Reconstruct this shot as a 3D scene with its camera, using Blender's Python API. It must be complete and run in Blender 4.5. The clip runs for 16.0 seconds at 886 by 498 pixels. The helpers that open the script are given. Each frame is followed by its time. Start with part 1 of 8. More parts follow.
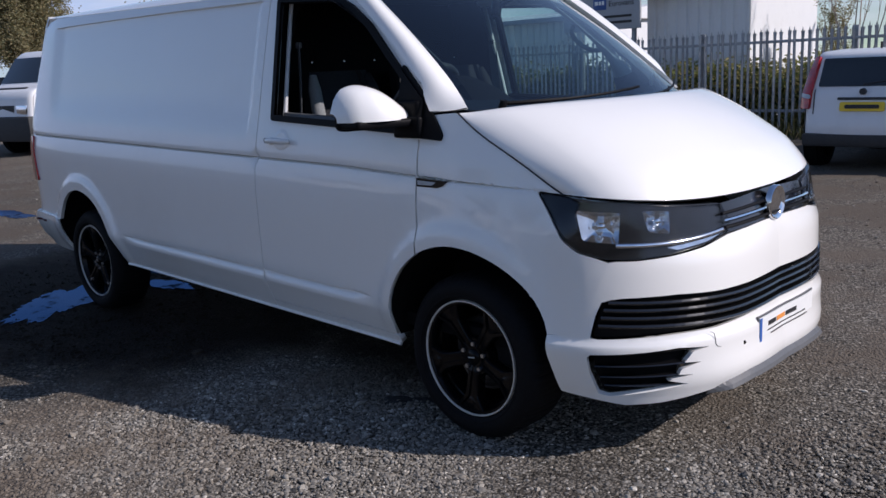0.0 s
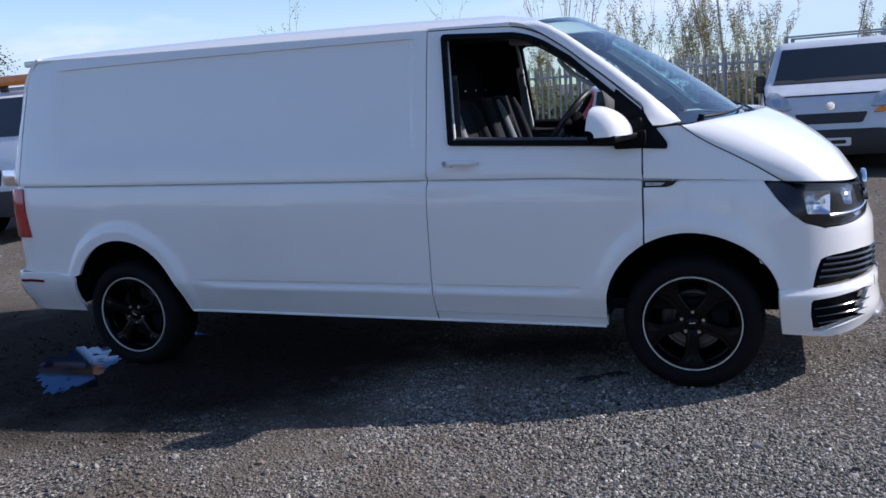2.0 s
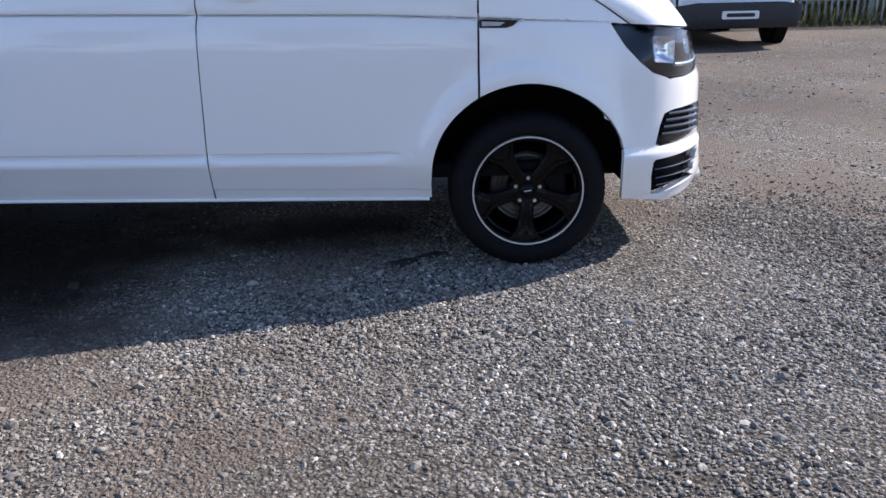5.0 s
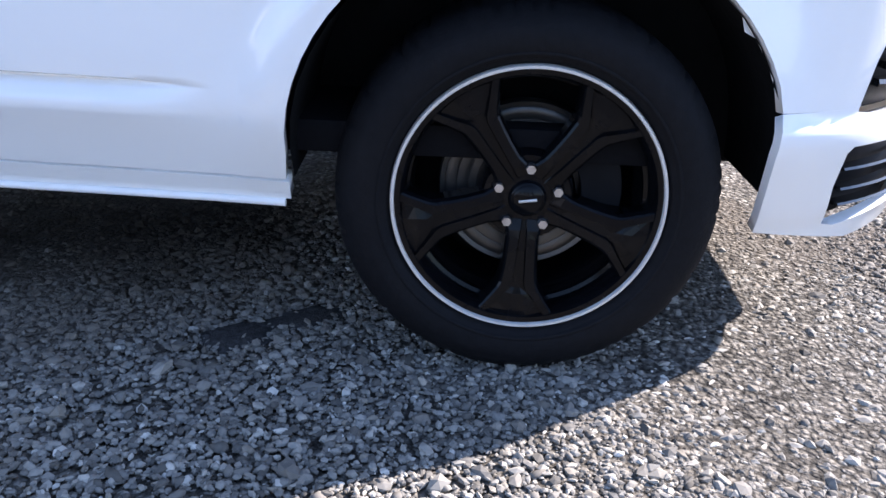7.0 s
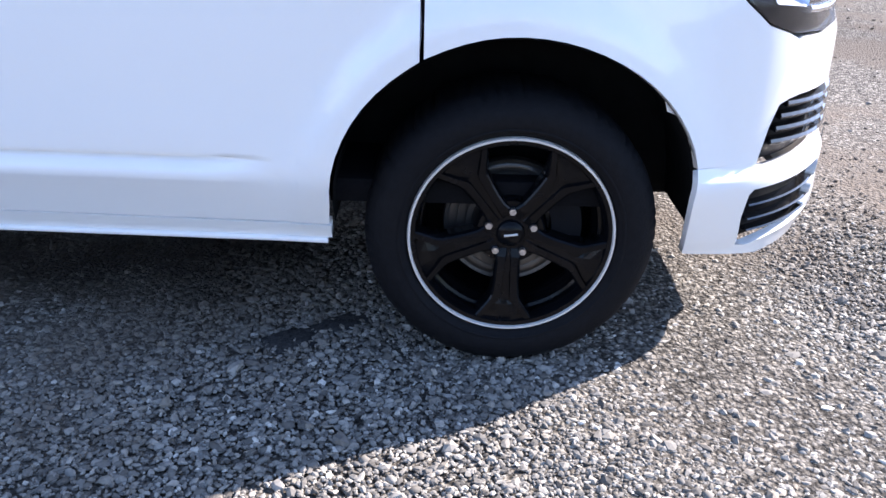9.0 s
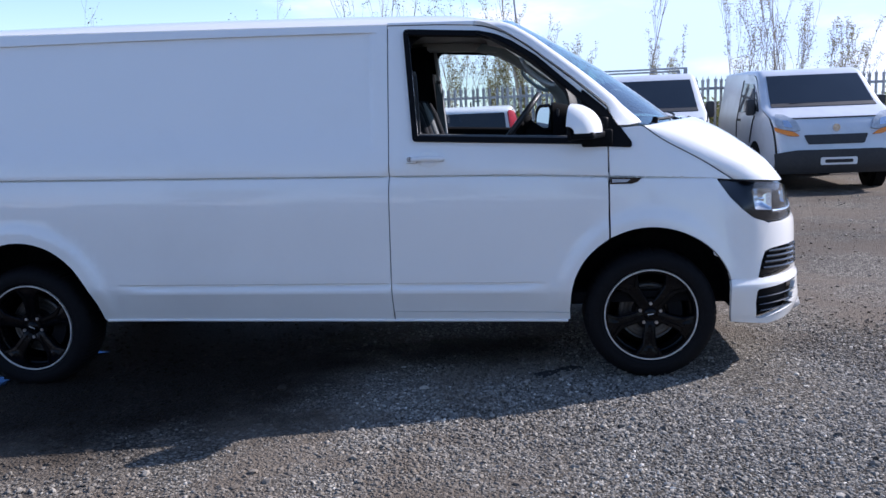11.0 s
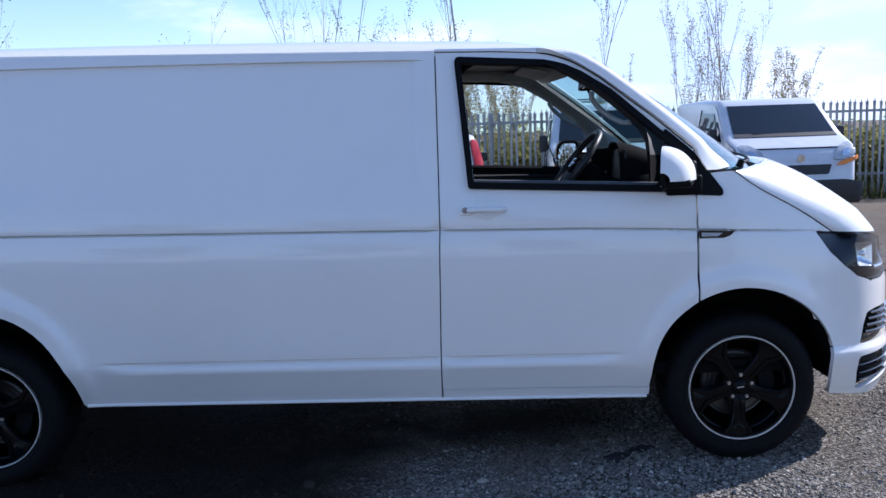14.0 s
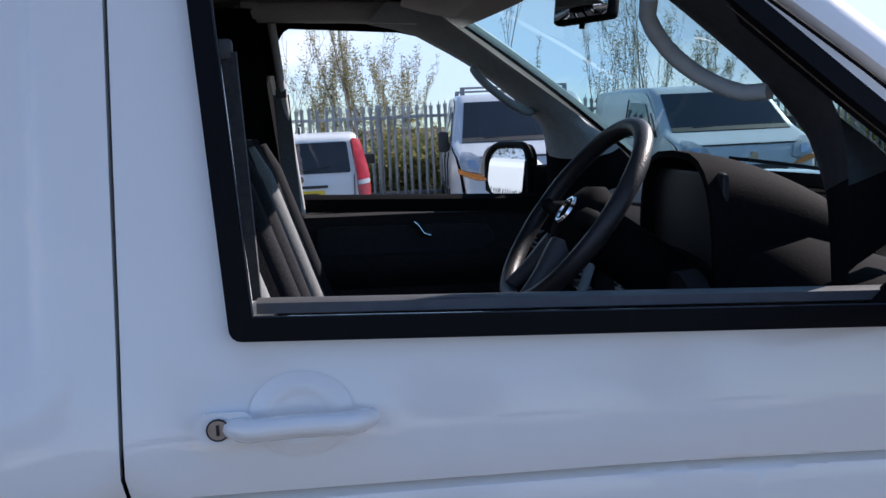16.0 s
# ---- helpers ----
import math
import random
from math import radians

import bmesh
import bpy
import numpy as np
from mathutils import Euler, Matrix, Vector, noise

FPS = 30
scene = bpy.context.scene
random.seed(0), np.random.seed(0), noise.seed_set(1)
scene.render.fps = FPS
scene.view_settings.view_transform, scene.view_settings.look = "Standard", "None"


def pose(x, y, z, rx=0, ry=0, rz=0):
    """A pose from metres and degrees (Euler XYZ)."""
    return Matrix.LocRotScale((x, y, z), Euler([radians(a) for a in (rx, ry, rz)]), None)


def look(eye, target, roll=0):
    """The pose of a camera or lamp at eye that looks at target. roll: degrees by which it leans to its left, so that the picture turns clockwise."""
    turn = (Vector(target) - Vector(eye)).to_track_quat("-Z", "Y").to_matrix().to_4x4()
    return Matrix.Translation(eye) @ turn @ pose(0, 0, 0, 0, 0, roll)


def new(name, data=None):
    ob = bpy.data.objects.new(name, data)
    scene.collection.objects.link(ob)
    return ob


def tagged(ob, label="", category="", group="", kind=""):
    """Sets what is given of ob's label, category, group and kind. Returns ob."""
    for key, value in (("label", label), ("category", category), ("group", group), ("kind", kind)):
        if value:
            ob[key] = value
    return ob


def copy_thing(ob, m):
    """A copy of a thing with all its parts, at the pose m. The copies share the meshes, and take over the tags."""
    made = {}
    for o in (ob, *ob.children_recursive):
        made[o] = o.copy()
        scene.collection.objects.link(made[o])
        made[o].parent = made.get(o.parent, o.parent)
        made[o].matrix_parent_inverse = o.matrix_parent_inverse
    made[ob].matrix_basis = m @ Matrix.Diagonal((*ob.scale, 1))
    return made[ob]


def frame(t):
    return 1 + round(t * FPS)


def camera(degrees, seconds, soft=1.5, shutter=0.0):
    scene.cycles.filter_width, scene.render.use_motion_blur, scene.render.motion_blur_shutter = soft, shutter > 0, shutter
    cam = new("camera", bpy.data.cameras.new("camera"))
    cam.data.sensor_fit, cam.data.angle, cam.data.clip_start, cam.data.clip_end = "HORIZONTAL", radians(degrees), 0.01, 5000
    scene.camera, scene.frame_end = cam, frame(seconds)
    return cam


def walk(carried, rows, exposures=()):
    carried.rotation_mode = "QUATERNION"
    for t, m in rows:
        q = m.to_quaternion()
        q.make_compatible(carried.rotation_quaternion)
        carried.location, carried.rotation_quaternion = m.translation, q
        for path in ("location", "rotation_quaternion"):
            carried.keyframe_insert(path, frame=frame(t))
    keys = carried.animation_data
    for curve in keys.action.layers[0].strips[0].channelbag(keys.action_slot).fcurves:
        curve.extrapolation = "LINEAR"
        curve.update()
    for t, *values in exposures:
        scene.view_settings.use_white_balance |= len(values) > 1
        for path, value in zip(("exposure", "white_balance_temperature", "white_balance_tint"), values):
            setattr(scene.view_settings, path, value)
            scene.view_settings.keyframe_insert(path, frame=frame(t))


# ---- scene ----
from mathutils import geometry

SKY, SUN = 0.132, 5.0
cam = camera(54.3, 16.0)
PATH = [
    (0, (2.263, -2.375, 1.497), (0.892, -0.979, 1.084), -2.7),
    (0.5, (1.838, -2.82, 1.555), (0.635, -1.287, 1.105), -5.0),
    (1, (1.339, -3.294, 1.552), (0.263, -1.658, 1.148), -5.5),
    (1.5, (0.821, -3.874, 1.578), (-0.055, -2.115, 1.204), -4.4),
    (2, (0.328, -4.229, 1.568), (-0.365, -2.388, 1.208), -4.4),
    (2.5, (-0.258, -4.556, 1.515), (-0.789, -2.651, 1.215), -2.9),
    (3, (-0.637, -4.717, 1.494), (-1.015, -2.774, 1.214), -1.3),
    (3.5, (-0.773, -4.872, 1.472), (-1.023, -2.908, 1.188), -0.3),
    (4, (-0.68, -4.737, 1.421), (-0.839, -2.784, 1.022), -0.6),
    (4.5, (-0.539, -4.235, 1.341), (-0.64, -2.303, 0.834), -1.3),
    (5, (-0.427, -3.549, 1.298), (-0.398, -1.653, 0.662), -1.2),
    (5.2, (-0.372, -3.276, 1.249), (-0.293, -1.388, 0.596), -1.1),
    (7.3, (-0.148, -1.217, 0.846), (-0.141, 0.592, -0.007), 3.0),
    (7.5, (-0.147, -1.156, 0.862), (-0.129, 0.624, -0.05), 2.8),
    (8, (-0.164, -1.021, 0.963), (-0.071, 0.626, -0.169), 2.7),
    (8.5, (-0.153, -1.241, 0.896), (-0.074, 0.532, -0.027), 3.9),
    (9, (-0.188, -1.768, 1.154), (-0.157, 0.045, 0.311), 1.7),
    (9.5, (-0.208, -2.321, 1.33), (-0.271, -0.452, 0.62), -1.9),
    (10, (-0.335, -3.032, 1.404), (-0.499, -1.113, 0.866), -3.3),
    (10.2, (-0.384, -3.325, 1.409), (-0.578, -1.393, 0.93), -2.6),
    (12.3, (-1.042, -5.291, 1.537), (-1.202, -3.312, 1.296), -1.4),
    (12.5, (-1.077, -5.257, 1.553), (-1.214, -3.277, 1.31), -1.3),
    (13, (-1.222, -4.94, 1.494), (-1.283, -2.955, 1.252), -1.7),
    (13.5, (-1.316, -4.389, 1.459), (-1.377, -2.403, 1.228), -2.0),
    (14, (-1.33, -3.716, 1.532), (-1.327, -1.734, 1.263), -2.0),
    (14.5, (-1.331, -2.969, 1.539), (-1.229, -0.99, 1.274), -1.9),
    (15, (-1.275, -2.254, 1.538), (-1.096, -0.28, 1.266), -1.9),
    (15.5, (-1.175, -1.579, 1.536), (-0.95, 0.391, 1.269), -1.8),
    (16, (-1.077, -0.953, 1.52), (-0.836, 1.012, 1.233), -2.6),
]
EXPOSURES = [(0, -0.21, 6300, 20), (1.0, 0.04, 6250, 20), (2.5, 0.29, 5950, 19), (4.0, 0.46, 6050, 19), (5.0, 0.92, 6300, 20), (7.3, 1.89, 6230, 20), (8.5, 2.06, 6150, 20), (9.5, 1.46, 6400, 20), (10.2, 1.00, 6250, 20), (12.3, 0.46, 5750, 18), (14.0, 0.66, 5850, 19), (16.0, 0.66, 6450, 20)]
walk(cam, [(t, look(eye, target, roll)) for t, eye, target, roll in PATH], EXPOSURES)

# ---- world, sun ----
SUN_AZ, SUN_EL = radians(64.6), radians(33.7)
world = bpy.data.worlds.new("sky_world")
scene.world = world
world.use_nodes = True
wn, wl = world.node_tree.nodes, world.node_tree.links
wn.clear()
w_out = wn.new("ShaderNodeOutputWorld")
w_bg = wn.new("ShaderNodeBackground")
w_sky = wn.new("ShaderNodeTexSky")
w_sky.sky_type = "NISHITA"
w_sky.sun_disc = False
w_sky.sun_elevation = SUN_EL
w_sky.sun_rotation = SUN_AZ
w_sky.air_density, w_sky.dust_density, w_sky.ozone_density = 1.0, 0.2, 3.0
w_co = wn.new("ShaderNodeTexCoord")
w_map = wn.new("ShaderNodeMapping")
w_map.inputs["Scale"].default_value = (1.6, 1.6, 5.5)
w_noise = wn.new("ShaderNodeTexNoise")
w_noise.inputs["Scale"].default_value = 2.3
w_noise.inputs["Detail"].default_value = 7
w_noise.inputs["Roughness"].default_value = 0.55
w_sep = wn.new("ShaderNodeSeparateXYZ")
w_low = wn.new("ShaderNodeMapRange")      # more cloud towards the horizon
w_low.inputs["From Min"].default_value, w_low.inputs["From Max"].default_value = 0.02, 0.42
w_low.inputs["To Min"].default_value, w_low.inputs["To Max"].default_value = 0.13, -0.09
w_add = wn.new("ShaderNodeMath")
w_add.operation = "ADD"
w_ramp = wn.new("ShaderNodeMapRange")
w_ramp.interpolation_type = "SMOOTHSTEP"
w_ramp.inputs["From Min"].default_value, w_ramp.inputs["From Max"].default_value = 0.59, 0.85
w_mix = wn.new("ShaderNodeMix")
w_mix.data_type = "RGBA"
w_mix.inputs[7].default_value = (6.0, 6.5, 7.4, 1)
wl.new(w_co.outputs["Generated"], w_map.inputs["Vector"])
wl.new(w_map.outputs["Vector"], w_noise.inputs["Vector"])
wl.new(w_co.outputs["Generated"], w_sep.inputs[0])
wl.new(w_sep.outputs["Z"], w_low.inputs["Value"])
wl.new(w_noise.outputs["Fac"], w_add.inputs[0])
wl.new(w_low.outputs["Result"], w_add.inputs[1])
wl.new(w_add.outputs[0], w_ramp.inputs["Value"])
wl.new(w_ramp.outputs["Result"], w_mix.inputs[0])
w_cap = wn.new("ShaderNodeMix")            # pale haze instead of a glaring horizon
w_cap.data_type, w_cap.blend_type = "RGBA", "DARKEN"
w_cap.inputs[0].default_value = 1.0
w_cap.inputs[7].default_value = (3.9, 5.1, 7.2, 1)
wl.new(w_sky.outputs["Color"], w_cap.inputs[6])
wl.new(w_cap.outputs[2], w_mix.inputs[6])
wl.new(w_mix.outputs[2], w_bg.inputs["Color"])
w_bg.inputs["Strength"].default_value = SKY
wl.new(w_bg.outputs[0], w_out.inputs["Surface"])

sun_data = bpy.data.lights.new("sun", "SUN")
sun_data.energy, sun_data.angle, sun_data.color = SUN, radians(0.53), (1.0, 0.955, 0.88)
sun_ob = new("sun", sun_data)
sun_dir = Vector((math.sin(SUN_AZ) * math.cos(SUN_EL), math.cos(SUN_AZ) * math.cos(SUN_EL), math.sin(SUN_EL)))
sun_ob.rotation_euler = sun_dir.to_track_quat("Z", "Y").to_euler()
sun_ob.location = sun_dir * 40


# ---- materials ----
def nodes_of(name):
    m = bpy.data.materials.new(name)
    m.use_nodes = True
    nt = m.node_tree
    return m, nt.nodes, nt.links, nt.nodes["Principled BSDF"]


def mat(name, color, rough=0.5, metal=0.0, coat=0.0, grain=0.0, grain_scale=40.0, bump=0.0, dirt=0.0, dirt_color=(0.12, 0.10, 0.08),
        dirt_scale=3.0, spec=0.5, transmission=0.0, ior=1.45, emit=None, rand=0.0, detail=5.0):
    """A plain surface with grain at two sizes, a little dirt and fine relief."""
    m, n, l, b = nodes_of(name)
    b.inputs["Roughness"].default_value = rough
    b.inputs["Metallic"].default_value = metal
    b.inputs["Coat Weight"].default_value = coat
    b.inputs["Coat Roughness"].default_value = 0.04
    b.inputs["Specular IOR Level"].default_value = spec
    b.inputs["Transmission Weight"].default_value = transmission
    b.inputs["IOR"].default_value = ior
    b.inputs["Base Color"].default_value = (*color, 1)
    co = n.new("ShaderNodeTexCoord")
    last = None
    if grain or dirt or rand:
        n1 = n.new("ShaderNodeTexNoise")
        n1.inputs["Scale"].default_value, n1.inputs["Detail"].default_value = grain_scale, detail
        l.new(co.outputs["Object"], n1.inputs["Vector"])
        hsv = n.new("ShaderNodeHueSaturation")
        hsv.inputs["Color"].default_value = (*color, 1)
        mr = n.new("ShaderNodeMapRange")
        mr.inputs["From Min"].default_value, mr.inputs["From Max"].default_value = 0.25, 0.75
        mr.inputs["To Min"].default_value, mr.inputs["To Max"].default_value = 1 - grain, 1 + grain
        l.new(n1.outputs["Fac"], mr.inputs["Value"])
        val = mr.outputs["Result"]
        if rand:
            oi = n.new("ShaderNodeObjectInfo")
            mr2 = n.new("ShaderNodeMapRange")
            mr2.inputs["To Min"].default_value, mr2.inputs["To Max"].default_value = 1 - rand, 1 + rand
            l.new(oi.outputs["Random"], mr2.inputs["Value"])
            mu = n.new("ShaderNodeMath")
            mu.operation = "MULTIPLY"
            l.new(val, mu.inputs[0])
            l.new(mr2.outputs["Result"], mu.inputs[1])
            val = mu.outputs[0]
        l.new(val, hsv.inputs["Value"])
        last = hsv.outputs["Color"]
        if dirt:
            n2 = n.new("ShaderNodeTexNoise")
            n2.inputs["Scale"].default_value, n2.inputs["Detail"].default_value = dirt_scale, 8
            n2.inputs["Roughness"].default_value = 0.68
            l.new(co.outputs["Object"], n2.inputs["Vector"])
            mr3 = n.new("ShaderNodeMapRange")
            mr3.inputs["From Min"].default_value, mr3.inputs["From Max"].default_value = 0.5, 0.78
            mr3.inputs["To Min"].default_value, mr3.inputs["To Max"].default_value = 0.0, dirt
            l.new(n2.outputs["Fac"], mr3.inputs["Value"])
            mx = n.new("ShaderNodeMix")
            mx.data_type = "RGBA"
            mx.inputs[7].default_value = (*dirt_color, 1)
            l.new(mr3.outputs["Result"], mx.inputs[0])
            l.new(last, mx.inputs[6])
            last = mx.outputs[2]
            ra = n.new("ShaderNodeMath")
            ra.operation = "MULTIPLY_ADD"
            ra.inputs[1].default_value, ra.inputs[2].default_value = 0.35, rough
            l.new(mr3.outputs["Result"], ra.inputs[0])
            l.new(ra.outputs[0], b.inputs["Roughness"])
        l.new(last, b.inputs["Base Color"])
    if bump:
        nb = n.new("ShaderNodeTexNoise")
        nb.inputs["Scale"].default_value, nb.inputs["Detail"].default_value = grain_scale * 2.2, 3
        l.new(co.outputs["Object"], nb.inputs["Vector"])
        bp = n.new("ShaderNodeBump")
        bp.inputs["Strength"].default_value, bp.inputs["Distance"].default_value = bump, 0.004
        l.new(nb.outputs["Fac"], bp.inputs["Height"])
        l.new(bp.outputs[0], b.inputs["Normal"])
    if emit:
        b.inputs["Emission Color"].default_value = (*emit[:3], 1)
        b.inputs["Emission Strength"].default_value = emit[3]
    return m


def glass_mat(name, tint, rough=0.0, base_gloss=0.06):
    """Thin sheet glass: see-through with a Fresnel gloss."""
    m, n, l, b = nodes_of(name)
    n.remove(b)
    out = n["Material Output"]
    tr = n.new("ShaderNodeBsdfTransparent")
    tr.inputs["Color"].default_value = (*tint, 1)
    gl = n.new("ShaderNodeBsdfGlossy")
    gl.inputs["Roughness"].default_value = rough
    lw = n.new("ShaderNodeLayerWeight")
    lw.inputs["Blend"].default_value = 0.5
    pw = n.new("ShaderNodeMath")
    pw.operation = "POWER"
    pw.inputs[1].default_value = 4.0
    l.new(lw.outputs["Facing"], pw.inputs[0])
    fr = n.new("ShaderNodeMath")
    fr.operation = "MULTIPLY_ADD"
    fr.inputs[1].default_value, fr.inputs[2].default_value = 0.9, base_gloss
    l.new(pw.outputs[0], fr.inputs[0])
    mx = n.new("ShaderNodeMixShader")
    l.new(fr.outputs[0], mx.inputs[0])
    l.new(tr.outputs[0], mx.inputs[1])
    l.new(gl.outputs[0], mx.inputs[2])
    l.new(mx.outputs[0], out.inputs["Surface"])
    return m


M_WHITE = mat("white_van_paint", (0.84, 0.83, 0.795), 0.30, coat=1.0, bump=0.16, grain=0.012, grain_scale=1.3, dirt=0.10, dirt_color=(0.42, 0.40, 0.37), dirt_scale=1.1)
M_BLACKTRIM = mat("black_plastic_trim", (0.005, 0.005, 0.006), 0.5, spec=0.10, grain=0.15, grain_scale=90, bump=0.12)
M_GLOSSBLACK = mat("gloss_black", (0.008, 0.008, 0.009), 0.12, coat=0.6, grain=0.2, grain_scale=30)
M_RUBBER = mat("tyre_rubber", (0.006, 0.006, 0.007), 0.7, spec=0.14, grain=0.25, grain_scale=60, bump=0.35, dirt=0.2, dirt_color=(0.022, 0.020, 0.019), dirt_scale=9)
M_RIMBLACK = mat("gloss_black_alloy", (0.0030, 0.0032, 0.0040), 0.13, coat=0.0, spec=0.16, grain=0.3, grain_scale=25, dirt=0.05, dirt_color=(0.014, 0.0135, 0.013), dirt_scale=14)
M_POLISHED = mat("machined_alloy_lip", (0.62, 0.60, 0.56), 0.38, metal=0.25, grain=0.06, grain_scale=70)
M_CHROME = mat("chrome", (0.82, 0.83, 0.85), 0.08, metal=1.0, grain=0.04, grain_scale=20)
M_DISC = mat("brake_disc_steel", (0.08, 0.078, 0.075), 0.38, metal=0.8, grain=0.2, grain_scale=25, dirt=0.5, dirt_color=(0.10, 0.06, 0.04), dirt_scale=8)
M_DARKMETAL = mat("dark_underbody", (0.010, 0.010, 0.011), 0.9, spec=0.1, grain=0.3, grain_scale=12, dirt=0.2, dirt_color=(0.02, 0.018, 0.016))
M_BOLT = mat("steel_wheel_bolt", (0.42, 0.42, 0.43), 0.32, metal=0.9, grain=0.15, grain_scale=60)
M_RED = mat("red_tail_lens", (0.40, 0.010, 0.012), 0.12, coat=0.6, grain=0.25, grain_scale=18)
M_ORANGE = mat("amber_lens", (0.85, 0.25, 0.02), 0.2, coat=0.4, grain=0.2, grain_scale=30)
M_LAMPCLEAR = mat("pale_lamp_glass", (0.42, 0.45, 0.48), 0.18, coat=0.6, grain=0.25, grain_scale=16)
M_LENS = glass_mat("clear_lamp_cover", (0.94, 0.95, 0.96), 0.0, 0.02)
M_WSCREEN = glass_mat("laminated_windscreen", (0.50, 0.73, 0.72), 0.0, 0.14)
M_SIDEGLASS = glass_mat("side_window_glass", (0.88, 0.93, 0.91))
M_REFLECTOR = mat("lamp_reflector", (0.75, 0.77, 0.80), 0.14, metal=1.0, grain=0.12, grain_scale=30)
M_LAMPDARK = mat("lamp_housing_black", (0.008, 0.0085, 0.010), 0.22, coat=0.3, grain=0.2, grain_scale=30)
M_DASH = mat("black_dash_plastic", (0.007, 0.007, 0.008), 0.8, spec=0.05, grain=0.2, grain_scale=90, bump=0.10)
M_CARD = mat("dark_door_card_plastic", (0.032, 0.033, 0.035), 0.6, spec=0.3, grain=0.2, grain_scale=70, bump=0.12)
M_INLAY = mat("satin_grey_inlay", (0.045, 0.047, 0.05), 0.35, spec=0.4, grain=0.15, grain_scale=50)
M_TRIMGREY = mat("grey_interior_trim", (0.30, 0.345, 0.35), 0.72, grain=0.08, grain_scale=60, bump=0.2)
M_SILLGREY = mat("sill_grey_plastic", (0.07, 0.073, 0.078), 0.5, grain=0.15, grain_scale=40, bump=0.1)
M_HEADLINER = mat("fabric_headlining", (0.68, 0.66, 0.63), 0.95, grain=0.1, grain_scale=150, bump=0.25)
M_SEAT = mat("dark_grey_seat_cloth", (0.022, 0.023, 0.027), 0.95, spec=0.2, grain=0.3, grain_scale=160, bump=0.4)
M_SEATLIT = mat("lit_seat_cloth", (0.20, 0.21, 0.215), 0.95, grain=0.15, grain_scale=160, bump=0.4)
M_BELT = mat("seat_belt_webbing", (0.09, 0.095, 0.10), 0.85, grain=0.2, grain_scale=120, bump=0.3)
M_LEATHER = mat("steering_wheel_leather", (0.022, 0.022, 0.024), 0.42, grain=0.15, grain_scale=120, bump=0.25)
M_MIRROR = mat("mirror_glass", (0.50, 0.56, 0.63), 0.01, metal=1.0)
M_SEALPALE = mat("pale_door_seal", (0.56, 0.565, 0.57), 0.5, grain=0.08, grain_scale=40, bump=0.05)
M_SOIL = mat("damp_fine_soil", (0.042, 0.039, 0.037), 0.95, spec=0.15, grain=0.5, grain_scale=120, bump=0.7)
M_PLATEWHITE = mat("white_plate", (0.78, 0.78, 0.76), 0.4, grain=0.03, grain_scale=30)
M_PLATEYELLOW = mat("yellow_plate", (0.80, 0.55, 0.03), 0.4, grain=0.03, grain_scale=30)
M_PLATEBLUE = mat("blue_plate_edge", (0.03, 0.12, 0.40), 0.4)
M_INK = mat("black_ink", (0.02, 0.02, 0.022), 0.5)
M_INKORANGE = mat("orange_ink", (0.75, 0.28, 0.06), 0.5)
M_GREYLIP = mat("grey_splitter_plastic", (0.10, 0.103, 0.107), 0.45, grain=0.12, grain_scale=40, dirt=0.2)
M_SILVERPAINT = mat("pale_silver_paint", (0.62, 0.64, 0.66), 0.3, metal=0.1, coat=0.4, grain=0.03, grain_scale=4, dirt=0.2, dirt_color=(0.2, 0.19, 0.17))
M_GREENPAINT = mat("dark_green_paint", (0.012, 0.045, 0.035), 0.3, coat=0.5, grain=0.05, grain_scale=4, dirt=0.2)
M_CARWHITE = mat("white_car_paint", (0.74, 0.745, 0.75), 0.35, coat=0.4, grain=0.02, grain_scale=3, dirt=0.2, dirt_color=(0.35, 0.33, 0.3))
M_CARGLASS = mat("tinted_car_glass", (0.012, 0.016, 0.02), 0.04, coat=0.5, grain=0.2, grain_scale=2)
M_CARTRIM = mat("dark_bumper_plastic", (0.03, 0.031, 0.033), 0.6, grain=0.15, grain_scale=25, dirt=0.3, dirt_color=(0.09, 0.08, 0.07))
M_STEELWHEEL = mat("steel_wheel_silver", (0.42, 0.42, 0.42), 0.4, metal=0.5, grain=0.2, grain_scale=20, dirt=0.3)
M_GALV = mat("galvanised_steel", (0.27, 0.285, 0.30), 0.5, metal=0.35, grain=0.25, grain_scale=12, bump=0.1, dirt=0.4, dirt_color=(0.16, 0.15, 0.13), dirt_scale=6, rand=0.22)
M_CLADDING = mat("grey_metal_cladding", (0.34, 0.36, 0.38), 0.5, grain=0.08, grain_scale=3, dirt=0.35, dirt_color=(0.22, 0.21, 0.2))
M_CLADWHITE = mat("white_metal_cladding", (0.72, 0.72, 0.71), 0.5, grain=0.04, grain_scale=3, dirt=0.3, dirt_color=(0.4, 0.38, 0.35))
M_SIGNBLUE = mat("blue_sign_paint", (0.03, 0.09, 0.28), 0.4, grain=0.05, grain_scale=9)
M_BARK = mat("pale_grey_bark", (0.30, 0.255, 0.21), 0.9, grain=0.4, grain_scale=14, bump=0.5)
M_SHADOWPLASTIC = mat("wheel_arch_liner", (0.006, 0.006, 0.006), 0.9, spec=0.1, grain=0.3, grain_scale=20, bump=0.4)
M_BEACON = mat("amber_beacon", (0.75, 0.22, 0.03), 0.3, coat=0.3, grain=0.15, grain_scale=20)
M_BRICK = mat("orange_board", (0.50, 0.19, 0.09), 0.8, grain=0.2, grain_scale=10)


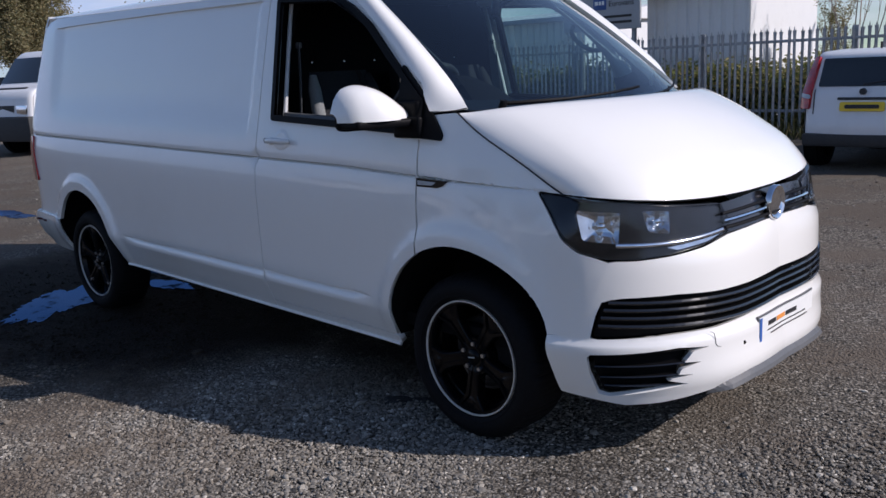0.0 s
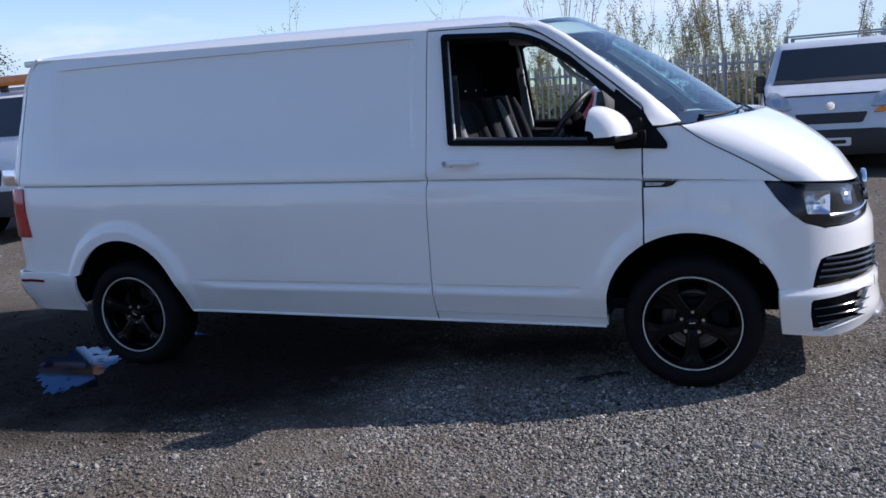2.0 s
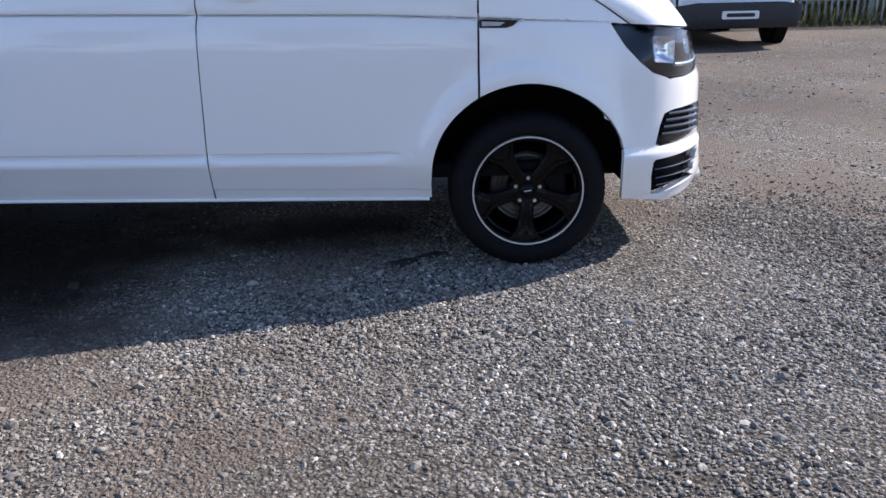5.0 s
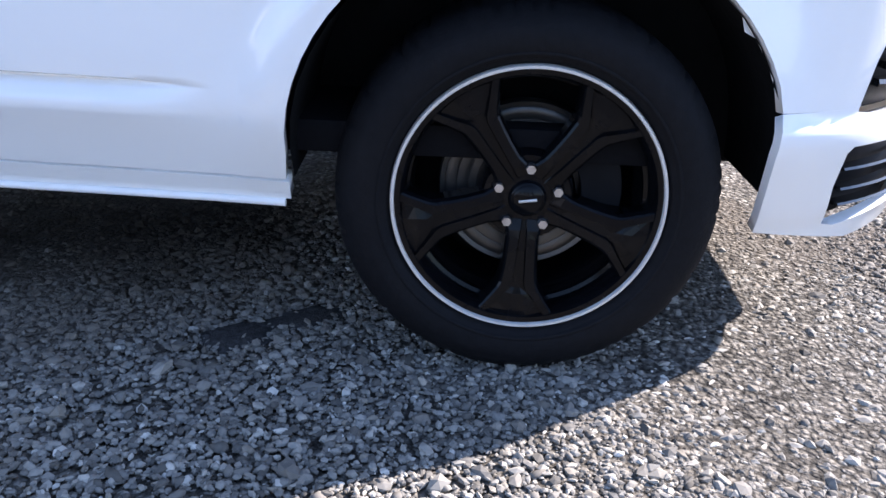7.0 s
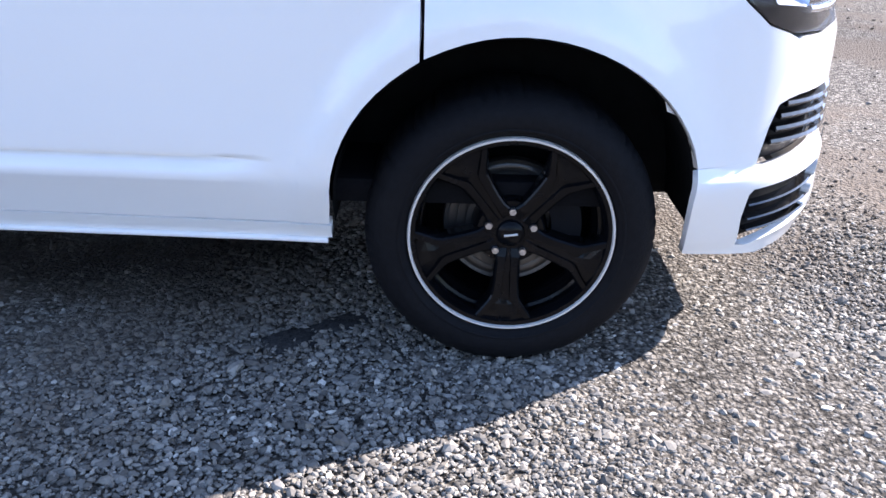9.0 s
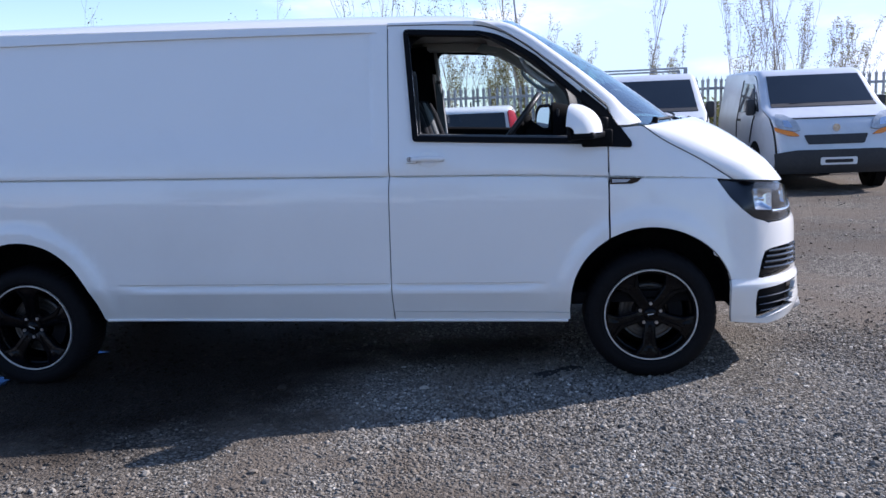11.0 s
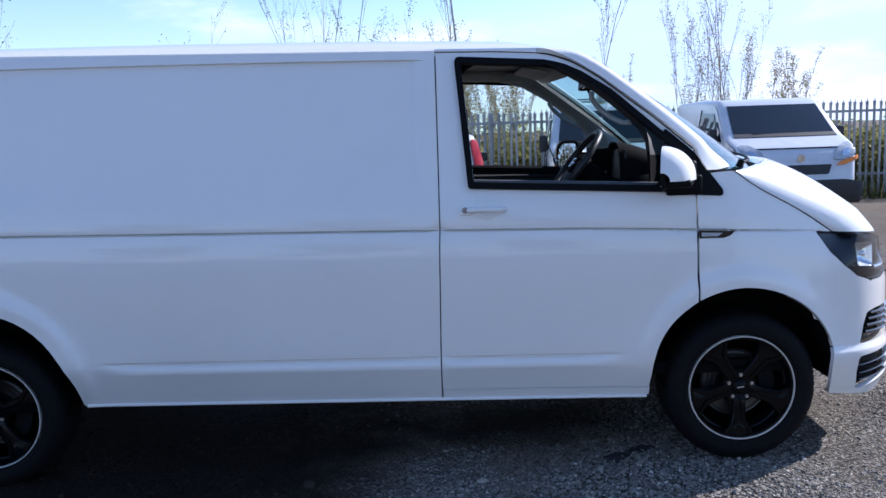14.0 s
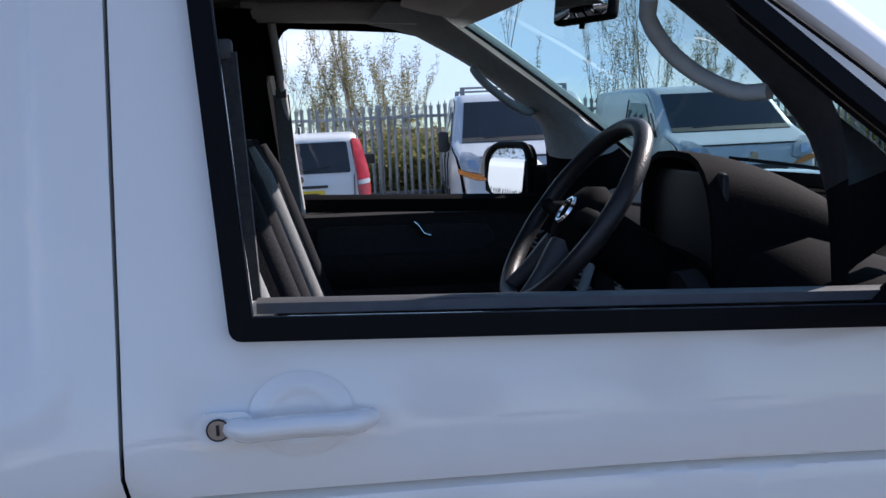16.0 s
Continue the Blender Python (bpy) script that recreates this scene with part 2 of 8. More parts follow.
def leaf_mat(name, c1, c2, c3):
    m, n, l, b = nodes_of(name)
    g = n.new("ShaderNodeNewGeometry")
    r = n.new("ShaderNodeValToRGB")
    r.color_ramp.elements[0].color, r.color_ramp.elements[1].color = (*c1, 1), (*c3, 1)
    e = r.color_ramp.elements.new(0.5)
    e.color = (*c2, 1)
    l.new(g.outputs["Random Per Island"], r.inputs["Fac"])
    l.new(r.outputs["Color"], b.inputs["Base Color"])
    b.inputs["Roughness"].default_value = 0.65
    b.inputs["Specular IOR Level"].default_value = 0.2
    tl = n.new("ShaderNodeBsdfTranslucent")
    l.new(r.outputs["Color"], tl.inputs["Color"])
    mx = n.new("ShaderNodeMixShader")
    mx.inputs[0].default_value = 0.45
    l.new(b.outputs[0], mx.inputs[1])
    l.new(tl.outputs[0], mx.inputs[2])
    l.new(mx.outputs[0], n["Material Output"].inputs["Surface"])
    return m


M_LEAF_DARK = leaf_mat("dark_sparse_leaf", (0.07, 0.075, 0.035), (0.12, 0.10, 0.05), (0.18, 0.14, 0.07))
M_LEAF_SCRUB = leaf_mat("olive_scrub_leaf", (0.11, 0.145, 0.045), (0.22, 0.225, 0.08), (0.34, 0.28, 0.13))
M_LEAF_AUTUMN = leaf_mat("autumn_leaf", (0.21, 0.20, 0.11), (0.30, 0.245, 0.135), (0.25, 0.26, 0.145))
M_LEAF_WILLOW = leaf_mat("yellowing_willow_leaf", (0.16, 0.16, 0.06), (0.26, 0.23, 0.09), (0.36, 0.30, 0.14))
M_GRASS = leaf_mat("rough_grass_blade", (0.07, 0.09, 0.03), (0.12, 0.12, 0.045), (0.22, 0.18, 0.10))


def wet_shade_nodes(n, l, pos, col):
    """Darkens a colour where the yard is soaked round the van's tail, and paints shade in beneath the van; gives the
    colour and the mask.
    """
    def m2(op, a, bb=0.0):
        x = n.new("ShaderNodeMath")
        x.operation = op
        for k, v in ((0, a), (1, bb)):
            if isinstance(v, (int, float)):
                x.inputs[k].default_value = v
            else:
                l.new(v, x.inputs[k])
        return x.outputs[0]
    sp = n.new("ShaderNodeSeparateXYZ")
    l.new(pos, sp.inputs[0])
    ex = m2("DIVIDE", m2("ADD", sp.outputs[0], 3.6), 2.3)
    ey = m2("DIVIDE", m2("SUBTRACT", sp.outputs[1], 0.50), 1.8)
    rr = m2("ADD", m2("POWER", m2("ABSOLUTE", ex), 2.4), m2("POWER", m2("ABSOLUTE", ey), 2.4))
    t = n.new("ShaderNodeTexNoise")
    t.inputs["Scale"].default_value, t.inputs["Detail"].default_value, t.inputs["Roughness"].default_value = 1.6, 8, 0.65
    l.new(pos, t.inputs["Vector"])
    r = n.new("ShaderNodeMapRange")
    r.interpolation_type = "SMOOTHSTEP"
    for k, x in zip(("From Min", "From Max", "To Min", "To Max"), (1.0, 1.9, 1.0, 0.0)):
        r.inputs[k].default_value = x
    # second ellipse: damp strip by the sill plus under-van shade, put into the colour
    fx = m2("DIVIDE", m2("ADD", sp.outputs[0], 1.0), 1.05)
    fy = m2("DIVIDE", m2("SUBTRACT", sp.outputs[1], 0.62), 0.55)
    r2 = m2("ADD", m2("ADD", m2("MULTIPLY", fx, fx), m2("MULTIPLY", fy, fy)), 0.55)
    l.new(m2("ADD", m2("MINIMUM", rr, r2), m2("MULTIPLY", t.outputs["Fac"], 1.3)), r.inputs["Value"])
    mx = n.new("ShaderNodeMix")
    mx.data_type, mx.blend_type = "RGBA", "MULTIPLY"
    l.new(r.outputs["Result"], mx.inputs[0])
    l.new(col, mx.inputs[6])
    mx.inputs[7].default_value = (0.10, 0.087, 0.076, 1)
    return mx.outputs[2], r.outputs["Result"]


def dirt_nodes(n, l, pos, col, amount):
    """Brown earth lying over the stones in uneven patches."""
    def noise_at(scale, detail, rough):
        t = n.new("ShaderNodeTexNoise")
        t.inputs["Scale"].default_value, t.inputs["Detail"].default_value, t.inputs["Roughness"].default_value = scale, detail, rough
        l.new(pos, t.inputs["Vector"])
        return t.outputs["Fac"]
    r = n.new("ShaderNodeMapRange")
    r.interpolation_type = "SMOOTHSTEP"
    for k, x in zip(("From Min", "From Max", "To Min", "To Max"), (0.40, 0.57, 0.06, amount)):
        r.inputs[k].default_value = x
    l.new(noise_at(1.15, 10, 0.66), r.inputs["Value"])
    # the stones round the front wheel are clean; the earth shows further out
    zone = n.new("ShaderNodeVectorMath")
    zone.operation = "MULTIPLY_ADD"
    zone.inputs[1].default_value, zone.inputs[2].default_value = (1 / 1.35, 1 / 1.7, 0), (-0.5 / 1.35, 0.6 / 1.7, 0)
    l.new(pos, zone.inputs[0])
    zl = n.new("ShaderNodeVectorMath")
    zl.operation = "LENGTH"
    l.new(zone.outputs[0], zl.inputs[0])
    zr = n.new("ShaderNodeMapRange")
    zr.interpolation_type = "SMOOTHSTEP"
    for k, x in zip(("From Min", "From Max", "To Min", "To Max"), (0.50, 1.15, 0.10, 1.0)):
        zr.inputs[k].default_value = x
    l.new(zl.outputs["Value"], zr.inputs["Value"])
    much = n.new("ShaderNodeMath")
    much.operation = "MULTIPLY"
    l.new(r.outputs["Result"], much.inputs[0])
    l.new(zr.outputs["Result"], much.inputs[1])
    earth = n.new("ShaderNodeMix")
    earth.data_type = "RGBA"
    l.new(noise_at(60, 4, 0.6), earth.inputs[0])
    earth.inputs[6].default_value, earth.inputs[7].default_value = (0.078, 0.062, 0.047, 1), (0.225, 0.185, 0.145, 1)
    mx = n.new("ShaderNodeMix")
    mx.data_type = "RGBA"
    l.new(much.outputs[0], mx.inputs[0])
    l.new(col, mx.inputs[6])
    l.new(earth.outputs[2], mx.inputs[7])
    return mx.outputs[2]


def ground_mat():
    """Crushed-stone yard: small stones of mixed greys, brown dirt patches, a damp dark stain round the puddle, and
    shade painted in the gaps and under the van.
    """
    m, n, l, b = nodes_of("crushed_stone_yard")
    co = n.new("ShaderNodeTexCoord")
    pos = co.outputs["Object"]

    def noise_fac(scale, detail, rough=0.6, seed=0.0):
        t = n.new("ShaderNodeTexNoise")
        t.inputs["Scale"].default_value, t.inputs["Detail"].default_value, t.inputs["Roughness"].default_value = scale, detail, rough
        if seed:
            mp = n.new("ShaderNodeMapping")
            mp.inputs["Location"].default_value = (seed, seed * 1.7, 0)
            l.new(pos, mp.inputs["Vector"])
            l.new(mp.outputs["Vector"], t.inputs["Vector"])
        else:
            l.new(pos, t.inputs["Vector"])
        return t.outputs["Fac"]

    def ranged(v, a, bb, c, d, smooth=False):
        r = n.new("ShaderNodeMapRange")
        if smooth:
            r.interpolation_type = "SMOOTHSTEP"
        for k, x in zip(("From Min", "From Max", "To Min", "To Max"), (a, bb, c, d)):
            r.inputs[k].default_value = x
        l.new(v, r.inputs["Value"])
        return r.outputs["Result"]

    def mixc(f, a, bb):
        x = n.new("ShaderNodeMix")
        x.data_type = "RGBA"
        l.new(f, x.inputs[0])
        for k, v in ((6, a), (7, bb)):
            if isinstance(v, tuple):
                x.inputs[k].default_value = (*v, 1)
            else:
                l.new(v, x.inputs[k])
        return x.outputs[2]

    def math2(op, a, bb=0.0):
        x = n.new("ShaderNodeMath")
        x.operation = op
        for k, v in ((0, a), (1, bb)):
            if isinstance(v, (int, float)):
                x.inputs[k].default_value = v
            else:
                l.new(v, x.inputs[k])
        return x.outputs[0]

    warp = n.new("ShaderNodeTexNoise")
    warp.inputs["Scale"].default_value = 30
    l.new(pos, warp.inputs["Vector"])
    wm = n.new("ShaderNodeVectorMath")
    wm.operation = "MULTIPLY_ADD"
    wm.inputs[1].default_value = (0.010, 0.010, 0.010)
    l.new(warp.outputs["Color"], wm.inputs[0])
    l.new(pos, wm.inputs[2])
    stones = []
    for s in (62.0, 105.0):
        v = n.new("ShaderNodeTexVoronoi")
        v.inputs["Scale"].default_value = s
        l.new(wm.outputs[0], v.inputs["Vector"])
        stones.append(v)
    bw = n.new("ShaderNodeSeparateColor")
    l.new(stones[0].outputs["Color"], bw.inputs[0])
    bw2 = n.new("ShaderNodeSeparateColor")
    l.new(stones[1].outputs["Color"], bw2.inputs[0])
    ramp = n.new("ShaderNodeValToRGB")
    els = ramp.color_ramp.elements
    els[0].color, els[1].color = (0.066, 0.058, 0.048, 1), (0.73, 0.67, 0.57, 1)
    for p, c in ((0.3, (0.136, 0.121, 0.100)), (0.65, (0.275, 0.247, 0.207)), (0.88, (0.46, 0.415, 0.350))):
        e = els.new(p)
        e.color = (*c, 1)
    l.new(math2("ADD", math2("MULTIPLY", bw.outputs[0], 0.55), math2("MULTIPLY", bw2.outputs[0], 0.45)), ramp.inputs["Fac"])
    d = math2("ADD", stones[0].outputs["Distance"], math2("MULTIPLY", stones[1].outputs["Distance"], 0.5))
    # shade in the gaps between stones, multiplied into their colour
    gap_shade = ranged(d, 0.55, 1.05, 1.0, 0.30, True)
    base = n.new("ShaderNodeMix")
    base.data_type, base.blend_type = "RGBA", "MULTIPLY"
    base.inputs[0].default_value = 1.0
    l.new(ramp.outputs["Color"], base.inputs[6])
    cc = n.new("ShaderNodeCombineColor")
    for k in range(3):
        l.new(gap_shade, cc.inputs[k])
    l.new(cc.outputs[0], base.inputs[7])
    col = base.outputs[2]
    # brown earth showing through, in patches
    col = dirt_nodes(n, l, pos, col, 0.92)
    big = ranged(noise_fac(0.33, 5, 0.55, 7.0), 0.35, 0.68, 0.66, 1.03)
    hs = n.new("ShaderNodeHueSaturation")
    l.new(col, hs.inputs["Color"])
    l.new(big, hs.inputs["Value"])
    col = hs.outputs["Color"]
    # soaked ground round the van's tail, and shade painted into the colour beneath it
    col, wet_shade = wet_shade_nodes(n, l, pos, col)
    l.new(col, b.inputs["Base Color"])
    l.new(ranged(wet_shade, 0, 1, 0.92, 0.88), b.inputs["Roughness"])
    b.inputs["Specular IOR Level"].default_value = 0.15
    h = math2("ADD", math2("MULTIPLY", d, -0.6), math2("MULTIPLY", noise_fac(80, 4), 0.5))
    bp = n.new("ShaderNodeBump")
    bp.inputs["Strength"].default_value, bp.inputs["Distance"].default_value = 0.9, 0.016
    l.new(h, bp.inputs["Height"])
    l.new(bp.outputs[0], b.inputs["Normal"])
    return m


def stone_mat():
    m, n, l, b = nodes_of("loose_stone")
    g = n.new("ShaderNodeNewGeometry")
    r = n.new("ShaderNodeValToRGB")
    els = r.color_ramp.elements
    els[0].color, els[1].color = (0.092, 0.085, 0.074, 1), (0.74, 0.69, 0.60, 1)
    for p, c in ((0.25, (0.172, 0.160, 0.141)), (0.6, (0.275, 0.256, 0.223)), (0.82, (0.405, 0.377, 0.326)), (0.92, (0.262, 0.228, 0.180))):
        e = els.new(p)
        e.color = (*c, 1)
    l.new(g.outputs["Random Per Island"], r.inputs["Fac"])
    co = n.new("ShaderNodeTexCoord")
    t = n.new("ShaderNodeTexNoise")
    t.inputs["Scale"].default_value, t.inputs["Detail"].default_value = 120, 4
    l.new(co.outputs["Object"], t.inputs["Vector"])
    mr = n.new("ShaderNodeMapRange")
    mr.inputs["To Min"].default_value, mr.inputs["To Max"].default_value = 0.67, 1.07
    l.new(t.outputs["Fac"], mr.inputs["Value"])
    hs = n.new("ShaderNodeHueSaturation")
    l.new(r.outputs["Color"], hs.inputs["Color"])
    l.new(mr.outputs["Result"], hs.inputs["Value"])
    col = dirt_nodes(n, l, co.outputs["Object"], hs.outputs["Color"], 0.82)
    # same soaking and painted under-van shade as on the ground
    col, wet_shade = wet_shade_nodes(n, l, co.outputs["Object"], col)
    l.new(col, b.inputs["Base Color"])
    b.inputs["Roughness"].default_value = 0.9
    b.inputs["Specular IOR Level"].default_value = 0.15
    return m


M_GROUND, M_STONE = ground_mat(), stone_mat()


def water_mat():
    """Muddy water: dark beneath, with a mirror on top whose sky blue is painted in as a tint."""
    m, n, l, b = nodes_of("puddle_water")
    b.inputs["Base Color"].default_value = (0.012, 0.013, 0.016, 1)
    b.inputs["Roughness"].default_value = 0.9
    b.inputs["Specular IOR Level"].default_value = 0.0
    gl = n.new("ShaderNodeBsdfGlossy")
    gl.inputs["Roughness"].default_value = 0.04
    # blue of the sky's reflection, put into the gloss colour
    gl.inputs["Color"].default_value = (0.20, 0.38, 0.74, 1)
    wc = n.new("ShaderNodeTexCoord")
    wn_ = n.new("ShaderNodeTexNoise")
    wn_.inputs["Scale"].default_value, wn_.inputs["Detail"].default_value, wn_.inputs["Roughness"].default_value = 7.0, 8, 0.62
    l.new(wc.outputs["Object"], wn_.inputs["Vector"])
    wr = n.new("ShaderNodeMapRange")
    wr.interpolation_type = "SMOOTHSTEP"
    wr.inputs["From Min"].default_value, wr.inputs["From Max"].default_value = 0.33, 0.47
    l.new(wn_.outputs["Fac"], wr.inputs["Value"])
    wet = n.new("ShaderNodeMath")
    wet.operation = "MULTIPLY"
    l.new(wr.outputs["Result"], wet.inputs[1])
    fr = n.new("ShaderNodeFresnel")
    fr.inputs["IOR"].default_value = 1.33
    mx = n.new("ShaderNodeMixShader")
    l.new(fr.outputs[0], wet.inputs[0])
    l.new(wet.outputs[0], mx.inputs[0])
    l.new(b.outputs[0], mx.inputs[1])
    l.new(gl.outputs[0], mx.inputs[2])
    l.new(mx.outputs[0], n["Material Output"].inputs["Surface"])
    return m


M_WATER = water_mat()



# ---- mesh helpers ----
def smooth(me, on=True):
    me.polygons.foreach_set("use_smooth", [on] * len(me.polygons))


def part(name, bm, material, parent=None, label="", soft=True):
    """One mesh object from a bmesh, under a thing or a part."""
    me = bpy.data.meshes.new(name)
    bm.normal_update()
    for e in bm.edges:
        if len(e.link_faces) != 2 or e.calc_face_angle(0.0) > 0.87:
            e.smooth = False
    bm.to_mesh(me)
    bm.free()
    me.materials.append(material)
    smooth(me, soft)
    ob = new(name, me)
    if parent is not None:
        while parent.parent is not None and parent.parent.parent is not None:
            parent = parent.parent
        ob.parent = parent
    if label:
        ob["label"] = label
    return ob


def thing(name, label, category, at=(0, 0, 0), group="", kind=""):
    ob = new(name)
    ob.location = at
    ob.empty_display_size = 0.2
    return tagged(ob, label, category, group, kind)


def box(bm, x0, x1, y0, y1, z0, z1, bevel=0.0, seg=2, m=None):
    """A bevelled box added to bm."""
    r = bmesh.ops.create_cube(bm, size=1.0)
    vs = r["verts"]
    for v in vs:
        v.co = Vector(((x0 + x1) / 2 + v.co.x * (x1 - x0), (y0 + y1) / 2 + v.co.y * (y1 - y0), (z0 + z1) / 2 + v.co.z * (z1 - z0)))
    if m is not None:
        for v in vs:
            v.co = m @ v.co
    if bevel:
        es = list({e for v in vs for e in v.link_edges})
        bmesh.ops.bevel(bm, geom=es, offset=bevel, segments=seg, affect="EDGES", profile=0.6)
    return bm


def cyl(bm, a, b, r0, r1=None, n=16, cap=True):
    """A tapered cylinder from a to b added to bm."""
    r1 = r0 if r1 is None else r1
    a, b = Vector(a), Vector(b)
    ax = (b - a).normalized()
    q = ax.to_track_quat("Z", "Y").to_matrix()
    rings = []
    for p, r in ((a, r0), (b, r1)):
        rings.append([bm.verts.new(p + q @ Vector((r * math.cos(2 * math.pi * i / n), r * math.sin(2 * math.pi * i / n), 0))) for i in range(n)])
    for i in range(n):
        j = (i + 1) % n
        bm.faces.new((rings[0][i], rings[0][j], rings[1][j], rings[1][i]))
    if cap:
        bm.faces.new(rings[0][::-1])
        bm.faces.new(rings[1])
    return bm


def lathe(bm, profile, n=48, closed=False):
    """Turns a profile of (radius, y) round the y axis."""
    rings = [[bm.verts.new((r * math.cos(2 * math.pi * i / n), y, r * math.sin(2 * math.pi * i / n))) for i in range(n)] for r, y in profile]
    k = len(rings)
    for a in range(k if closed else k - 1):
        b = (a + 1) % k
        for i in range(n):
            j = (i + 1) % n
            bm.faces.new((rings[a][i], rings[b][i], rings[b][j], rings[a][j]))
    return bm


def tube(bm, pts, r, n=8, closed=False):
    """A round rod along points; r is one radius or one for each point."""
    pts = [Vector(p) for p in pts]
    k = len(pts)
    rs = [r] * k if isinstance(r, (int, float)) else r
    rings = []
    for i, p in enumerate(pts):
        if closed:
            d = pts[(i + 1) % k] - pts[i - 1]
        else:
            d = pts[min(i + 1, k - 1)] - pts[max(i - 1, 0)]
        q = d.normalized().to_track_quat("Z", "Y").to_matrix()
        rings.append([bm.verts.new(p + q @ Vector((rs[i] * math.cos(2 * math.pi * j / n), rs[i] * math.sin(2 * math.pi * j / n), 0))) for j in range(n)])
    for i in range(k if closed else k - 1):
        a, b = rings[i], rings[(i + 1) % k]
        for j in range(n):
            jj = (j + 1) % n
            bm.faces.new((a[j], a[jj], b[jj], b[j]))
    if not closed:
        bm.faces.new(rings[0][::-1])
        bm.faces.new(rings[-1])
    bmesh.ops.recalc_face_normals(bm, faces=bm.faces)
    return bm


def prism(bm, outline, y0, y1, bevel=0.0, seg=2, at=None):
    """A plate of (x, z) outline between y0 and y1."""
    a = [bm.verts.new((x, y0, z)) for x, z in outline]
    b = [bm.verts.new((x, y1, z)) for x, z in outline]
    k = len(a)
    fs = [bm.faces.new(a), bm.faces.new(b[::-1])]
    for i in range(k):
        j = (i + 1) % k
        fs.append(bm.faces.new((a[j], a[i], b[i], b[j])))
    bmesh.ops.recalc_face_normals(bm, faces=fs)
    if bevel:
        es = list({e for f in fs for e in f.edges})
        bmesh.ops.bevel(bm, geom=es, offset=bevel, segments=seg, affect="EDGES", profile=0.6)
    if at is not None:
        for v in bm.verts:
            v.co = at @ v.co
    return bm


def lerp_table(table, x):
    """Smooth interpolation (monotone cubic) in a table of (x, y)."""
    if x <= table[0][0]:
        return table[0][1]
    if x >= table[-1][0]:
        return table[-1][1]
    k = len(table)
    for i in range(k - 1):
        x0, y0 = table[i]
        x1, y1 = table[i + 1]
        if x <= x1:
            h = x1 - x0
            d = (y1 - y0) / h
            dp = (y0 - table[i - 1][1]) / (x0 - table[i - 1][0]) if i else d
            dn = (table[i + 2][1] - y1) / (table[i + 2][0] - x1) if i + 2 < k else d
            m0 = 0 if dp * d <= 0 else 2 * dp * d / (dp + d)
            m1 = 0 if dn * d <= 0 else 2 * dn * d / (dn + d)
            t = (x - x0) / h
            return (2 * t**3 - 3 * t**2 + 1) * y0 + (t**3 - 2 * t**2 + t) * h * m0 + (-2 * t**3 + 3 * t**2) * y1 + (t**3 - t**2) * h * m1
    return table[-1][1]


def inside(p, loop):
    c = False
    k = len(loop)
    for i in range(k):
        x0, y0 = loop[i]
        x1, y1 = loop[i - 1]
        if (y0 > p[1]) != (y1 > p[1]) and p[0] < (x1 - x0) * (p[1] - y0) / (y1 - y0) + x0:
            c = not c
    return c


def dense(loop, step=0.03, closed=True):
    out = []
    k = len(loop)
    for i in range(k if closed else k - 1):
        a, b = Vector(loop[i]), Vector(loop[(i + 1) % k])
        m = max(1, int((b - a).length / step))
        out += [tuple(a + (b - a) * j / m) for j in range(m)]
    if not closed:
        out.append(tuple(loop[-1]))
    return out


def rounded(loop, r, seg=5):
    """Rounds the corners of a polygon. r: one radius, or one for each corner."""
    out = []
    k = len(loop)
    for i in range(k):
        rad = r if isinstance(r, (int, float)) else r[i]
        p, a, b = Vector(loop[i]), Vector(loop[i - 1]), Vector(loop[(i + 1) % k])
        if rad <= 0:
            out.append(tuple(p))
            continue
        da, db = (a - p), (b - p)
        ra = min(rad, da.length * 0.45, db.length * 0.45)
        s, e = p + da.normalized() * ra, p + db.normalized() * ra
        for j in range(seg + 1):
            t = j / seg
            out.append(tuple(s * (1 - t) ** 2 + p * 2 * t * (1 - t) + e * t * t))
    return out


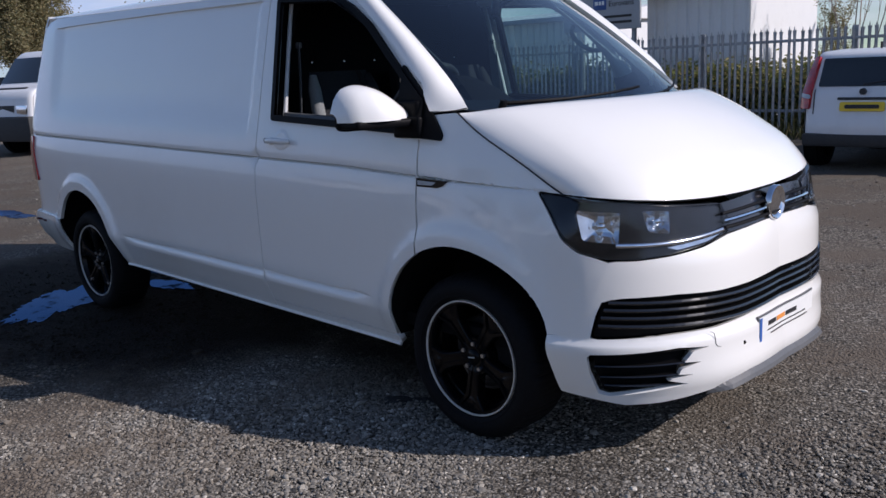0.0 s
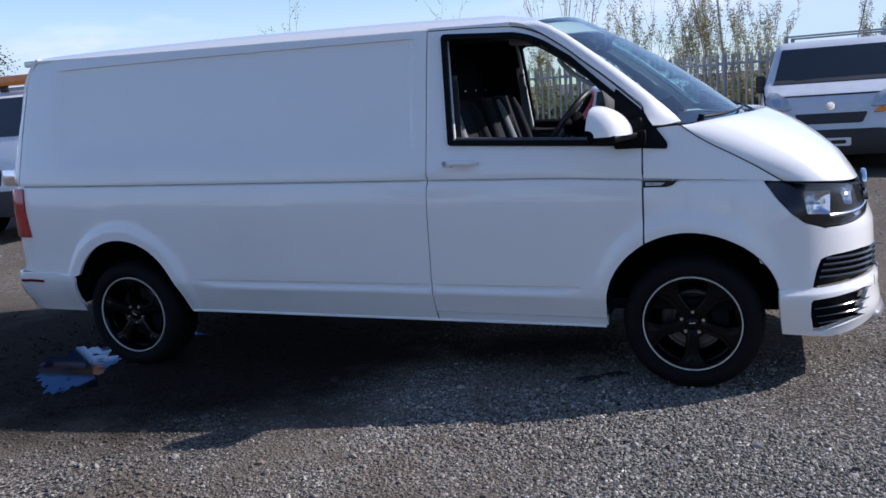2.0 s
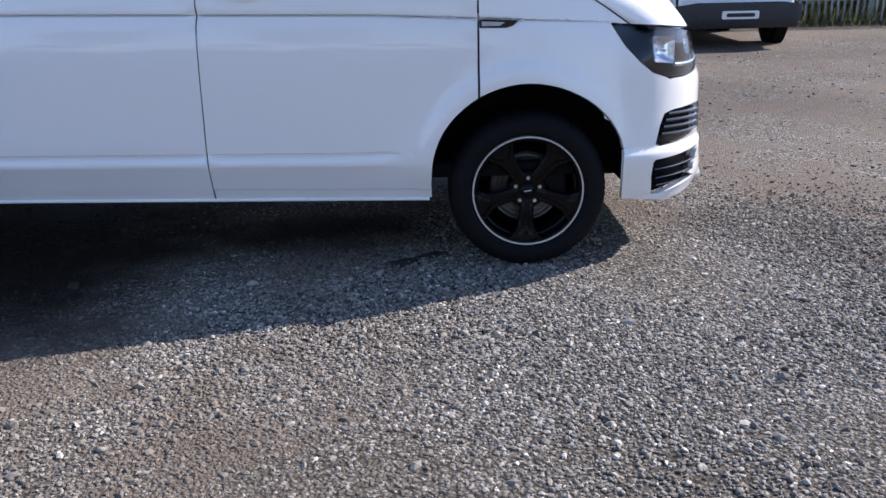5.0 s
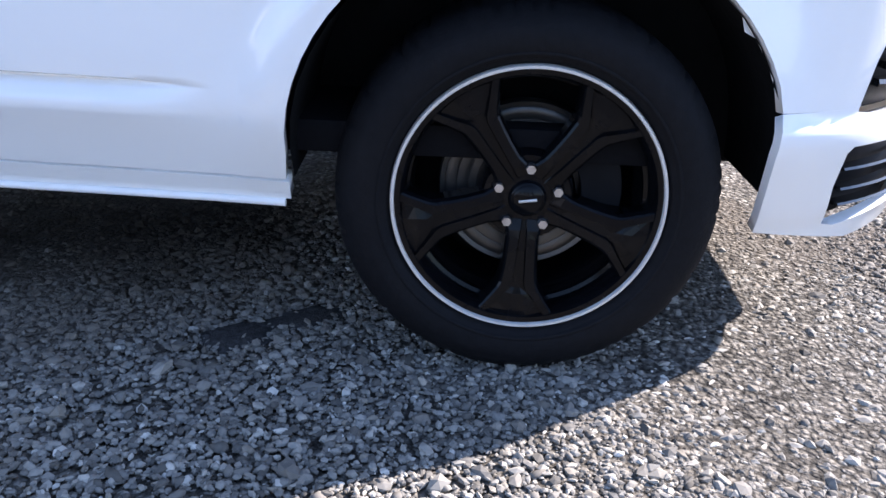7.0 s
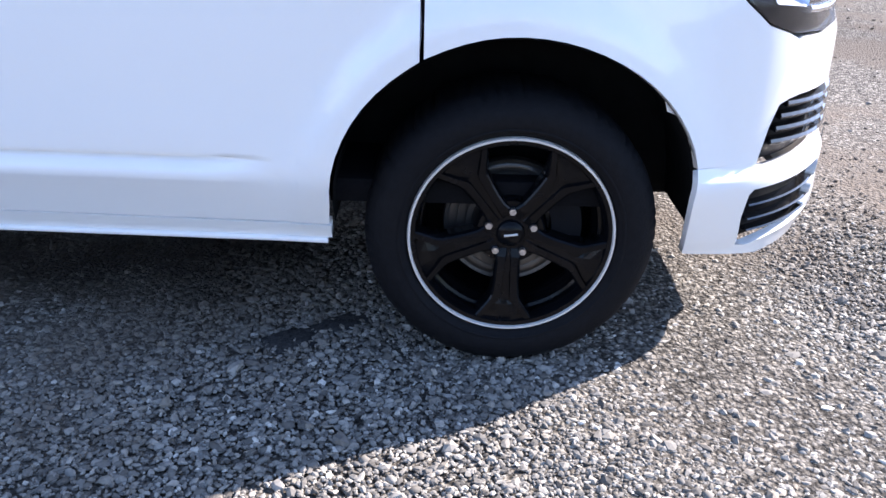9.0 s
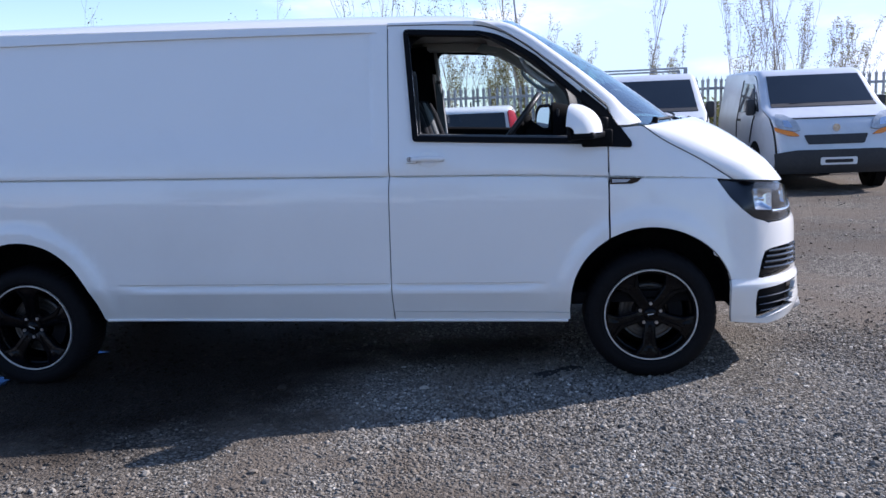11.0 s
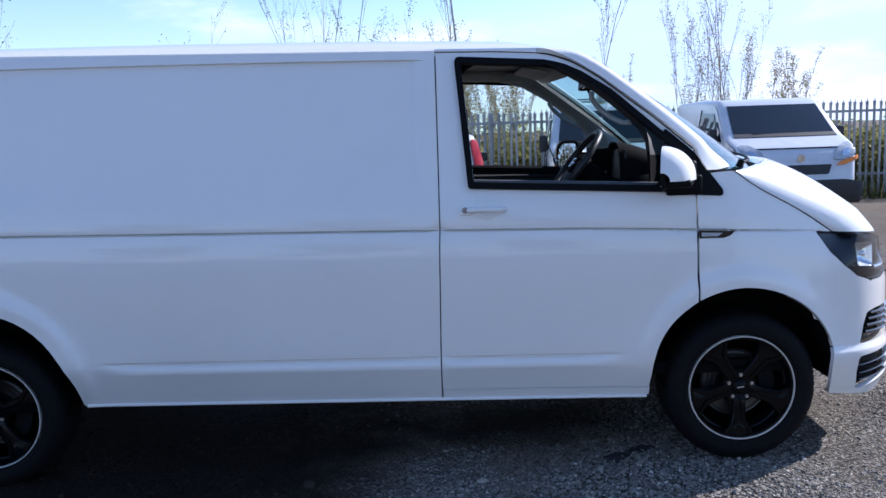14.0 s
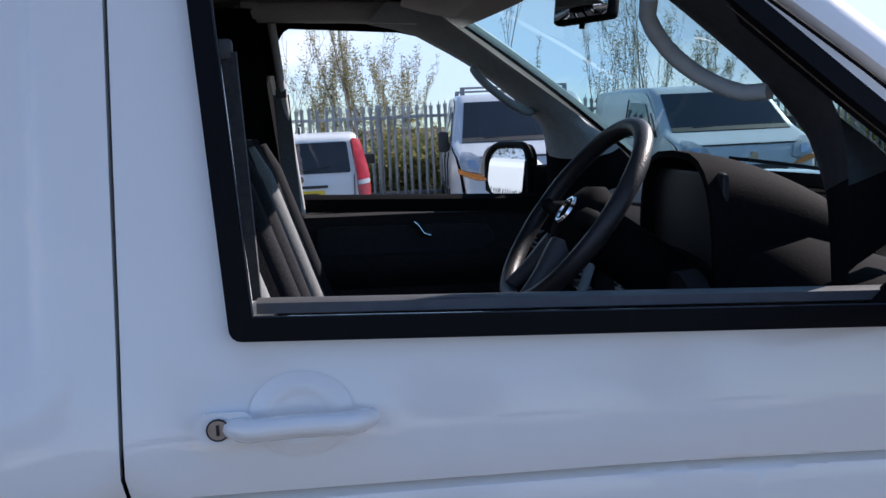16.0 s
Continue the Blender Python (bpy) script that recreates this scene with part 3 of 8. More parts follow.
def sheet(outer, holes, fn, levels=(), columns=(), extra=(), step=0.045, flip=False):
    """A curved panel: a flat outline (with holes) filled with a net of points and laid on the surface fn(u, w)."""
    loops = [dense(outer, step * 0.7)] + [dense(h, step * 0.6) for h in holes]
    us, wsv = [p[0] for p in loops[0]], [p[1] for p in loops[0]]
    u0, u1, w0, w1 = min(us), max(us), min(wsv), max(wsv)
    cu = sorted(set(np.arange(u0, u1, step).round(4)) | {c for c in columns if u0 < c < u1})
    cw = sorted(set(np.arange(w0, w1, step).round(4)) | {c for c in levels if w0 < c < w1})
    lev = sorted(levels)
    cw = [w for w in cw if w in levels or all(abs(w - q) > 0.008 for q in lev)]
    pts, edges = [], []
    for lp in loops:
        s = len(pts)
        pts += [Vector(p) for p in lp]
        edges += [(s + i, s + (i + 1) % len(lp)) for i in range(len(lp))]
    bound = np.array([tuple(p) for p in pts])

    def free(p, gap):
        return np.min(np.abs(bound[:, 0] - p[0]) + np.abs(bound[:, 1] - p[1])) > gap
    for p in list(extra) + [(u, w) for u in cu for w in cw]:
        if inside(p, loops[0]) and not any(inside(p, h) for h in loops[1:]) and free(p, 0.010):
            pts.append(Vector(p))
    from_cdt = geometry.delaunay_2d_cdt(pts, edges, [], 0, 1e-6)
    vs, fs = from_cdt[0], from_cdt[2]
    bm = bmesh.new()
    made = {}
    for f in fs:
        c = ((vs[f[0]].x + vs[f[1]].x + vs[f[2]].x) / 3, (vs[f[0]].y + vs[f[1]].y + vs[f[2]].y) / 3)
        if not inside(c, loops[0]) or any(inside(c, h) for h in loops[1:]):
            continue
        tri = []
        for i in f:
            if i not in made:
                made[i] = bm.verts.new(fn(vs[i].x, vs[i].y))
            tri.append(made[i])
        try:
            bm.faces.new(tri[::-1] if flip else tri)
        except ValueError:
            pass
    return bm


def thick(ob, t, offset=-1.0):
    md = ob.modifiers.new("thickness", "SOLIDIFY")
    md.thickness, md.offset = t, offset
    return ob


# ---- ground ----
def gz(x, y):
    """The yard's height."""
    return 0.0


PUDDLES = ((-3.83, -0.06, 0.50, 0.24, -46.0), (-3.60, 0.66, 0.27, 0.085, 4.0), (-4.12, 0.82, 0.13, 0.05, 4.0), (-8.6, 1.35, 0.55, 0.16, 5.0))


def wet_spot(x, y):
    """How near a puddle's middle a place lies: below 1 inside it."""
    best = 9.0
    for cx, cy, rx, ry, turn in PUDDLES:
        c, s = math.cos(radians(turn)), math.sin(radians(turn))
        dx, dy = x - cx, y - cy
        best = min(best, math.hypot((dx * c + dy * s) / rx, (-dx * s + dy * c) / ry))
    return best


GX = sorted(set([-400, -250, -160, -100, -70, -50, -36] + list(np.arange(-28, 16.1, 0.8).round(2)) + list(np.arange(-5, 2.6, 0.2).round(2)) + [20, 28, 40, 60, 100, 160, 250, 400]))
GY = sorted(set([-400, -200, -100, -50, -25, -14] + list(np.arange(-9, 16.1, 0.6).round(2)) + list(np.arange(-2.4, 1.6, 0.2).round(2)) + [20, 28, 40, 70, 120, 200, 400]))
bm = bmesh.new()
gv = {}
for i, x in enumerate(GX):
    for j, y in enumerate(GY):
        gv[i, j] = bm.verts.new((x, y, 0.012 * noise.noise((x * 0.9, y * 0.9, 0.0)) * (1 if abs(x) < 30 and abs(y) < 20 else 0) * min(1.0, max(0.0, (wet_spot(x, y) - 1.4) / 2.5))))
for i in range(len(GX) - 1):
    for j in range(len(GY) - 1):
        bm.faces.new((gv[i, j], gv[i + 1, j], gv[i + 1, j + 1], gv[i, j + 1]))
ground = part("ground", bm, M_GROUND)
tagged(ground, "grey crushed stone yard with brown dirt, damp patches and painted under-van shade", "ground", kind="structure")

# ---- the white van: its surface ----
MID, RAKE = 0.952, 0.02          # middle plane; the body stands slightly nose-down
NOSE_X = 0.10                    # where the flank begins to turn into the nose
PROFILE = [(0.24, 0.105), (0.30, 0.086), (0.315, 0.076), (0.345, 0.062), (0.36, 0.056), (0.42, 0.032), (0.46, 0.017), (0.49, 0.0105), (0.53, 0.0095), (0.60, 0.0095),
           (0.75, 0.0045), (0.88, 0.0012), (0.93, 0.0010), (0.98, 0.0034), (1.02, 0.0076), (1.055, 0.0130), (1.078, 0.0165), (1.12, 0.0195), (1.18, 0.031), (1.26, 0.050), (1.40, 0.080),
           (1.60, 0.126), (1.82, 0.180), (1.862, 0.195), (1.90, 0.215)]
BELT = 1.078


def belt(x):
    """The belt line, which drops a little towards the nose."""
    return BELT - 0.034 * max(0.0, (x + 0.75) / 1.1) ** 1.4


NOSE_OUT = [(0.22, 0.82), (0.30, 0.872), (0.36, 0.895), (0.44, 0.882), (0.52, 0.880), (0.535, 0.876), (0.64, 0.872), (0.74, 0.868), (0.80, 0.862), (0.86, 0.850), (1.00, 0.800), (1.06, 0.765), (1.2, 0.66)]
_phi = np.linspace(0, math.pi / 2, 400)
_px, _py = np.sin(_phi) ** (2 / 2.72), 1 - np.cos(_phi) ** (2 / 2.72)
_len = np.concatenate([[0], np.cumsum(np.hypot(np.diff(_px * 0.77), np.diff(_py * MID)))])
NOSE_Q = NOSE_X + float(_len[-1])
RECESS = (-3.86, -1.40, 1.16, 1.826, 0.07)


def arch_bump(x, w):
    """The lip that stands proud round each wheel opening."""
    y = 0.0
    for cx, cw in ((-0.005, 0.36), (-3.382, 0.302)):
        d = math.hypot((x - cx) / 0.412, (w - cw) / 0.447)
        if w > cw - 0.1:
            y -= 0.022 * max(0.0, min(1.0, (1.25 - d) / 0.12)) ** 1.5 * (1 if d > 0.9 else 0) * min(1.0, max(0.0, (w - cw + 0.1) / 0.3)) * (1 - 0.85 * max(0.0, min(1.0, (x - cx) / 0.34)) ** 1.5 * (cx > -1))
    return y


def ledge_drop(x):
    """How far the pressed panel's top ledge sinks towards the tail."""
    return 0.003 + 0.029 * max(0.0, min(1.0, (-1.40 - x) / 2.40)) ** 1.8


def crease(x):
    """Height of the crease along the sill."""
    return 0.509 + 0.0070 * (x + 1.36)


def panel_skin(q, w):
    """The flank, with its rows of points led along the ledge and the crease."""
    if w > 1.62:
        w -= ledge_drop(q) * max(0.0, min((w - 1.62) / 0.206, (1.858 - w) / 0.032))
    elif w < 0.70:
        w += (crease(q) - 0.512) * max(0.0, min((w - 0.36) / 0.14, (0.70 - w) / 0.17, 1.0))
    return skin(q, w)


def recess(x, w):
    """Depth of the pressed panel of the load bay's flank: a crisp ledge along its top, soft at its other edges."""
    x0, x1, w0, w1, r = RECESS
    w1 -= ledge_drop(x)
    t = 1.0
    for d, soft in ((x - x0, 0.16), (x1 - x, 0.028), (w - w0, 0.22)):
        k = max(0.0, min(1.0, d / soft))
        t *= k * k * (3 - 2 * k)
    return 0.019 * t * max(0.0, min(1.0, (w1 - w) / 0.005))


def flank(x, w):
    """How far the flank lies in from the van's widest line."""
    y = lerp_table(PROFILE, w)
    y += 0.0225 * math.exp(-(((w - belt(x)) / 0.0035) ** 2)) * max(0.0, min(1.0, 1.35 - (x + 0.20) / 0.5))
    along = max(0.0, min(1.0, (x + 2.86) / 0.14, (-0.53 - x) / 0.14))
    d = w - crease(x)
    if along and -0.07 < d < 0.05:
        y += along * lerp_table([(-0.07, 0.0), (-0.045, -0.004), (-0.012, 0.0085), (-0.003, 0.0150), (0.0, 0.0185), (0.0042, 0.0185), (0.0095, 0.0030), (0.05, 0.0)], d)
    if x < -1.36:
        y += recess(x, w)
    y += arch_bump(x, w)
    if x < -3.5:
        t = (-3.5 - x) / 0.8
        y += 0.045 * t ** 2 + 0.16 * max(0.0, t - 0.75) ** 2 * 16 * 0.35
    if -0.25 < x < 0.5 and w > 0.48:
        a = max(0.0, min(1.0, (x + 0.25) / 0.2))
        a = a * a * (3 - 2 * a)
        v, top = bonnet_edge(x)
        low = top - 0.55
        f, h = max(0.0, min(1.0, (0.5 - x) / 0.15)), max(0.0, min(1.0, (w - 0.91) / 0.11))
        a *= h + (1 - h) * f * f * (3 - 2 * f)
        t = max(0.0, min(1.15, (w - low) / (top - low)))
        y += a * (0.080 + 0.016 * v - lerp_table(PROFILE, top)) * t
    if x > 0.0:
        y += TAPER * nose_ease(x) * max(0.0, min(1.0, (1.00 - w) / 0.25))
    return y


TAPER = 0.004                    # how far the wing draws in just ahead of the wheel


def nose_ease(x):
    t, f = max(0.0, min(1.0, x / 0.32)), max(0.0, min(1.0, (0.60 - x) / 0.22))
    return t * t * (3 - 2 * t) * f * f * (3 - 2 * f)


def bonnet_edge(x):
    """Height of the gap between bonnet and wing."""
    v = max(0.0, min(1.0, (x + 0.03) / 0.46))
    return v, lerp_table([(-0.03, 1.316), (0.027, 1.272), (0.097, 1.228), (0.18, 1.184), (0.257, 1.142), (0.333, 1.096), (0.378, 1.067), (0.43, 1.036)], max(-0.03, min(0.43, x)))


def tail(w):
    """How far the rear end leans forward, and rounds off under the roof."""
    return 0.075 * (max(0.0, w - 1.0) / 0.86) ** 1.5 + 0.06 * (max(0.0, w - 1.70) / 0.16) ** 2


def skin(q, w, out=0.0):
    """A point of the body's right-hand surface: q runs along the flank (as x) and then round the nose to the middle."""
    if q <= NOSE_X:
        x, y = q - 0.009 * math.exp(-(((q + 1.25) / 0.6) ** 2)), flank(q, w)
        k = max(0.0, min(1.0, (-3.80 - q) / 0.36))
        x += tail(w) * k * k * (3 - 2 * k)
        return Vector((x, y - out, w - RAKE * x))
    s = min(q - NOSE_X, float(_len[-1]))
    fx, fy = float(np.interp(s, _len, _px)), float(np.interp(s, _len, _py))
    nx = lerp_table(NOSE_OUT, w)
    low = max(0.0, min(1.0, (0.86 - w) / 0.07))
    x = NOSE_X + 0.77 * fx + (nx - 0.87) * fx ** 4 + 0.045 * fx ** 6 * (1 - fy) * low * low * (3 - 2 * low)     # the bumper's squarer corners
    y = fy * MID + flank(min(x, 0.5), w) * (1 - fy) ** 2
    n = Vector((max(fx, 0.0) ** 3, -(1 - fy) ** 1.0, 0))
    n = n.normalized() if n.length > 0.01 else Vector((0, -1, 0))
    p = Vector((x, y, w)) + n * out
    return Vector((p.x, p.y, p.z - RAKE * p.x))


def rear_skin(q, w):
    """The rear corner: q runs from the flank's end (0) round to the tail."""
    a = min(q / 0.16, 1.0) * math.pi / 2
    r = 0.12
    lean = lerp_table([(0.25, 0.05), (0.5, 0.03), (0.56, 0.0), (1.1, -0.01), (1.4, -0.03), (1.7, -0.09), (1.9, -0.15)], w)
    base = skin(-4.16, w)
    x = base.x - r * math.sin(a) - lean * math.sin(a)
    y = base.y + r * (1 - math.cos(a)) + max(0.0, q - 0.16)
    return Vector((x, y, base.z + RAKE * base.x - RAKE * x))


def mirrored(bm):
    """The same panel for the van's other flank."""
    other = bm.copy()
    for v in other.verts:
        v.co.y = 2 * MID - v.co.y
    bmesh.ops.reverse_faces(other, faces=other.faces)
    return other


LEVELS = (0.46, 0.467, 0.48, 0.49, 0.500, 0.505, 0.509, 0.512, 0.5165, 0.522, 0.53, BELT - 0.012, BELT - 0.006, BELT - 0.003, BELT, BELT + 0.003, BELT + 0.006, BELT + 0.012, 1.81, 1.821, 1.826, 1.834)
van = thing("panel_van", "white long-wheelbase panel van with black alloy wheels on the yard", "van")


def span(a, c, n):
    return [a + (c - a) * i / n for i in range(n + 1)]


def arc(cx, cw, a, b, d0, d1, n=28):
    return [(cx + a * math.cos(radians(d0 + (d1 - d0) * i / n)), cw + b * math.sin(radians(d0 + (d1 - d0) * i / n))) for i in range(n + 1)]


def arch_edge(cx, cw, w_left, w_right):
    """The wheel opening's edge from its right foot over the top to its left foot."""
    pts = arc(cx, cw, 0.410, 0.445, 0, 180)
    return [(cx + 0.418, w_right)] + pts + [(cx - 0.412, w_left)]


REAR_ARCH = arch_edge(-3.382, 0.302, 0.262, 0.296)
FRONT_ARCH = [(0.413, 0.29)]
for i in range(33):
    a = radians(180 * i / 32)
    bow = math.sin(2 * a)
    wide = 0.436 + 0.022 * bow * bow if a < math.pi / 2 else 0.406 - 0.022 * bow
    k = max(0.0, min(1.0, (a - 1.40) / 0.34))       # the two halves meet over the wheel's middle
    wide = wide if abs(a - math.pi / 2) > 0.17 else 0.436 + 0.022 * bow * bow + (0.406 - 0.022 * bow - 0.436 - 0.022 * bow * bow) * k
    FRONT_ARCH.append((-0.005 + wide * math.cos(a), 0.36 + 0.452 * math.sin(a)))
FRONT_ARCH.append((-0.417, 0.315))

# load-bay flank
outer = [(-4.16, 0.524), (-3.792, 0.524)] + [p for p in REAR_ARCH[::-1] if p[1] >= 0.295 and not (p[0] < -3.6 and p[1] < 0.53)] + [(-2.964, 0.296), (-1.3428, 0.307), (-1.3428, 0.52), (-1.3325, 1.0), (-1.3285, BELT), (-1.3263, 1.4), (-1.3247, 1.858), (-4.14, 1.858)]
clean = []
for p in outer:
    if not clean or (Vector(p) - Vector(clean[-1])).length > 0.004:
        clean.append(p)
extra = []
for k in (1.03, 1.08, 1.13, 1.19, 1.25):
    extra += arc(-3.382, 0.302, 0.412 * k, 0.447 * k, 5, 175, 40)
for k in (-0.002, 0.006, 0.014, 0.022, 0.030):
    extra += [(RECESS[1] - k, w) for w in span(1.20, 1.80, 20)]
fl = sheet(clean, [], panel_skin, LEVELS, extra=extra)
fl2 = mirrored(fl)
thick(part("flank_panel", fl, M_WHITE, van, "white pressed steel load bay side"), 0.02)
thick(part("flank_panel", fl2, M_WHITE, van), 0.02)

# sill below the doors
sl = sheet([(-1.336, 0.307), (-0.414, 0.313), (-0.414, 0.351), (-1.336, 0.353)], [], skin, ())
sl2 = mirrored(sl)
thick(part("sill", sl, M_WHITE, van), 0.03)
thick(part("sill", sl2, M_WHITE, van), 0.03)

# folded flange along the bottom edge
for side in (0, 1):
    b = bmesh.new()
    tube(b, [skin(q, 0.298 + 0.0075 * (q + 2.95) / 2.5, 0.006) for q in span(-2.955, -0.424, 40)], 0.0075, 8)
    b = mirrored(b) if side else b
    part("sill_flange", b, M_WHITE, van)

# front doors with window openings
DOOR_TOP = [(-1.319, 1.851), (-1.07, 1.850), (-0.948, 1.846), (-0.880, 1.843), (-0.824, 1.836), (-0.768, 1.819), (-0.712, 1.796), (-0.602, 1.727), (-0.493, 1.641), (-0.382, 1.555), (-0.270, 1.460), (-0.214, 1.412)]
WINDOW = [(-1.196, 1.259), (-0.323, 1.233), (-0.225, 1.229), (-0.225, 1.38), (-0.407, 1.541), (-0.561, 1.677), (-0.688, 1.758), (-0.767, 1.794), (-0.845, 1.811), (-1.239, 1.828)]
door_outer = [(-0.418, 0.357)] + [p for p in FRONT_ARCH[::-1] if p[0] < -0.222 and p[1] > 0.37] + [(-0.217, 0.7525), (-0.217, 0.80), (-0.216, 1.22)] + DOOR_TOP[::-1] + [(-1.321, 1.4), (-1.3235, BELT), (-1.3275, 1.0), (-1.3375, 0.52), (-1.3375, 0.357)]
arch_extra = []
for k in (1.04, 1.08, 1.13, 1.18, 1.24):
    arch_extra += [(-0.005 + (x + 0.005) * k, 0.36 + (w - 0.36) * k) for x, w in dense(FRONT_ARCH[2:-2], 0.04, False)]
window_hole = rounded(WINDOW, [0.010, 0, 0, 0.0, 0, 0, 0, 0.03, 0, 0.022], 4)
belt_extra = [(x, belt(x) + d) for x in span(-0.90, 0.36, 63) for d in (-0.012, -0.006, -0.003, 0.0, 0.003, 0.006, 0.012)]
dr = sheet(door_outer, [window_hole], panel_skin, LEVELS, extra=arch_extra + belt_extra)
dr2 = mirrored(dr)
door_r = thick(part("front_door", dr, M_WHITE, van, "white front door with the window wound down"), 0.022)
door_l = thick(part("front_door", dr2, M_WHITE, van), 0.022)


def band(outer_loop, inner_loop, fn):
    """A strip between two loops of the same number of points."""
    b = bmesh.new()
    a = [b.verts.new(fn(*p)) for p in outer_loop]
    c = [b.verts.new(fn(*p)) for p in inner_loop]
    k = len(a)
    for i in range(k):
        j = (i + 1) % k
        b.faces.new((a[i], a[j], c[j], c[i]))
    return b


def shrunk(loop, d):
    """The loop moved inwards by d."""
    out = []
    k = len(loop)
    for i in range(k):
        p, a, b = Vector(loop[i]), Vector(loop[i - 1]), Vector(loop[(i + 1) % k])
        t = ((p - a).normalized() + (b - p).normalized())
        t = t.normalized() if t.length > 1e-6 else (b - p).normalized()
        out.append(tuple(p + Vector((-t.y, t.x)) * d))
    return out


WIN_SMALL = rounded([(-1.192, 1.262), (-0.33, 1.236), (-0.20, 1.231), (-0.20, 1.36), (-0.407, 1.537), (-0.561, 1.673), (-0.688, 1.754), (-0.767, 1.790), (-0.848, 1.807), (-1.234, 1.824)],
                    [0.010, 0, 0, 0, 0, 0, 0, 0.03, 0, 0.022], 4)
for side in (0, 1):
    big, small = shrunk(WIN_SMALL, -0.005), shrunk(WIN_SMALL, 0.022)
    b = band(big, small, lambda q, w: skin(q, w, 0.006))
    b = mirrored(b) if side else b
    bmesh.ops.recalc_face_normals(b, faces=b.faces)
    thick(part("window_rubber", b, M_BLACKTRIM, door_l if side else door_r, "black rubber window surround"), 0.03, 0.0)

# thin glossy seal lips round the window opening
for side in (0, 1):
    for inset, out, r in ((0.000, 0.010, 0.0036), (0.011, 0.0085, 0.0016), (0.021, 0.004, 0.0028)):
        b = bmesh.new()
        tube(b, [skin(q, w, out) for q, w in shrunk(WIN_SMALL, inset)], r, 6, True)
        b = mirrored(b) if side else b
        part("seal_lip", b, M_GLOSSBLACK, door_l if side else door_r)

# black mirror base triangle in front of the window
for side in (0, 1):
    tri = rounded([(-0.345, 1.226), (-0.094, 1.213), (-0.092, 1.238), (-0.215, 1.405), (-0.34, 1.512)], [0.01, 0.02, 0.02, 0.03, 0.02], 3)
    b = sheet(tri, [], lambda q, w: skin(q, w, 0.012), (), step=0.03)
    b = mirrored(b) if side else b
    thick(part("mirror_base", b, M_BLACKTRIM, door_l if side else door_r, "black plastic mirror base"), 0.02)

# passenger side pane
pane = sheet(shrunk(WIN_SMALL, 0.01), [], lambda q, w: skin(q, w, -0.006), (), step=0.1)
pane2 = mirrored(pane)
pane.free()
pg = part("window_pane", pane2, M_SIDEGLASS, door_l, "clear door glass")
pg.visible_shadow = False

# front wings, meeting headlamp and bumper
HL = [(0.341, 1.040), (0.44, 1.031), (0.56, 1.023), (0.70, 1.012), (0.90, 0.992), (1.06, 0.978), (1.17, 0.970), (1.19, 0.905), (1.165, 0.868), (1.02, 0.842), (0.86, 0.826), (0.74, 0.818), (0.62, 0.822), (0.535, 0.845), (0.47, 0.890), (0.41, 0.950)]
HL_R = rounded(HL, 0.012, 3)
SEAM = [(0.49, 0.533), (0.566, 0.538), (0.568, 0.60), (0.58, 0.67), (0.600, 0.735), (0.622, 0.775), (0.635, 0.808)]
wing_outer = [(0.405, 0.53)] + [p for p in FRONT_ARCH if p[0] > -0.205 and p[1] > 0.535] + [(-0.208, 0.7585), (-0.208, 0.80), (-0.208, 1.30), (-0.12, 1.312), (-0.045, 1.318)] + [(x, bonnet_edge(x)[1] - 0.003) for x in (-0.02, 0.03, 0.09, 0.15, 0.21, 0.27, 0.32, 0.36, 0.39)] + [(0.420, 1.0385), (0.388, 1.0400), (0.345, 1.0440), (0.338, 1.0400), (0.403, 0.95), (0.465, 0.888), (0.53, 0.842), (0.60, 0.822)] + SEAM[::-1]
shoulder_extra = [(x, bonnet_edge(x)[1] - d) for x in span(-0.18, 0.34, 18) for d in (0.010, 0.019, 0.030, 0.044, 0.062, 0.085)]
wg = sheet(wing_outer, [], skin, LEVELS, extra=arch_extra + shoulder_extra + belt_extra)
wg2 = mirrored(wg)
wing_r = thick(part("front_wing", wg, M_WHITE, van), 0.02)
wing_l = thick(part("front_wing", wg2, M_WHITE, van), 0.02)

# side indicator in the wing, black blade with a clear lens
def blade(q, w, out):
    p = skin(q, 1.045, out)
    return Vector((p.x, p.y, p.z + w - 1.045))


b = sheet([(-0.207, 1.0635), (-0.05, 1.0590), (-0.072, 1.0385), (-0.10, 1.0295), (-0.207, 1.0295)], [], lambda q, w: blade(q, w, 0.006), (), step=0.03)
ind = thick(part("side_repeater", b, M_GLOSSBLACK, wing_r, "black side repeater blade"), 0.014)
b = sheet([(-0.198, 1.055), (-0.105, 1.052), (-0.125, 1.0385), (-0.198, 1.037)], [], lambda q, w: blade(q, w, 0.009), (), step=0.03)
thick(part("lens", b, M_LAMPCLEAR, ind, "clear repeater lens"), 0.006)

# front bumper with grille openings
LOW_GRILLE = [(0.640, 0.674), (0.68, 0.679), (0.775, 0.681), (0.88, 0.682), (1.056, 0.671), (1.268, 0.668), (NOSE_Q, 0.672), (NOSE_Q, 0.554), (1.268, 0.546), (1.056, 0.536), (0.88, 0.536), (0.77, 0.532), (0.65, 0.528), (0.590, 0.526), (0.563, 0.530), (0.584, 0.613), (0.606, 0.664)]
FOG = [(0.565, 0.470), (0.670, 0.475), (0.877, 0.488), (1.004, 0.475), (0.935, 0.466), (0.895, 0.428), (0.962, 0.423), (0.879, 0.404), (0.863, 0.384), (0.920, 0.380), (0.819, 0.364), (0.896, 0.345), (0.751, 0.321), (0.60, 0.297), (0.565, 0.305), (0.550, 0.39), (0.553, 0.458)]
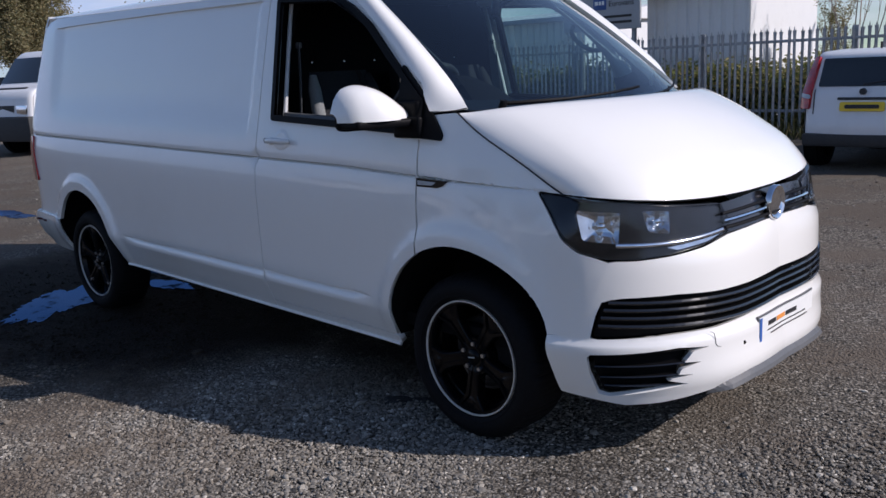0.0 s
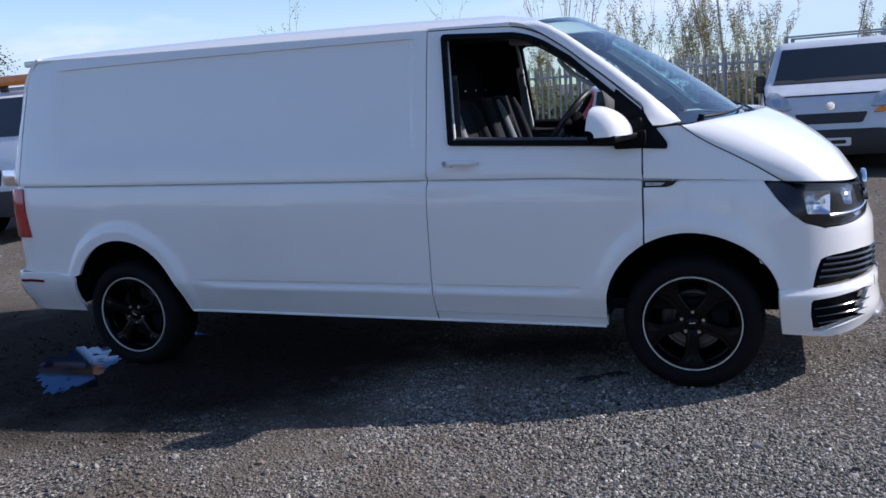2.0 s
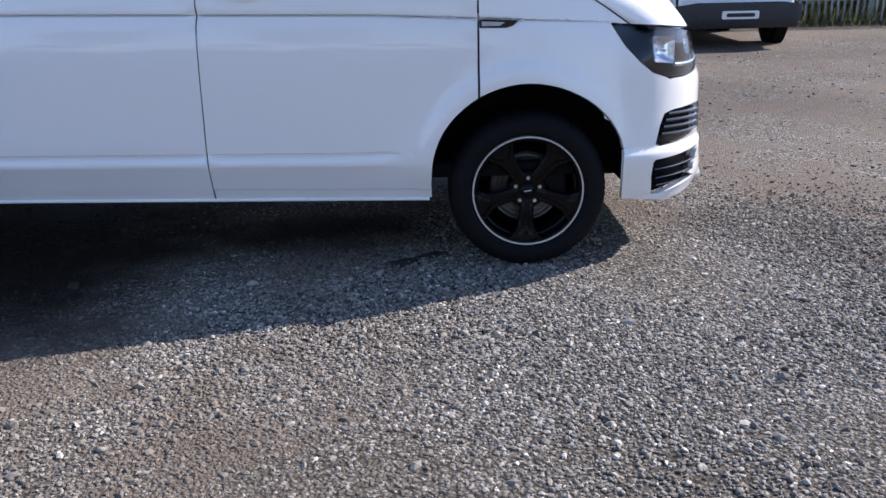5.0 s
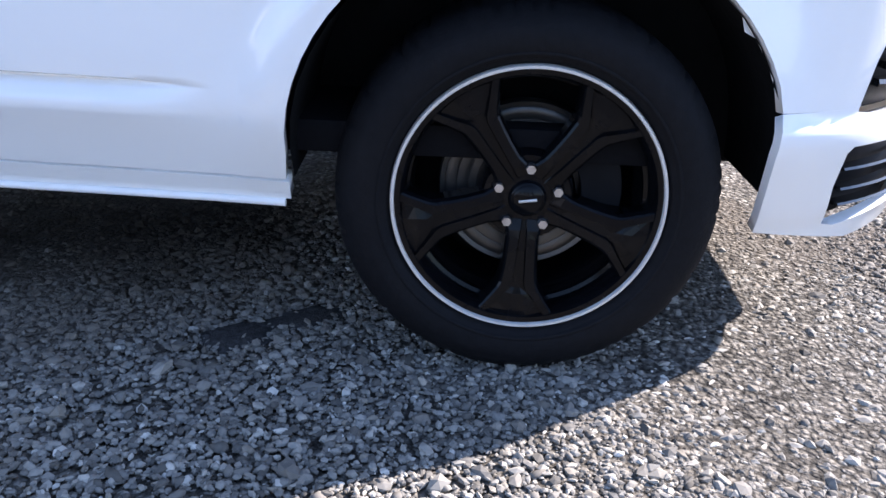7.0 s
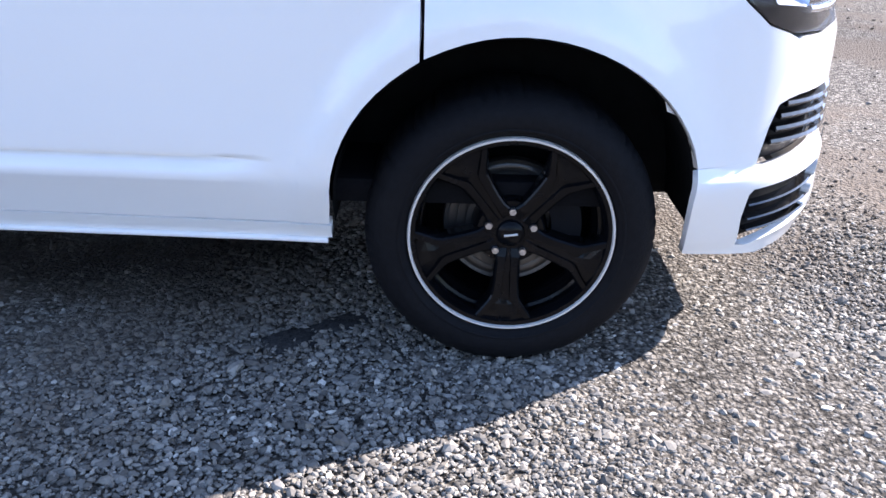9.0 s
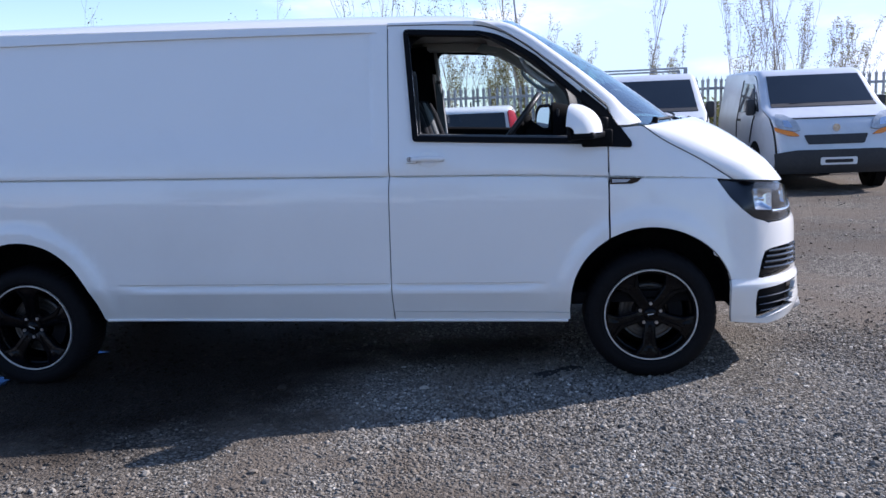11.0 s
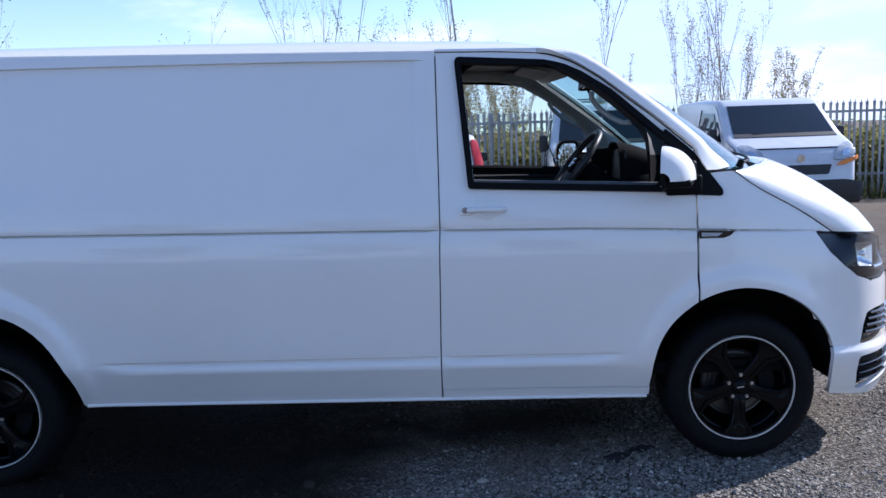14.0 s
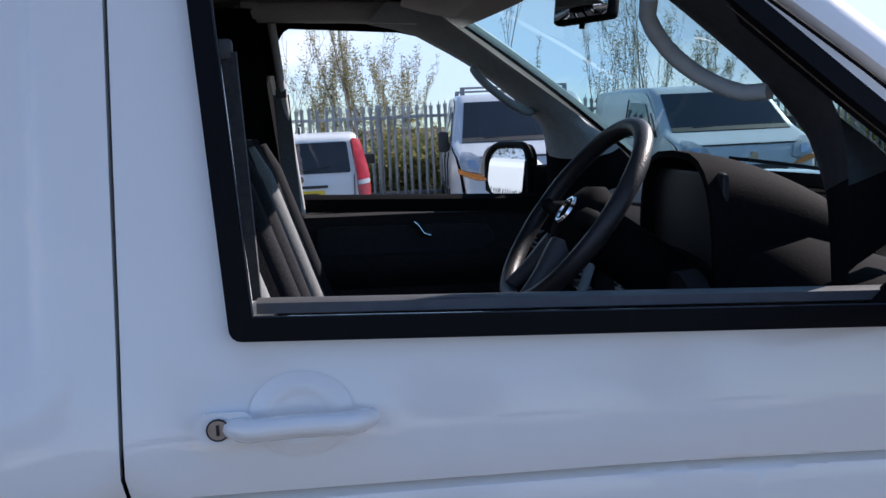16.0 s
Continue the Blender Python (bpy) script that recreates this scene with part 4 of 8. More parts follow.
bump_outer = [(0.405, 0.529)] + SEAM + [(0.66, 0.812), (0.74, 0.812), (0.86, 0.820), (1.02, 0.836), (1.165, 0.862), (1.25, 0.866), (1.40, 0.872), (NOSE_Q, 0.874),
              (NOSE_Q, 0.315), (1.40, 0.312), (1.10, 0.308), (0.95, 0.292), (0.80, 0.272), (0.66, 0.262), (0.52, 0.282), (0.418, 0.294), (0.412, 0.36), (0.405, 0.45)]
lip_levels = (0.30, 0.33, 0.80, 0.845)


def bumper_skin(q, w):
    """The bumper, whose spoiler stands a little proud below its ledge."""
    t = max(0.0, min(1.0, (0.524 - w) / 0.030))
    return skin(q, w, 0.013 * t * t * (3 - 2 * t))


bu = sheet(bump_outer, [LOW_GRILLE, FOG], bumper_skin, lip_levels + (0.494, 0.504, 0.514, 0.524), step=0.03)
bu2 = mirrored(bu)
front_bumper = thick(part("front_bumper", bu, M_WHITE, van, "white body-coloured front bumper with a deep spoiler"), 0.022)
thick(part("front_bumper", bu2, M_WHITE, van), 0.022)
for side in (0, 1):
    # recessed black back of the openings and their bars
    for nm, loop, dep in (("lower_grille", LOW_GRILLE, -0.035), ("fog_recess", FOG, -0.03)):
        b = sheet(shrunk(loop, -0.006) if nm != "lower_grille" else loop, [], lambda q, w, dep=dep: skin(q, w, dep), (), step=0.05)
        b = mirrored(b) if side else b
        g = part(nm, b, M_BLACKTRIM, front_bumper, "black plastic grille insert")
        bars = ((0.557, 0.595), (0.587, 0.605), (0.616, 0.615), (0.644, 0.632)) if nm == "lower_grille" else ((0.342, 0.59), (0.377, 0.58), (0.420, 0.57), (0.473, 0.57))
        for lv, q0 in bars:
            if nm == "lower_grille":
                q1, drop = NOSE_Q, 0.25
                line = [(q0 + (q1 - q0) * i / 24, lv + 0.020 * max(0, 1 - (q0 + (q1 - q0) * i / 24 - 0.6) / 0.6)) for i in range(25)]
            else:
                q1 = {0.342: 0.902, 0.377: 0.926, 0.420: 0.968, 0.473: 1.010}[lv]
                line = [(q0 + (q1 - q0) * i / 12, lv + 0.006 * i / 12) for i in range(13)]
            b = bmesh.new()
            th = 1.0 if nm == "lower_grille" else 0.55
            prof = ((0.004, 0.007), (0.008, 0.0), (0.004, -0.006), (-0.022, -0.006), (-0.022, 0.007))
            rings = []
            for q, w in line:
                rings.append([b.verts.new(skin(q, w + dw * th, o)) for o, dw in prof])
            for i in range(len(rings) - 1):
                for j in range(len(prof)):
                    jj = (j + 1) % len(prof)
                    b.faces.new((rings[i][j], rings[i][jj], rings[i + 1][jj], rings[i + 1][j]))
            b.faces.new(rings[0])
            b.faces.new(rings[-1][::-1])
            bmesh.ops.recalc_face_normals(b, faces=b.faces)
            b = mirrored(b) if side else b
            part("grille_bar", b, M_GLOSSBLACK, g, soft=False)

# grey splitter under the middle of the bumper
b = bmesh.new()
rings = []
for i in range(41):
    q = 1.00 + (2 * NOSE_Q - 2.00) * i / 40
    t = q if q <= NOSE_Q else 2 * NOSE_Q - q
    w = 0.288 + 0.030 * min(1, (t - 1.00) / 0.22)
    row = []
    for o, dw in ((0.004, 0.026), (0.034, 0.006), (0.048, -0.010), (0.0, -0.020)):
        p = skin(t, w + dw, o * min(1, (t - 0.98) / 0.12))
        if q > NOSE_Q:
            p.y = 2 * MID - p.y
        row.append(b.verts.new(p))
    rings.append(row)
for i in range(40):
    for j in range(4):
        jj = (j + 1) % 4
        b.faces.new((rings[i][j], rings[i][jj], rings[i + 1][jj], rings[i + 1][j]))
bmesh.ops.recalc_face_normals(b, faces=b.faces)
part("splitter", b, M_GREYLIP, front_bumper, "grey plastic splitter lip", soft=False)

# show plate on the bumper
def on_nose(y0, y1, w0, w1, out, material, name, parent, label=""):
    b = bmesh.new()
    g = []
    for i in range(9):
        yy = y0 + (y1 - y0) * i / 8
        fy = min(yy, 2 * MID - yy) / MID
        s = float(np.interp(fy, _py, _len))
        row = []
        for w in (w0, w1):
            p = skin(NOSE_X + s, (w0 + w1) / 2, out)
            row.append(b.verts.new((p.x, yy, p.z + w - (w0 + w1) / 2)))
        g.append(row)
    for i in range(8):
        b.faces.new((g[i][0], g[i + 1][0], g[i + 1][1], g[i][1]))
    return thick(part(name, b, material, parent, label, soft=False), 0.006)


on_nose(0.718, 1.252, 0.397, 0.522, 0.010, M_GREYLIP, "plate_holder", front_bumper, "grey plate holder")
plate = on_nose(0.725, 1.245, 0.404, 0.515, 0.014, M_PLATEWHITE, "show_plate", front_bumper, "white show plate with dark lettering bars")
on_nose(0.725, 0.743, 0.406, 0.513, 0.0165, M_PLATEBLUE, "plate_edge", plate)
for y0, y1, w0, w1, mm in ((0.765, 0.835, 0.482, 0.500, M_INK), (0.845, 0.925, 0.482, 0.500, M_INKORANGE), (0.932, 1.03, 0.482, 0.500, M_INK), (0.76, 1.12, 0.463, 0.467, M_INK), (0.79, 1.14, 0.445, 0.449, M_INK)):
    on_nose(y0 + 0.035, y1 + 0.035, w0 - 0.011, w1 - 0.011, 0.0165, mm, "lettering_bar", plate)
b = bmesh.new()
cyl(b, skin(1.197, 0.449, -0.01), skin(1.197, 0.449, 0.0142), 0.008, n=20)
part("tow_eye_cover", b, M_GLOSSBLACK, front_bumper)
b = bmesh.new()
tube(b, [skin(q, w, 0.0132) for q, w in ((1.010, 0.530), (1.027, 0.520), (1.033, 0.500), (1.035, 0.480), (1.043, 0.468), (1.063, 0.462))], [0.0006, 0.0014, 0.0016, 0.0016, 0.0014, 0.0006], 6)
part("hairline_crack", b, M_SILLGREY, front_bumper, "thin grey crack in the bumper's paint")

# upper grille between the headlamps, with two chrome strips
b = sheet([(1.165, 0.972), (NOSE_Q, 0.985), (NOSE_Q, 0.878), (1.165, 0.866)], [], lambda q, w: skin(q, w, -0.004), (), step=0.05)
b2 = mirrored(b)
grille = thick(part("upper_grille", b, M_GLOSSBLACK, van, "black upper grille with chrome strips"), 0.02)
thick(part("upper_grille", b2, M_GLOSSBLACK, van), 0.02)
for lv in (0.888, 0.912, 0.938):
    for side in (0, 1):
        b = bmesh.new()
        a = [skin(1.15 + (NOSE_Q - 1.15) * i / 12, lv + 0.006 * i / 12, 0.006) for i in range(13)]
        tube(b, a, 0.0065, 6)
        b = mirrored(b) if side else b
        part("grille_strip", b, M_CHROME if lv == 0.912 else M_BLACKTRIM, grille)
b = bmesh.new()
c = skin(NOSE_Q, 0.93, 0.02)
lathe(b, [(0.0, 0.0), (0.05, 0.0), (0.055, -0.006), (0.066, -0.010), (0.07, -0.004), (0.07, 0.012)], 32)
for v in b.verts:
    v.co = Vector((c.x - v.co.y, c.y + v.co.x, c.z + v.co.z))
part("badge", b, M_CHROME, grille, "plain round chrome badge")

# headlamps
for side in (0, 1):
    b = sheet(shrunk(HL_R, -0.004), [], lambda q, w: skin(q, w, -0.055), (), step=0.06)
    b = mirrored(b) if side else b
    lamp = part("headlamp", b, M_LAMPDARK, van, "headlamp with a clear cover and dark housing")
    walls = bmesh.new()
    a = [walls.verts.new(skin(p[0], p[1], 0.001)) for p in HL_R]
    c = [walls.verts.new(skin(p[0], p[1], -0.056)) for p in HL_R]
    for i in range(len(a)):
        j = (i + 1) % len(a)
        walls.faces.new((a[i], a[j], c[j], c[i]))
    walls = mirrored(walls) if side else walls
    part("housing", walls, M_LAMPDARK, lamp)
    b = sheet(HL_R, [], lambda q, w: skin(q, w, 0.002), (), step=0.05)
    b = mirrored(b) if side else b
    cov = part("lamp_cover", b, M_LENS, lamp, "clear plastic cover")
    cov.visible_shadow = False
    bowls = []
    for q0, q1, lo, hi in ((0.525, 0.69, 0.872, 0.992), (0.775, 0.895, 0.895, 0.984)):
        bowls.append(rounded([(q0 + 0.02, lo + 0.012), (q1 - 0.015, lo), (q1, hi - 0.01), (q0, hi)], 0.014, 3))
    b = sheet(shrunk(HL_R, 0.003), bowls, lambda q, w: skin(q, w, -0.012), (), step=0.05)
    b = mirrored(b) if side else b
    part("bezel", b, M_LAMPDARK, lamp, "smoky black inner bezel")
    for loop in bowls:
        cq, cw = sum(p[0] for p in loop) / len(loop), sum(p[1] for p in loop) / len(loop)
        b = bmesh.new()
        rings = []
        for k, d in ((1.0, -0.012), (0.86, -0.024), (0.66, -0.040), (0.42, -0.050), (0.16, -0.054)):
            rings.append([b.verts.new(skin(cq + (p[0] - cq) * k, cw + (p[1] - cw) * k, d)) for p in loop])
        for r0, r1 in zip(rings, rings[1:]):
            for i in range(len(loop)):
                j = (i + 1) % len(loop)
                b.faces.new((r0[i], r0[j], r1[j], r1[i]))
        b.faces.new(rings[-1])
        bmesh.ops.recalc_face_normals(b, faces=b.faces)
        b = mirrored(b) if side else b
        bowl = part("reflector", b, M_REFLECTOR, lamp, "bright faceted lamp reflector", soft=False)
        b = bmesh.new()
        bmesh.ops.create_uvsphere(b, u_segments=12, v_segments=8, radius=0.015)
        for v in b.verts:
            v.co += skin(cq, cw, -0.034)
        b = mirrored(b) if side else b
        part("bulb", b, M_CHROME, bowl)
    b = bmesh.new()
    a = [skin(0.665 + 0.48 * i / 10, 0.868 - 0.010 * math.sin(i / 10 * math.pi) + 0.014 * i / 10, -0.006) for i in range(11)]
    tube(b, a, 0.010, 8)
    b = mirrored(b) if side else b
    part("light_strip", b, M_REFLECTOR, lamp)
    b = sheet([(0.86, 0.850), (1.12, 0.868), (1.05, 0.852), (0.90, 0.838)], [], lambda q, w: skin(q, w, -0.006), (), step=0.05)
    b = mirrored(b) if side else b
    part("indicator", b, M_REFLECTOR, lamp, "bright wedge under the light strip")

# ---- windscreen, pillars, roof, bonnet ----
def ws_edge(u):
    """Top and foot of the windscreen at u from -1 (right) to 1."""
    k = 1 - abs(u) ** 2.2
    top = Vector((-0.775 + 0.11 * k, MID + 0.712 * u, 1.870 + 0.039 * k))
    foot = Vector((-0.045 + 0.33 * k, MID + 0.800 * u, 1.325 - 0.022 * k))
    return top, foot


def screen(u, v):
    t, f = ws_edge(u)
    p = t.lerp(f, v)
    n = Vector((0.62, 0, 0.78))
    p = p + n * (0.035 * math.sin(math.pi * v)) * (1 - 0.5 * abs(u))
    return Vector((p.x, p.y, p.z - RAKE * p.x))


def net(fn, us, vs):
    b = bmesh.new()
    g = [[b.verts.new(fn(u, v)) for v in vs] for u in us]
    for i in range(len(us) - 1):
        for j in range(len(vs) - 1):
            b.faces.new((g[i][j], g[i][j + 1], g[i + 1][j + 1], g[i + 1][j]))
    return b


b = net(screen, span(-1, 1, 20), span(0, 1, 14))
ws = part("windscreen", b, M_WSCREEN, van, "clear laminated windscreen")
ws.visible_shadow = False
# black printed border of the glass
for us, vs in ((span(-1, 1, 20), span(0.93, 1.0, 2)), (span(-1, 1, 20), span(0.0, 0.022, 2)), (span(-1, -0.976, 2), span(0, 1, 14)), (span(0.976, 1, 2), span(0, 1, 14))):
    b = net(lambda u, v: screen(u, v) + Vector((-0.003, 0, -0.004)), us, vs)
    part("screen_border", b, M_GLOSSBLACK, ws)

# A pillars: from the screen's edge out to the door's top edge
PILLAR = [(-0.875, 1.850), (-0.820, 1.843), (-0.764, 1.826), (-0.708, 1.803), (-0.598, 1.734), (-0.489, 1.648), (-0.378, 1.562), (-0.266, 1.467), (-0.209, 1.418), (-0.203, 1.385), (-0.188, 1.350), (-0.168, 1.317)]


def pillar(u, v):
    k = v * (len(PILLAR) - 1)
    i = min(int(k), len(PILLAR) - 2)
    a, c = PILLAR[i], PILLAR[i + 1]
    q, w = a[0] + (c[0] - a[0]) * (k - i), a[1] + (c[1] - a[1]) * (k - i)
    o = skin(q, w)
    s = min(1.0, max(0.0, (1.866 - w) / (1.866 - 1.322)))
    inn = screen(-1, s)
    p = o.lerp(inn, u)
    bulge = (math.sin(math.pi * u) * 0.031 + 0.005 * u) * (1 - v ** 5)
    ease = min(1.0, v / 0.36)
    return p + Vector((0.4, -0.55, 0.6)) * bulge * ease * ease * (3 - 2 * ease)


for side in (0, 1):
    b = net(pillar, span(0, 1, 9), span(0, 1, 28))
    b = mirrored(b) if side else b
    bmesh.ops.reverse_faces(b, faces=b.faces)
    thick(part("a_pillar", b, M_WHITE, van), 0.02)
    b = net(lambda q, k: skin(q, lerp_table(DOOR_TOP, q) + 0.007 + (1.869 - lerp_table(DOOR_TOP, q) - 0.007) * k), span(-1.3235, -0.872, 16), span(0, 1, 3))
    bmesh.ops.recalc_face_normals(b, faces=b.faces)
    b = mirrored(b) if side else b
    part("cant_rail", b, M_WHITE, van)
    b = net(lambda q, k: skin(q, lerp_table(DOOR_TOP, q) - 0.012 + 0.030 * k, -0.007 - 0.006 * k), span(-1.3235, -0.216, 40), span(0, 1, 2))
    bmesh.ops.recalc_face_normals(b, faces=b.faces)
    b = mirrored(b) if side else b
    part("door_rebate", b, M_WHITE, van)
    b = bmesh.new()
    tube(b, [skin(q, lerp_table(DOOR_TOP, q) + 0.0035, -0.0015) for q in span(-1.3235, -0.216, 50)], 0.0024, 6)
    b = mirrored(b) if side else b
    part("shut_line", b, M_BLACKTRIM, van)

ROOF_TOP = [(-4.30, 1.860), (-4.2, 1.888), (-4.0, 1.905), (-3.2, 1.926), (-2.4, 1.936), (-1.7, 1.937), (-1.1, 1.930), (-0.85, 1.922), (-0.70, 1.910)]


def roof(x, s):
    """s from 0 (right gutter) to 1 (left gutter)."""
    k = 1 - abs(2 * s - 1) ** 6.5
    y0 = 0.200
    if x < -4.0:
        y0 += 0.10 * ((-4.0 - x) / 0.3) ** 2
    top = lerp_table(ROOF_TOP, x)
    edge = 1.863 if x < -0.92 else 1.863 - 0.02 * ((x + 0.92) / 0.2)
    front = 0.0
    if x > -0.9:
        front = 0.10 * (1 - abs(2 * s - 1) ** 2.2) * (x + 0.9) / 0.125
        y0 += 0.045 * (x + 0.9) / 0.125
    if x < -4.14:
        edge -= 0.10 * (-4.14 - x) / 0.16
    y = y0 + (2 * MID - 2 * y0) * s
    bk = max(0.0, min(1.0, (-3.80 - x) / 0.5))
    fr = max(0.0, min(1.0, (x + 1.00) / 0.225))
    fr = fr * fr * (3 - 2 * fr)
    lip = 1.871 + 0.038 * (1 - abs(2 * s - 1) ** 2.2)
    return Vector((x + front + 0.12 * bk * bk * (3 - 2 * bk), y, (edge + (top - edge) * k) * (1 - fr) + lip * fr - RAKE * x))


ss = sorted(set(span(0, 1, 24)) | {0.005, 0.012, 0.02, 0.03, 0.055, 0.945, 0.97, 0.98, 0.988, 0.995})
xs = sorted(set(span(-4.30, -0.775, 50)) | {-4.28, -4.25, -4.22, -0.80, -0.82, -0.85})
b = net(roof, xs, ss)
bmesh.ops.reverse_faces(b, faces=b.faces)
bmesh.ops.recalc_face_normals(b, faces=b.faces)
thick(part("roof", b, M_WHITE, van, "white roof skin"), 0.018)

# bonnet: from the screen's foot down to the lamps
def bonnet(u, v):
    """u from -1 to 1 across, v from 0 (screen) to 1 (front edge)."""
    k = 1 - abs(u) ** 2.2
    a = Vector((-0.03 + 0.318 * k, MID + 0.872 * u, 1.318 + 0.012 * k))
    s_edge = float(np.interp((1 - abs(u)) * (MID - 0.10) / MID + 0.10 / MID, _py, _len))
    w = 1.034 - 0.042 * k
    p = skin(NOSE_X + s_edge, w, -0.004)
    yy = p.y if u <= 0 else 2 * MID - p.y
    c = Vector((p.x, yy, p.z + RAKE * p.x))
    e = abs(u) ** 14
    q = a.lerp(c, v)
    roll = 0.046 * math.sqrt(max(0.0, 1 - max(0.0, (abs(u) - 0.86) / 0.14) ** 2))
    q.z += 0.018 * math.sin(math.pi * v) + 0.030 * math.sin(math.pi * v) ** 0.9 * k + roll * min(1.0, v / 0.12) ** 0.7 * min(1.0, (1 - v) / 0.16) ** 0.7
    p = skin(-0.03 + 0.46 * v, bonnet_edge(-0.03 + 0.46 * v)[1] + 0.002, -0.001)     # the side edges lie along the wings
    q = q.lerp(Vector((p.x, p.y if u <= 0 else 2 * MID - p.y, p.z + RAKE * p.x)), e)
    return Vector((q.x, q.y, q.z - RAKE * q.x))


us = sorted(set(span(-1, 1, 36)) | {sg * k for sg in (-1, 1) for k in (0.87, 0.90, 0.925, 0.96, 0.975, 0.985, 0.992, 0.997)})
b = net(bonnet, us, sorted(set(span(0, 1, 20)) | {0.02, 0.97, 0.99}))
bmesh.ops.recalc_face_normals(b, faces=b.faces)
thick(part("bonnet", b, M_WHITE, van, "white bonnet"), 0.016)

# the dark gaps between bonnet and wings
for side in (0, 1):
    b = bmesh.new()
    tube(b, [skin(x, bonnet_edge(x)[1] + 0.0005, 0.0005) for x in span(-0.03, 0.428, 28)], 0.0032, 6)
    b = mirrored(b) if side else b
    part("bonnet_gap", b, M_INK, wing_l if side else wing_r, "dark shut line")

# scuttle, wipers
b = net(lambda u, v: Vector((-0.055 + 0.335 * (1 - abs(u) ** 2.2) + 0.035 * v, MID + 0.80 * u, 1.314 - 0.028 * (1 - abs(u) ** 2.2) - 0.012 * v)), span(-1, 1, 20), (0, 1))
part("scuttle", b, M_BLACKTRIM, van)
for y0, y1 in ((0.25, 0.95), (0.86, 1.5)):
    b = bmesh.new()
    pts = []
    for i in range(9):
        u = ((y0 + (y1 - y0) * i / 8) - MID) / 0.80
        p = screen(u, 0.985 - 0.07 * i / 8)
        pts.append(p + Vector((0.02, 0, 0.016)))
    tube(b, pts, [0.009] * 3 + [0.006] * 6, 6)
    wp = part("wiper", b, M_BLACKTRIM, van, "black windscreen wiper")
    b = bmesh.new()
    cyl(b, pts[0] - Vector((0, 0, 0.02)), pts[0] + Vector((0.01, 0, 0.012)), 0.018, 0.014, 12)
    part("wiper_hub", b, M_BLACKTRIM, wp)

# rear end: corner posts, bumper, tailgate, lamps, spoiler
b = sheet([(0, 0.524), (0.16, 0.524), (0.16, 1.86), (0, 1.86)], [], rear_skin, (BELT,), step=0.04)
bmesh.ops.reverse_faces(b, faces=b.faces)
b2 = mirrored(b)
thick(part("rear_corner", b, M_WHITE, van), 0.02)
thick(part("rear_corner", b2, M_WHITE, van), 0.02)
LAMP = [(-0.040, 1.068), (0.075, 1.068), (0.085, 0.90), (0.075, 0.755), (-0.062, 0.755), (-0.046, 0.90)]


def lamp_skin(q, w, o=0.012):
    p = rear_skin(q, w) if q >= 0 else skin(-4.16 - q, w)
    n = Vector((-math.sin(min(max(q, 0) / 0.16, 1) * math.pi / 2), -math.cos(min(max(q, 0) / 0.16, 1) * math.pi / 2), 0))
    return p + n * o


for side in (0, 1):
    b = sheet(LAMP, [], lamp_skin, (), step=0.03)
    bmesh.ops.reverse_faces(b, faces=b.faces)
    b = mirrored(b) if side else b
    thick(part("tail_lamp", b, M_RED, van, "red tail lamp"), 0.03)
b = net(lambda s, w: Vector((-4.275 + tail(w) - lerp_table([(0.25, 0.05), (0.5, 0.03), (0.56, 0.0), (1.1, -0.01), (1.4, -0.03), (1.7, -0.09), (1.9, -0.15)], w), 0.21 + 1.484 * s, w + 0.086)), span(0, 1, 8), span(0.524, 1.86, 20))
thick(part("tailgate", b, M_WHITE, van), 0.02, 1.0)
b = bmesh.new()
box(b, -4.215, -4.10, 0.30, 1.60, 1.905, 1.945, 0.014)
for v in b.verts:
    if v.co.x < -4.1:
        v.co.z += 0.016
part("roof_spoiler", b, M_WHITE, van, "white roof-edge spoiler")


def rear_bumper(q, w):
    o = 0.03 * math.exp(-(((w - 0.42) / 0.12) ** 4))
    if q < 0:
        p = skin(-4.16 - q, w)
        return p + Vector((0, -0.012 - o * 0.4, 0))
    p = rear_skin(q, w)
    n = Vector((-math.sin(min(q / 0.16, 1) * math.pi / 2), -math.cos(min(q / 0.16, 1) * math.pi / 2), 0))
    return p + n * (0.012 + o)


edge = [(-4.16 - p[0], p[1]) for p in REAR_ARCH[::-1] if p[0] < -3.6 and 0.27 < p[1] < 0.53]
b = sheet([(-0.368, 0.262)] + edge[1:] + [(-0.378, 0.522), (0.16, 0.522), (1.0, 0.522), (1.0, 0.27), (0.16, 0.255), (-0.1, 0.255)], [], rear_bumper, (0.50, 0.51), step=0.05)
bmesh.ops.reverse_faces(b, faces=b.faces)
b2 = mirrored(b)
rb = thick(part("rear_bumper", b, M_WHITE, van, "white rear bumper"), 0.02)
thick(part("rear_bumper", b2, M_WHITE, van), 0.02)
b = sheet([(-0.12, 0.478), (0.04, 0.478), (0.04, 0.462), (-0.12, 0.462)], [], lambda q, w: rear_bumper(q, w) + Vector((0, -0.004, 0)), (), step=0.03)
bmesh.ops.reverse_faces(b, faces=b.faces)
thick(part("side_reflector", b, mat("dark_red_reflector", (0.12, 0.012, 0.014), 0.2, coat=0.4), rb), 0.006)

